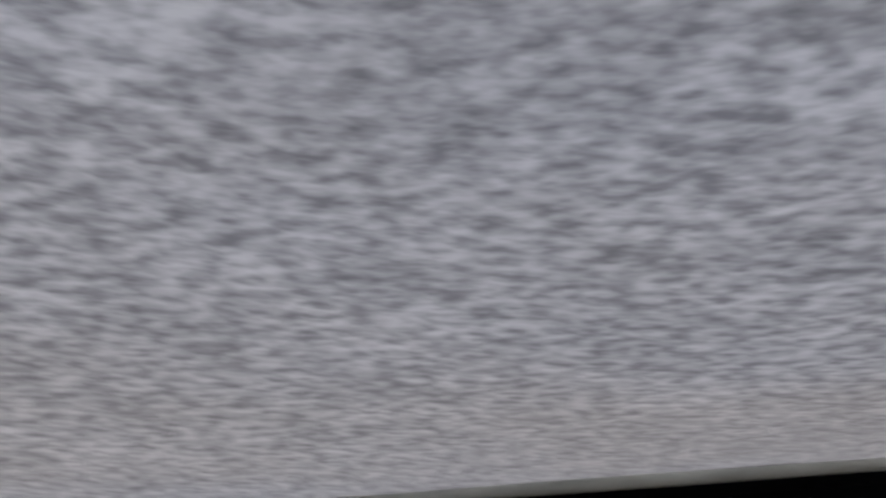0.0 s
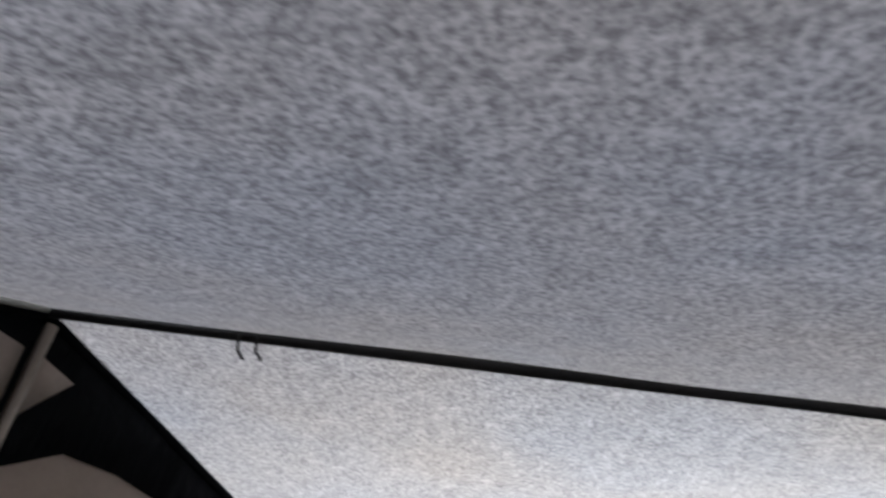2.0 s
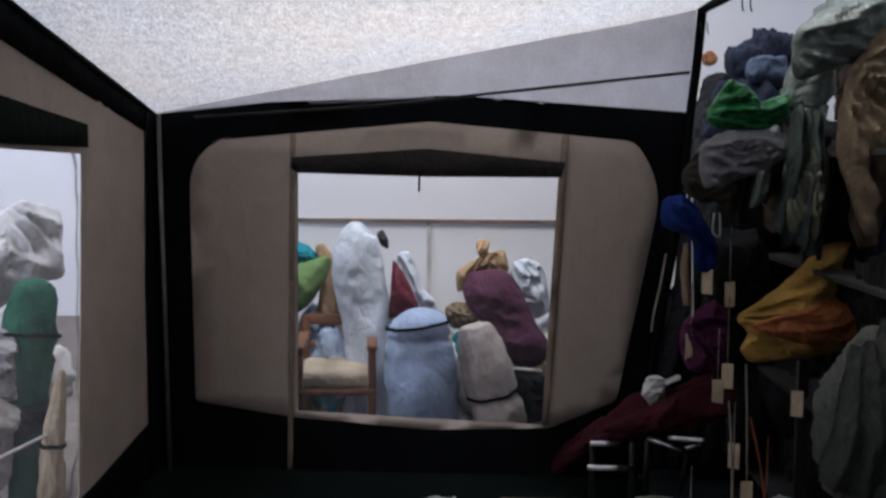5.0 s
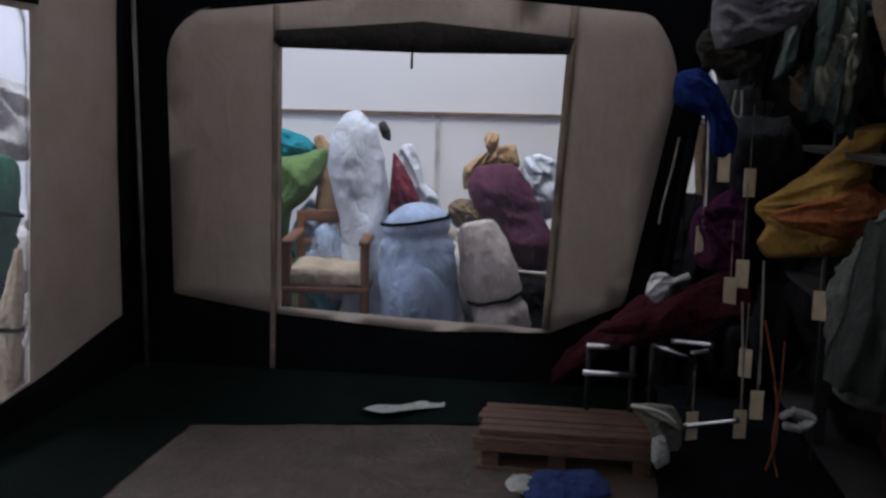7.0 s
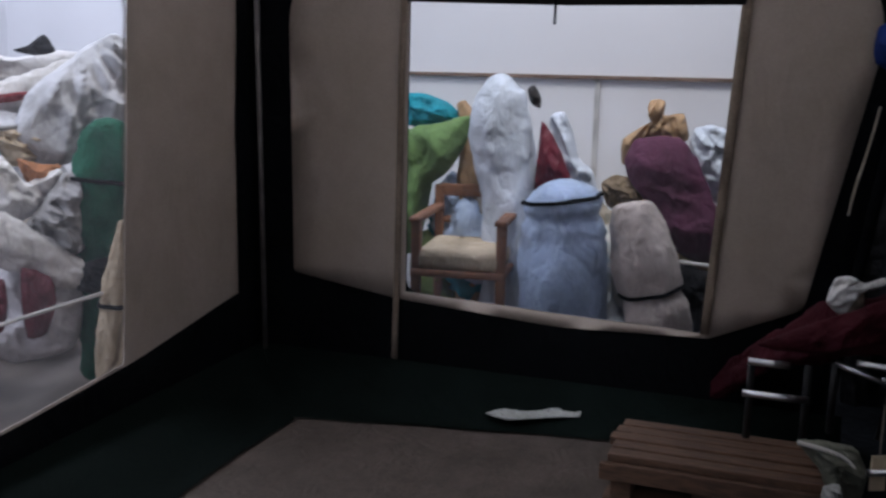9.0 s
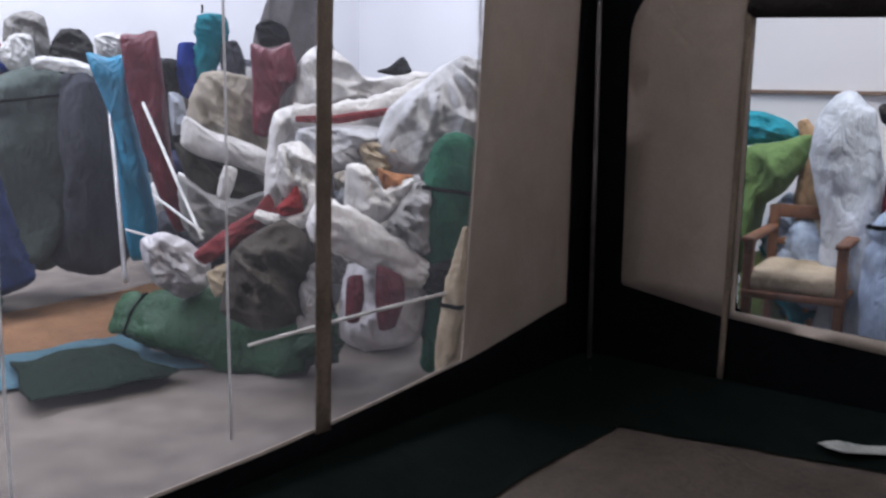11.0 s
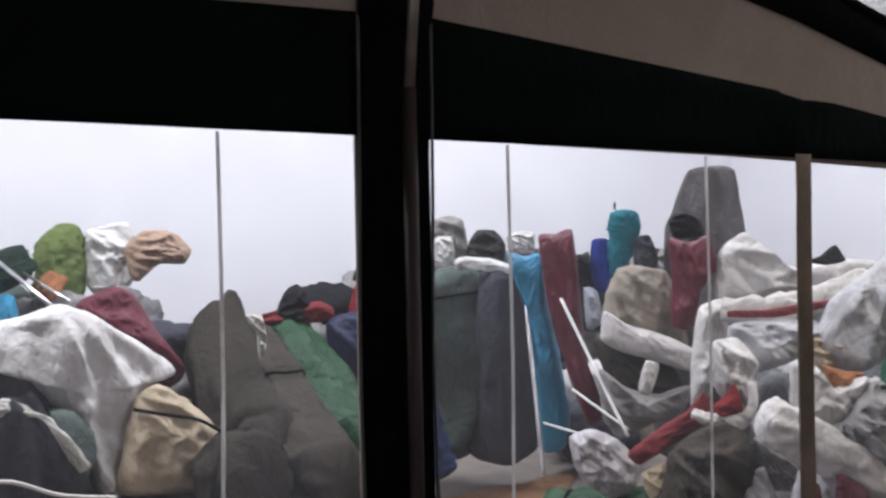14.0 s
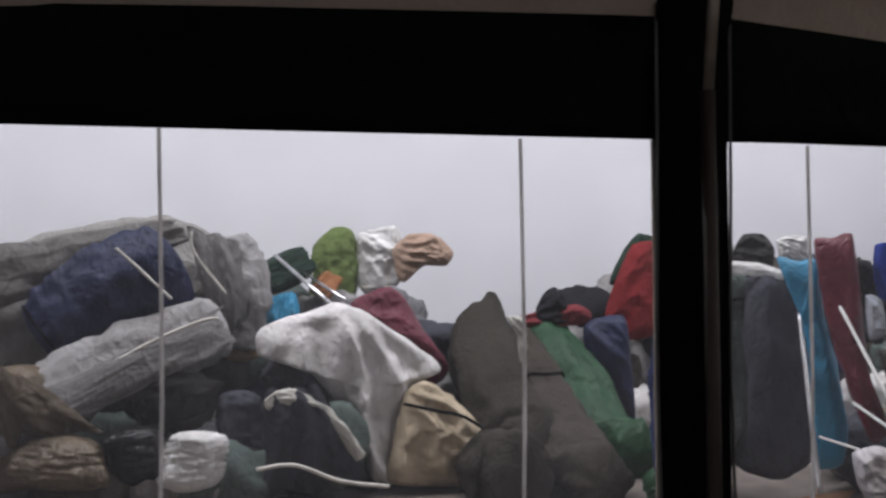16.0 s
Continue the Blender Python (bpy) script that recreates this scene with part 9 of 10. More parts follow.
puff("plastic_sack", "clear plastic sack in the heap", "plastic", [(1.70, 1.56, 0.55), (1.77, 1.50, 0.59), (1.86, 1.43, 0.54), (1.92, 1.37, 0.45), (1.91, 1.38, 0.34), (1.83, 1.44, 0.29), (1.74, 1.51, 0.36), (1.71, 1.54, 0.42)], 0.13, 6, 0.030, seed=541)
puff("cloth_scrap", "cream cloth scrap in the heap", "cream", [(1.73, 1.15, 0.46), (1.81, 1.08, 0.51), (1.88, 1.02, 0.48), (1.83, 1.06, 0.42), (1.75, 1.12, 0.36)], 0.05, 4, 0.020, seed=542)
puff("cloth_scrap", "white bundle beside the strap", "whitesheet", [(1.89, 0.76, 0.49), (1.94, 0.72, 0.53), (1.97, 0.69, 0.40), (1.96, 0.70, 0.26), (1.87, 0.76, 0.25), (1.87, 0.77, 0.36)], 0.07, 4, 0.030, seed=543)
puff("canvas_bag", "pale grey bundle with white piping", "palegrey", [(1.99, 0.81, 0.62), (2.05, 0.76, 0.60), (2.12, 0.70, 0.51), (2.09, 0.72, 0.42), (2.01, 0.78, 0.44)], 0.08, 5, 0.030, seed=544)
puff("canvas_bag", "pale cream cloth bundle", "cream", [(2.29, 0.84, 0.98), (2.37, 0.77, 1.00), (2.45, 0.71, 0.98), (2.42, 0.73, 0.86), (2.33, 0.80, 0.85)], 0.09, 5, 0.030, seed=545)
puff("dust_sheet", "white sheet looped round a dark gap", "whitesheet", [(2.07, 0.69, 0.91), (2.13, 0.64, 0.91), (2.18, 0.60, 0.82), (2.23, 0.56, 0.80), (2.28, 0.52, 0.86), (2.29, 0.51, 0.80), (2.22, 0.56, 0.71), (2.13, 0.63, 0.65), (2.06, 0.69, 0.69)], 0.10, 4, 0.030, seed=546)
puff("canvas_bag", "orange brown cloth in the heap", "rust", [(2.24, 0.68, 0.89), (2.30, 0.63, 0.87), (2.36, 0.58, 0.86), (2.32, 0.61, 0.80), (2.27, 0.66, 0.79)], 0.05, 4, 0.020, seed=547)
puff("canvas_bag", "grey bundle beside the green bag", "palegrey", [(2.15, 0.52, 0.72), (2.23, 0.46, 0.85), (2.27, 0.42, 0.83), (2.27, 0.42, 0.57), (2.20, 0.47, 0.55), (2.11, 0.55, 0.64)], 0.12, 5, 0.050, seed=548)
bag("canvas_roll", "white canvas roll across the pile", "whitesheet", [(1.83, 0.65, 0.75, 0.072), (1.92, 0.57, 0.69, 0.080), (2.03, 0.48, 0.60, 0.072), (2.14, 0.39, 0.51, 0.059), (2.19, 0.35, 0.48, 0.038)], flat=0.85, seed=813, fold=0.14)
bag("tent_bag", "sea green tent bag standing at the window", "seagreen", [(2.36, 0.36, 1.05, 0.074), (2.36, 0.36, 0.95, 0.099), (2.34, 0.37, 0.78, 0.104), (2.32, 0.38, 0.61, 0.095), (2.31, 0.38, 0.46, 0.078), (2.30, 0.38, 0.26, 0.074), (2.30, 0.38, 0.06, 0.074)], flat=0.85, seed=814, fold=0.06, straps=[0.3])
puff("canvas_bag", "black canvas bundle under the green bag", "black", [(2.18, 0.36, 0.53), (2.28, 0.28, 0.55), (2.27, 0.28, 0.46), (2.20, 0.33, 0.42), (2.16, 0.37, 0.45)], 0.07, 4, 0.020, seed=549)
host = puff("tent_bag", "white bag with red panels", "redwhite", [(2.01, 0.62, 0.52), (2.11, 0.54, 0.54), (2.24, 0.43, 0.46), (2.26, 0.42, 0.33), (2.22, 0.45, 0.20), (2.06, 0.57, 0.17), (1.98, 0.64, 0.23), (1.98, 0.64, 0.40)], 0.16, 4, 0.030, seed=550)
puff("panel", "red panel of the white bag", "crimson", [(1.97, 0.43, 0.55), (2.04, 0.37, 0.51), (2.05, 0.36, 0.42), (2.02, 0.38, 0.31), (1.97, 0.42, 0.30), (1.96, 0.43, 0.42)], 0.04, 2, 0.010, seed=551, parent=host)
puff("panel", "red panel of the white bag", "crimson", [(1.89, 0.51, 0.50), (1.94, 0.48, 0.51), (1.94, 0.47, 0.42), (1.92, 0.48, 0.33), (1.88, 0.51, 0.34)], 0.04, 2, 0.010, seed=552, parent=host)
bag("canvas_roll", "cream canvas roll standing beside the window", "cream", [(2.17, 0.16, 0.71, 0.012), (2.16, 0.17, 0.61, 0.026), (2.14, 0.18, 0.47, 0.040), (2.13, 0.19, 0.35, 0.048), (2.12, 0.19, 0.25, 0.048), (2.12, 0.19, 0.04, 0.048)], flat=0.85, seed=815, fold=0.08, straps=[0.5])
bag("cloth_strip", "red cloth strip on the pale canvas", "wornred", [(2.13, 1.05, 1.08, 0.014), (2.26, 0.96, 1.08, 0.019), (2.37, 0.87, 1.10, 0.019), (2.46, 0.79, 1.12, 0.014)], flat=0.60, seed=816, fold=0.05)
stick("tent_pole", "white tent pole leaning on the heap", smooth_line([(2.16, 2.17, 1.12), (1.99, 1.51, 0.53)], 6), 0.0080, POLEWHITE, "pole")
stick("tent_pole", "white tent pole lying on the heap", smooth_line([(2.09, 2.01, 0.68), (2.03, 1.55, 0.55)], 6), 0.0070, POLEWHITE, "pole")
stick("tent_pole", "white tent pole lying on the heap", smooth_line([(2.07, 2.22, 0.49), (2.00, 1.63, 0.48)], 6), 0.0060, POLEWHITE, "pole")
stick("tent_pole", "bright aluminium tent pole leaning on the pile", smooth_line([(2.20, 2.52, 1.08), (2.10, 2.32, 0.58), (2.03, 2.18, 0.23)], 12), 0.0130, SILVER, "pole")
stick("guy_rope", "white guy rope stretched outside the window", smooth_line([(2.12, 0.19, 0.46), (1.66, 0.30, 0.42), (1.30, 0.39, 0.38)], 12), 0.0070, ROPE, "rope")
bag("tent_bag", "small green tent bag", "green", [(1.67, 3.04, 0.24, 0.113), (1.72, 3.00, 0.12, 0.157), (1.76, 2.96, 0.12, 0.163)], flat=0.85, seed=817, fold=0.06)
# sheets and long bags on the pile
puff("dust_sheet", "creased white dust sheet thrown over the pile", "whitesheet", [(0.03, 4.00, 1.13), (-0.39, 4.00, 0.99), (-0.41, 4.00, 0.83), (-0.25, 4.00, 0.88), (-0.10, 4.00, 0.72), (0.08, 4.00, 0.48), (0.21, 4.00, 0.21), (0.26, 4.00, 0.02), (0.38, 4.00, 0.02), (0.41, 4.00, 0.36), (0.52, 4.00, 0.62), (0.71, 4.00, 0.70), (0.50, 4.00, 0.90), (0.21, 4.00, 1.09)], 0.20, 9, 0.060, seed=553)
puff("canvas_bag", "dark grey canvas under the dust sheet", "charcoal", [(-0.31, 4.15, 0.75), (-0.23, 4.15, 0.89), (-0.06, 4.15, 0.71), (0.12, 4.15, 0.43), (-0.05, 4.15, 0.47), (-0.27, 4.15, 0.57)], 0.12, 4, 0.030, seed=554)
puff("cotton_cloth", "cream cotton cloth with a black strap", "cream", [(0.44, 3.85, 0.59), (0.56, 3.85, 0.66), (0.74, 3.85, 0.55), (0.91, 3.85, 0.37), (0.99, 3.85, 0.24), (0.89, 3.85, 0.02), (0.34, 3.85, 0.06), (0.38, 3.85, 0.39)], 0.16, 6, 0.040, seed=555)
stick("strap", "black strap on the cream cloth", smooth_line([(0.37, 3.62, 0.56), (0.56, 3.62, 0.51), (0.72, 3.62, 0.47), (0.85, 3.62, 0.39)], 18), 0.0100, DARK, "strap")
puff("tent_bag", "maroon nylon tent bag", "maroon", [(0.22, 4.35, 1.09), (0.34, 4.35, 1.18), (0.49, 4.35, 1.21), (0.58, 4.35, 1.14), (0.71, 4.35, 0.92), (0.88, 4.35, 0.68), (0.75, 4.35, 0.57), (0.49, 4.35, 0.84)], 0.13, 4, 0.025, seed=556)
bag("tent_bag", "dark grey pointed tent bag leaning on the pile", "darkolive", [(1.33, 4.75, 1.16, 0.028), (1.29, 4.70, 1.04, 0.095), (1.17, 4.55, 0.84, 0.223), (1.17, 4.25, 0.53, 0.287), (1.21, 3.90, 0.23, 0.300), (1.21, 3.55, 0.22, 0.297)], flat=0.85, seed=818, fold=0.06)
bag("tent_bag", "long dark brown olive tent bag", "rock", [(1.41, 4.50, 0.89, 0.101), (1.39, 4.25, 0.66, 0.172), (1.40, 3.85, 0.35, 0.210), (1.40, 3.50, 0.16, 0.212), (1.38, 3.10, 0.15, 0.204)], flat=0.85, seed=819, fold=0.06, straps=[0.35])
bag("tent_bag", "long green nylon tent bag leaning", "green", [(1.74, 4.85, 0.96, 0.099), (1.79, 4.75, 0.80, 0.172), (1.88, 4.45, 0.46, 0.213), (1.94, 4.10, 0.16, 0.203), (1.94, 3.70, 0.14, 0.184)], flat=0.85, seed=820, fold=0.05, straps=[0.12])
puff("canvas_bag", "small black canvas bundle", "black", [(1.66, 4.75, 1.00), (1.72, 4.75, 1.13), (1.81, 4.75, 1.19), (1.89, 4.75, 1.12), (1.94, 4.75, 0.92), (1.71, 4.75, 0.90)], 0.08, 4, 0.020, seed=557)
puff("canvas_bag", "red and white patterned cloth bundle", "wornred", [(1.51, 4.75, 0.97), (1.67, 4.75, 1.01), (1.97, 4.75, 1.06), (2.10, 4.75, 1.00), (2.07, 4.75, 0.91), (1.56, 4.75, 0.90)], 0.06, 8, 0.030, seed=589)
puff("canvas_bag", "navy blue nylon tent bag", "navy", [(2.02, 4.70, 0.90), (2.14, 4.70, 0.96), (2.35, 4.70, 0.96), (2.40, 4.70, 0.53), (2.42, 4.70, 0.11), (2.22, 4.70, 0.46), (2.04, 4.70, 0.71)], 0.12, 4, 0.020, seed=559)
puff("tent_bag", "red nylon tent bag standing at the wall", "red", [(2.34, 5.00, 0.92), (2.43, 5.00, 1.20), (2.59, 5.00, 1.50), (2.79, 5.00, 1.50), (2.81, 5.00, 0.84), (2.53, 5.00, 0.76)], 0.10, 3, 0.020, seed=560)
puff("canvas_bag", "dark green canvas bundle at the wall", "darkgreen", [(2.41, 5.05, 1.20), (2.54, 5.05, 1.46), (2.67, 5.05, 1.59), (2.80, 5.05, 1.55), (2.69, 5.05, 1.19)], 0.06, 3, 0.020, seed=561)
bag("tent_bag", "dark olive tent bag at the foot of the pile", "darkolive", [(0.84, 3.75, 0.27, 0.133), (0.92, 3.50, 0.17, 0.225), (0.97, 3.20, 0.17, 0.226)], flat=0.85, seed=821, fold=0.08)
puff("cloth_bundle", "crumpled white cloth against the wall", "white", [(0.46, 5.20, 1.58), (0.62, 5.20, 1.63), (0.74, 5.20, 1.65), (0.81, 5.20, 1.51), (0.77, 5.20, 1.22), (0.53, 5.20, 1.14), (0.45, 5.20, 1.26)], 0.09, 7, 0.040, seed=562)
puff("canvas_bag", "crumpled tan cloth bundle", "tanpink", [(0.70, 5.10, 1.47), (0.81, 5.10, 1.58), (0.98, 5.10, 1.59), (1.08, 5.10, 1.54), (1.16, 5.10, 1.45), (1.11, 5.10, 1.35), (0.93, 5.10, 1.35), (0.78, 5.10, 1.23), (0.72, 5.10, 1.30)], 0.10, 8, 0.030, seed=563)
puff("cloth_scrap", "pale frayed cords on the dark bag", "ropewhite", [(1.14, 3.98, 1.02), (1.25, 3.98, 1.01), (1.28, 3.98, 0.83), (1.23, 3.98, 0.73), (1.21, 3.98, 0.91)], 0.03, 9, 0.020, seed=564)
bag("rope_coil", "frayed white rope across a dark bundle", "ropewhite", [(-0.42, 3.60, 0.59, 0.030), (-0.30, 3.60, 0.63, 0.045), (-0.14, 3.60, 0.57, 0.043), (0.01, 3.60, 0.43, 0.040), (0.12, 3.60, 0.27, 0.031)], flat=0.70, seed=822, fold=0.30)
stick("cord", "white cord lying across a grey flap", smooth_line([(-1.42, 3.85, 0.74), (-1.18, 3.85, 0.85), (-0.96, 3.85, 0.96), (-0.73, 3.85, 1.05), (-0.64, 3.85, 1.06)], 24), 0.0080, ROPE, "cord")
# cloth and bags hanging on the rack
host = puff("hanging_cloth", "yellow and orange cloth bag hanging sideways", "yellow", [(2.22, -2.50, 0.96), (2.25, -2.61, 1.03), (2.28, -2.73, 1.13), (2.31, -2.82, 1.22), (2.33, -2.95, 1.24), (2.31, -3.02, 1.06), (2.27, -3.00, 0.86), (2.23, -2.76, 0.79), (2.20, -2.55, 0.78), (2.20, -2.50, 0.83), (2.21, -2.53, 0.89), (2.21, -2.49, 0.93)], 0.10, 11, 0.035, seed=565)
puff("panel", "orange panel of the yellow cloth bag", "orange", [(2.14, -2.52, 0.93), (2.16, -2.63, 0.97), (2.19, -2.76, 1.03), (2.22, -2.96, 1.05), (2.19, -2.97, 0.89), (2.15, -2.74, 0.86), (2.14, -2.60, 0.89)], 0.05, 8, 0.025, seed=566, parent=host)
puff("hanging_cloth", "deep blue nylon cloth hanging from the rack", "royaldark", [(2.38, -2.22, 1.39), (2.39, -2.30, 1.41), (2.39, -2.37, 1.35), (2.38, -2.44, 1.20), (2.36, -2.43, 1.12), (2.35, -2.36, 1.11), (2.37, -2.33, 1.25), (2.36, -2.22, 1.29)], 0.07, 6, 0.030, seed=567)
puff("hanging_cloth", "dark purple cloth hanging from the rack", "purple", [(2.33, -2.31, 0.92), (2.36, -2.43, 1.00), (2.36, -2.49, 0.93), (2.33, -2.49, 0.79), (2.31, -2.43, 0.71), (2.30, -2.32, 0.73), (2.32, -2.29, 0.83)], 0.07, 7, 0.030, seed=568)
puff("hanging_cloth", "grey green canvas hanging in folds", "greygreen2", [(2.13, -2.66, 1.67), (2.14, -2.75, 1.68), (2.10, -2.78, 1.39), (2.06, -2.71, 1.24), (2.06, -2.63, 1.29), (2.07, -2.61, 1.39), (2.10, -2.65, 1.52)], 0.06, 8, 0.035, seed=569)
puff("hanging_cloth", "shiny grey plastic hanging in folds", "plasticgrey", [(2.21, -2.55, 1.67), (2.22, -2.63, 1.67), (2.19, -2.59, 1.52), (2.17, -2.57, 1.41), (2.16, -2.51, 1.37), (2.18, -2.54, 1.50)], 0.04, 6, 0.025, seed=570)
puff("hanging_cloth", "brown cloth end hanging from the rack", "beigedark", [(2.27, -2.55, 1.39), (2.29, -2.62, 1.44), (2.28, -2.65, 1.36), (2.26, -2.63, 1.27), (2.26, -2.58, 1.31)], 0.04, 5, 0.020, seed=571)
puff("hanging_cloth", "brown cloth end hanging from the rack", "darkolive", [(2.25, -2.27, 1.49), (2.29, -2.37, 1.62), (2.30, -2.51, 1.63), (2.28, -2.50, 1.49), (2.25, -2.46, 1.35), (2.25, -2.38, 1.40), (2.24, -2.30, 1.41)], 0.06, 7, 0.030, seed=572)
bag("cloth_roll", "tan cloth roll hanging on the rack", "beigedark", [(2.42, -2.33, 1.22, 0.015), (2.40, -2.32, 1.10, 0.020), (2.37, -2.33, 0.97, 0.018)], flat=0.85, seed=823, fold=0.06)
puff("cloth_scrap", "small white plastic bundle on the crate", "white", [(2.34, -2.15, 0.61), (2.36, -2.17, 0.68), (2.36, -2.21, 0.69), (2.37, -2.25, 0.67), (2.38, -2.30, 0.69), (2.37, -2.31, 0.67), (2.36, -2.24, 0.64), (2.34, -2.20, 0.58)], 0.05, 6, 0.020, seed=573)
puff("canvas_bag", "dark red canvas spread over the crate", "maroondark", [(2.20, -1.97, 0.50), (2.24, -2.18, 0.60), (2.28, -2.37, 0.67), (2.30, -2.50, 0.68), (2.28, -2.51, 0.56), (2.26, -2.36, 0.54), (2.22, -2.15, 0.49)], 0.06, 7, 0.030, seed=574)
stick("cord", "orange cord hanging from the rack", smooth_line([(2.18, -2.54, 0.57), (2.16, -2.57, 0.43), (2.14, -2.59, 0.29), (2.12, -2.59, 0.17), (2.10, -2.56, 0.07)], 24), 0.0045, ORANGECORD, "cord")
stick("cord", "orange cord hanging from the rack", smooth_line([(2.18, -2.61, 0.50), (2.15, -2.60, 0.33), (2.12, -2.58, 0.17), (2.10, -2.60, 0.05)], 18), 0.0035, ORANGECORD, "cord")
stick("cord", "pale cord hanging from the rack", smooth_line([(2.40, -2.34, 1.40), (2.36, -2.34, 1.18), (2.31, -2.34, 0.86)], 12), 0.0045, ROPE, "cord")
stick("cord", "pale cord hanging from the rack", smooth_line([(2.23, -2.47, 0.62), (2.20, -2.48, 0.41), (2.17, -2.48, 0.25)], 12), 0.0040, STRING, "cord")
stick("cord", "pale cord hanging from the rack", smooth_line([(2.27, -2.54, 0.76), (2.23, -2.54, 0.55), (2.20, -2.54, 0.34)], 12), 0.0040, STRING, "cord")
stick("cord", "thin cord looped beside the end wall", smooth_line([(2.45, -2.25, 1.17), (2.43, -2.23, 1.06), (2.40, -2.20, 0.93), (2.39, -2.19, 0.86)], 18), 0.0040, STRING, "cord")
stick("cord", "thin cord looped on the rack", smooth_line([(2.40, -2.43, 1.34), (2.38, -2.42, 1.27), (2.39, -2.45, 1.25), (2.40, -2.45, 1.34)], 18), 0.0040, ROPE, "cord")
stick("tent_pole", "bright aluminium tube lying on the crate", smooth_line([(2.09, -2.28, 0.21), (2.07, -2.46, 0.25)], 6), 0.0090, SILVER, "pole")
stick("tent_pole", "bright aluminium tube lying on the crate", smooth_line([(2.23, -2.24, 0.47), (2.20, -2.38, 0.47)], 6), 0.0100, SILVER, "pole")
stick("tent_pole", "bright aluminium tube lying on the crate", smooth_line([(2.23, -2.31, 0.43), (2.24, -2.37, 0.44)], 6), 0.0080, SILVER, "pole")
stick("cord", "pale wires curling over the stand", smooth_line([(2.03, -2.10, 0.29), (2.03, -2.17, 0.28), (2.04, -2.22, 0.26), (2.04, -2.25, 0.23)], 18), 0.0060, ROPE, "cord")
bag("cloth_roll", "white plastic ring lying on the rack", "whiteshaded", [(2.09, -2.59, 0.26, 0.014), (2.10, -2.64, 0.28, 0.017), (2.10, -2.70, 0.26, 0.017), (2.09, -2.66, 0.23, 0.017), (2.08, -2.60, 0.24, 0.014)], flat=0.85, seed=824, fold=0.04)
puff("cloth_scrap", "pale cloth scrap hanging off the stand", "whiteshaded", [(1.97, -2.17, 0.20), (1.98, -2.21, 0.21), (1.97, -2.23, 0.13), (1.96, -2.19, 0.10), (1.96, -2.17, 0.13)], 0.03, 4, 0.015, seed=575)
puff("cloth_scrap", "grey cloth scrap on the stand", "greygreen2", [(2.08, -2.10, 0.28), (2.09, -2.24, 0.28), (2.09, -2.28, 0.21), (2.07, -2.27, 0.13), (2.06, -2.20, 0.13), (2.07, -2.16, 0.21)], 0.05, 6, 0.030, seed=576)
hang_tag(2.36, -2.40, 1.35, 1.12, -30)
hang_tag(2.29, -2.33, 1.07, 0.87, 17)
hang_tag(2.25, -2.43, 0.90, 0.70, 4)
hang_tag(2.27, -2.47, 1.02, 0.76, -9)
hang_tag(2.17, -2.71, 0.79, 0.68, -22)
hang_tag(2.10, -2.31, 0.40, 0.26, 25)
hang_tag(2.12, -2.47, 0.49, 0.27, 12)
hang_tag(2.12, -2.52, 0.50, 0.34, -1)
hang_tag(2.14, -2.86, 0.82, 0.70, -14)
hang_tag(2.21, -2.49, 0.62, 0.46, -27)
hang_tag(2.36, -2.49, 1.29, 1.07, 20)
puff("hanging_cloth", "beige canvas hanging in folds from the rack", "beigedark", [(1.74, -2.70, 1.79), (1.75, -2.79, 1.96), (1.76, -2.90, 2.01), (1.76, -2.98, 1.77), (1.76, -2.90, 1.36), (1.75, -2.79, 1.29), (1.74, -2.72, 1.45), (1.74, -2.68, 1.59)], 0.08, 9, 0.050, seed=577)
puff("plastic_sack", "bright green plastic sack on the rack", "brightgreen", [(1.96, -2.30, 1.71), (1.97, -2.38, 1.83), (1.98, -2.46, 1.79), (1.98, -2.50, 1.74), (1.99, -2.58, 1.78), (1.98, -2.59, 1.70), (1.98, -2.50, 1.65), (1.97, -2.33, 1.66)], 0.09, 8, 0.050, seed=578)
puff("canvas_bag", "grey nylon bundle with a dark fold", "hoodgrey", [(1.91, -2.27, 1.59), (1.92, -2.37, 1.65), (1.93, -2.57, 1.64), (1.93, -2.56, 1.55), (1.92, -2.45, 1.49), (1.91, -2.29, 1.45)], 0.09, 6, 0.035, seed=579)
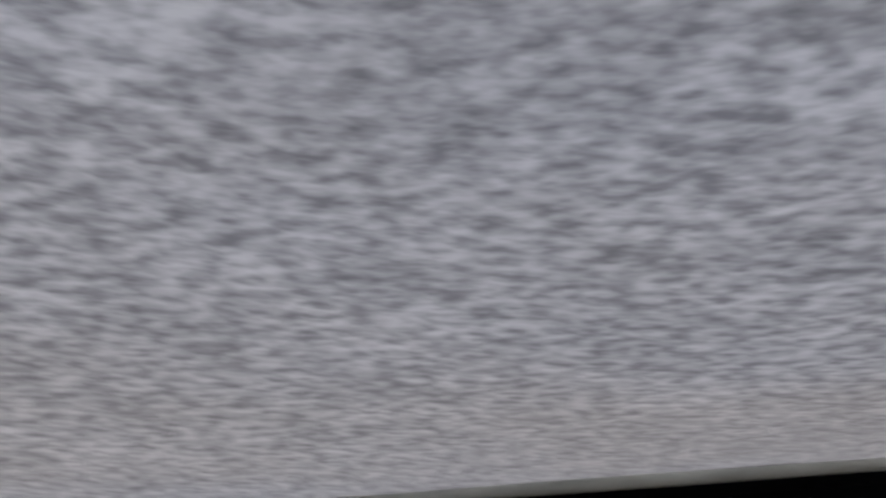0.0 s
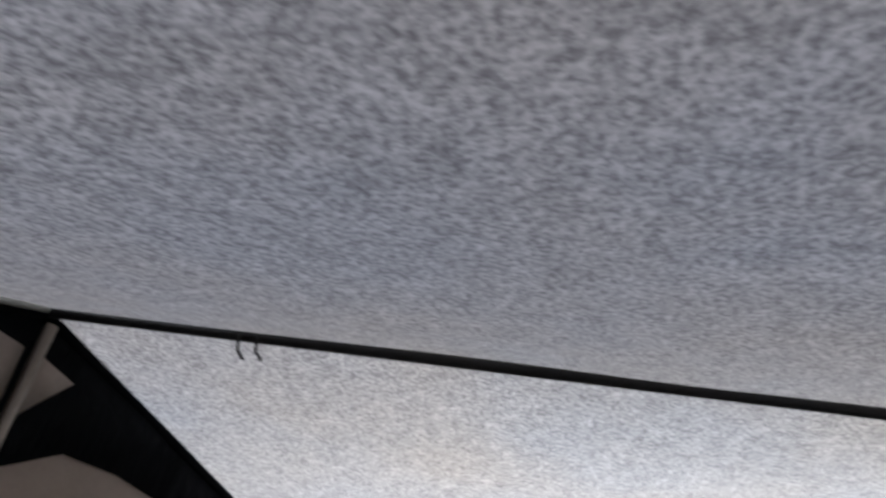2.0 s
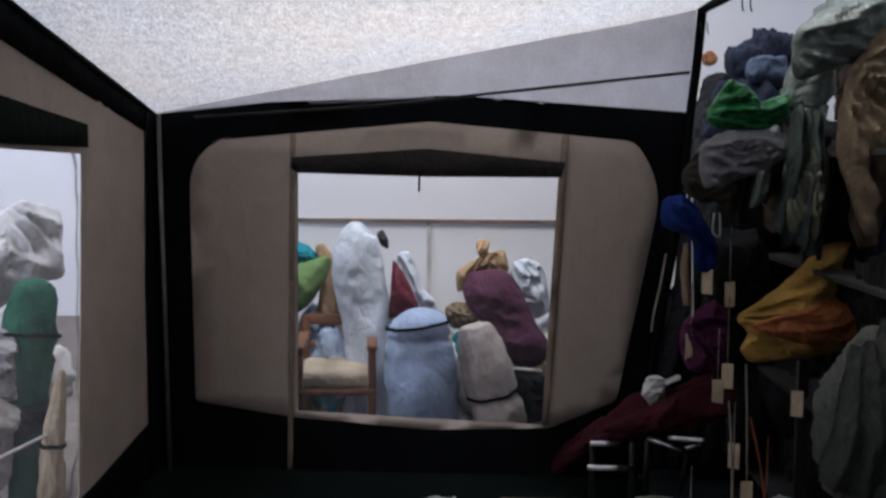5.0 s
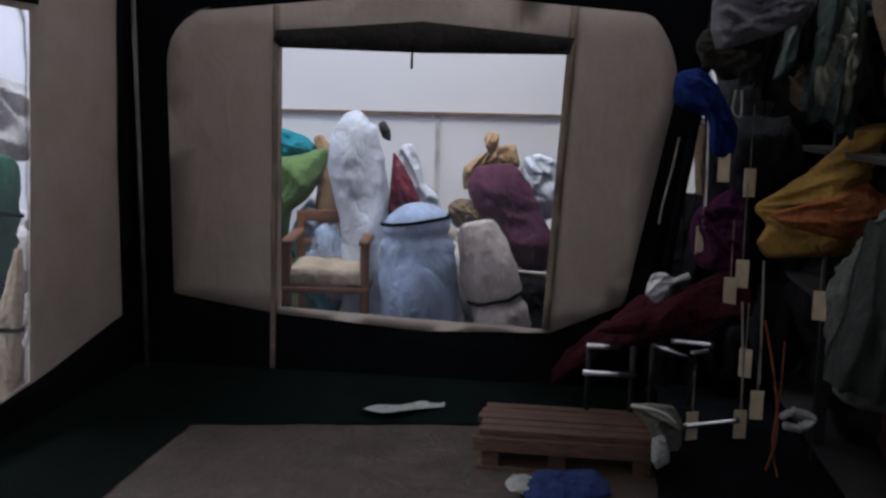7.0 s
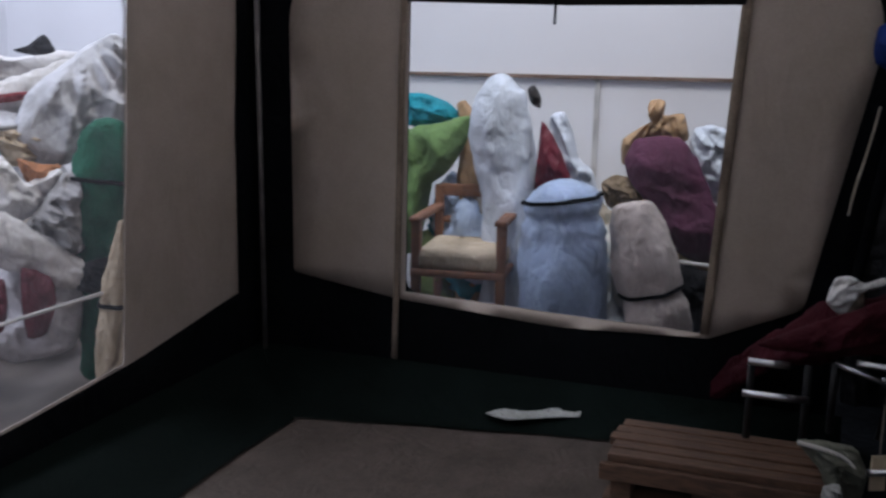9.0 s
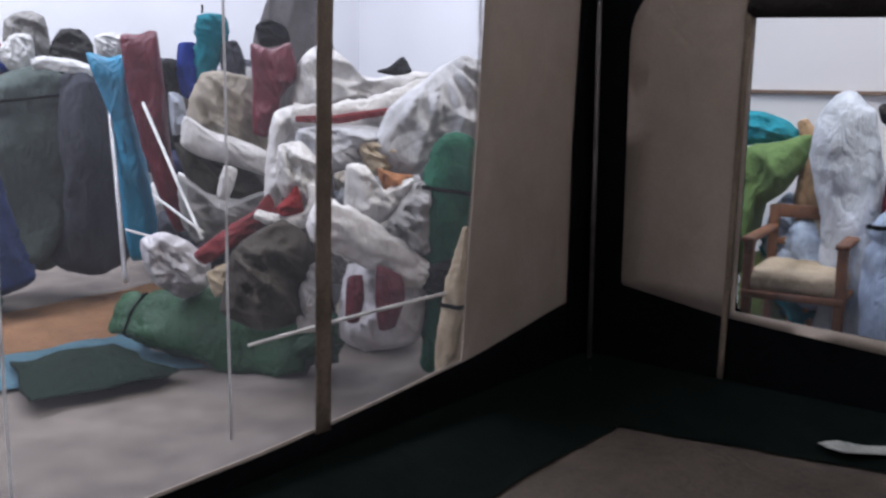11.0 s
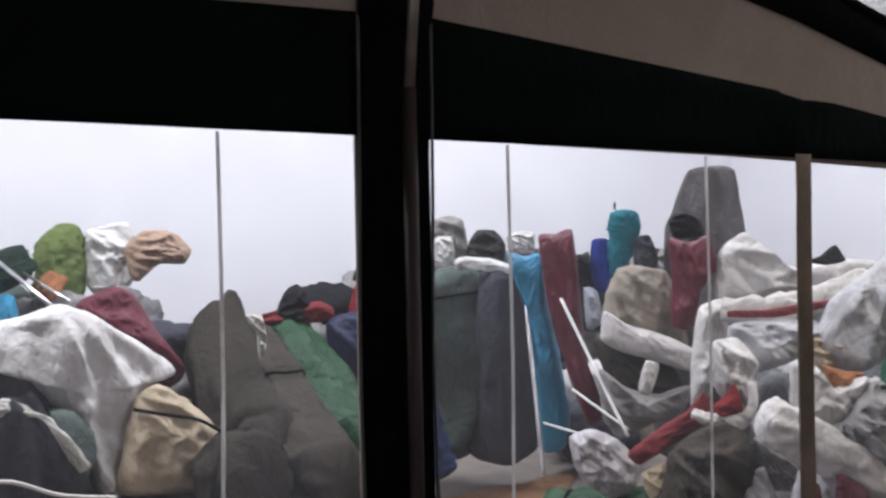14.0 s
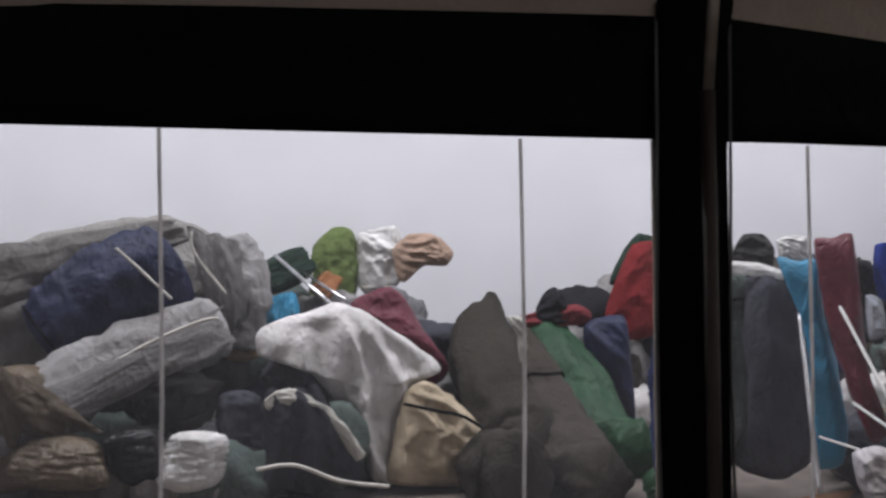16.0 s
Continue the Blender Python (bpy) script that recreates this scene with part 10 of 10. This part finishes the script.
puff("plastic_cover", "clear plastic cover over a tent bag", "plasticgrey", [(1.78, -2.54, 1.95), (1.79, -2.62, 2.03), (1.81, -2.85, 2.12), (1.81, -2.92, 2.04), (1.81, -2.85, 1.91), (1.79, -2.70, 1.85), (1.78, -2.55, 1.81)], 0.10, 7, 0.030, seed=580)
puff("plastic_scrap", "crumpled white plastic strip on the floor", "whiteshaded", [(2.55, -1.07, 0.05), (2.65, -1.15, 0.05), (2.65, -1.27, 0.05), (2.74, -1.37, 0.05), (2.77, -1.44, 0.05), (2.67, -1.44, 0.05), (2.59, -1.29, 0.05), (2.51, -1.16, 0.05)], 0.01, 5, 0.010, seed=581)
puff("plastic_scrap", "blue plastic sheet crumpled in front of the pallet", "bluebag", [(1.93, -1.77, 0.05), (2.00, -1.88, 0.05), (2.00, -2.01, 0.05), (1.84, -2.04, 0.05), (1.77, -1.89, 0.05), (1.77, -1.77, 0.05)], 0.03, 6, 0.015, seed=582)
puff("plastic_scrap", "white plastic scrap in front of the pallet", "whiteshaded", [(1.89, -1.70, 0.05), (1.95, -1.76, 0.05), (1.90, -1.81, 0.05), (1.81, -1.78, 0.05), (1.81, -1.72, 0.05)], 0.02, 4, 0.010, seed=583)

stick("tent_pole", "shiny tent pole on the pile", [(-0.20, 4.75, 1.43), (0.05, 4.00, 1.10)], 0.012, SILVER)
stick("tent_pole", "shiny tent pole on the pile", [(-0.00, 4.80, 1.31), (0.15, 4.15, 1.14)], 0.009, SILVER)

# white plastic rack on the pile
ob = tagged(new("wire_rack"), "small white plastic rack lying on the pile", "rack")
for i in range(5):
    bar("wire", [(0.50 + 0.045 * i, 5.15, 1.18), (0.51 + 0.045 * i, 5.2, 1.36)], 0.009, ROPE, ob, sides=6)
bar("rail", [(0.48, 5.15, 1.20), (0.71, 5.15, 1.20)], 0.009, ROPE, ob, sides=6)
bar("rail", [(0.49, 5.2, 1.35), (0.72, 5.2, 1.35)], 0.009, ROPE, ob, sides=6)

# white foot of the corner pole
bm = bmesh.new()
tube(bm, [(EAST - 0.05, -0.07, 0.03), (EAST - 0.05, -0.07, 0.075)], 0.013, 10, 0.009)
part("pole_foot", bm, plain("white_plastic", (0.85, 0.85, 0.85), 0.4), awning, "small white plastic foot of the pole")
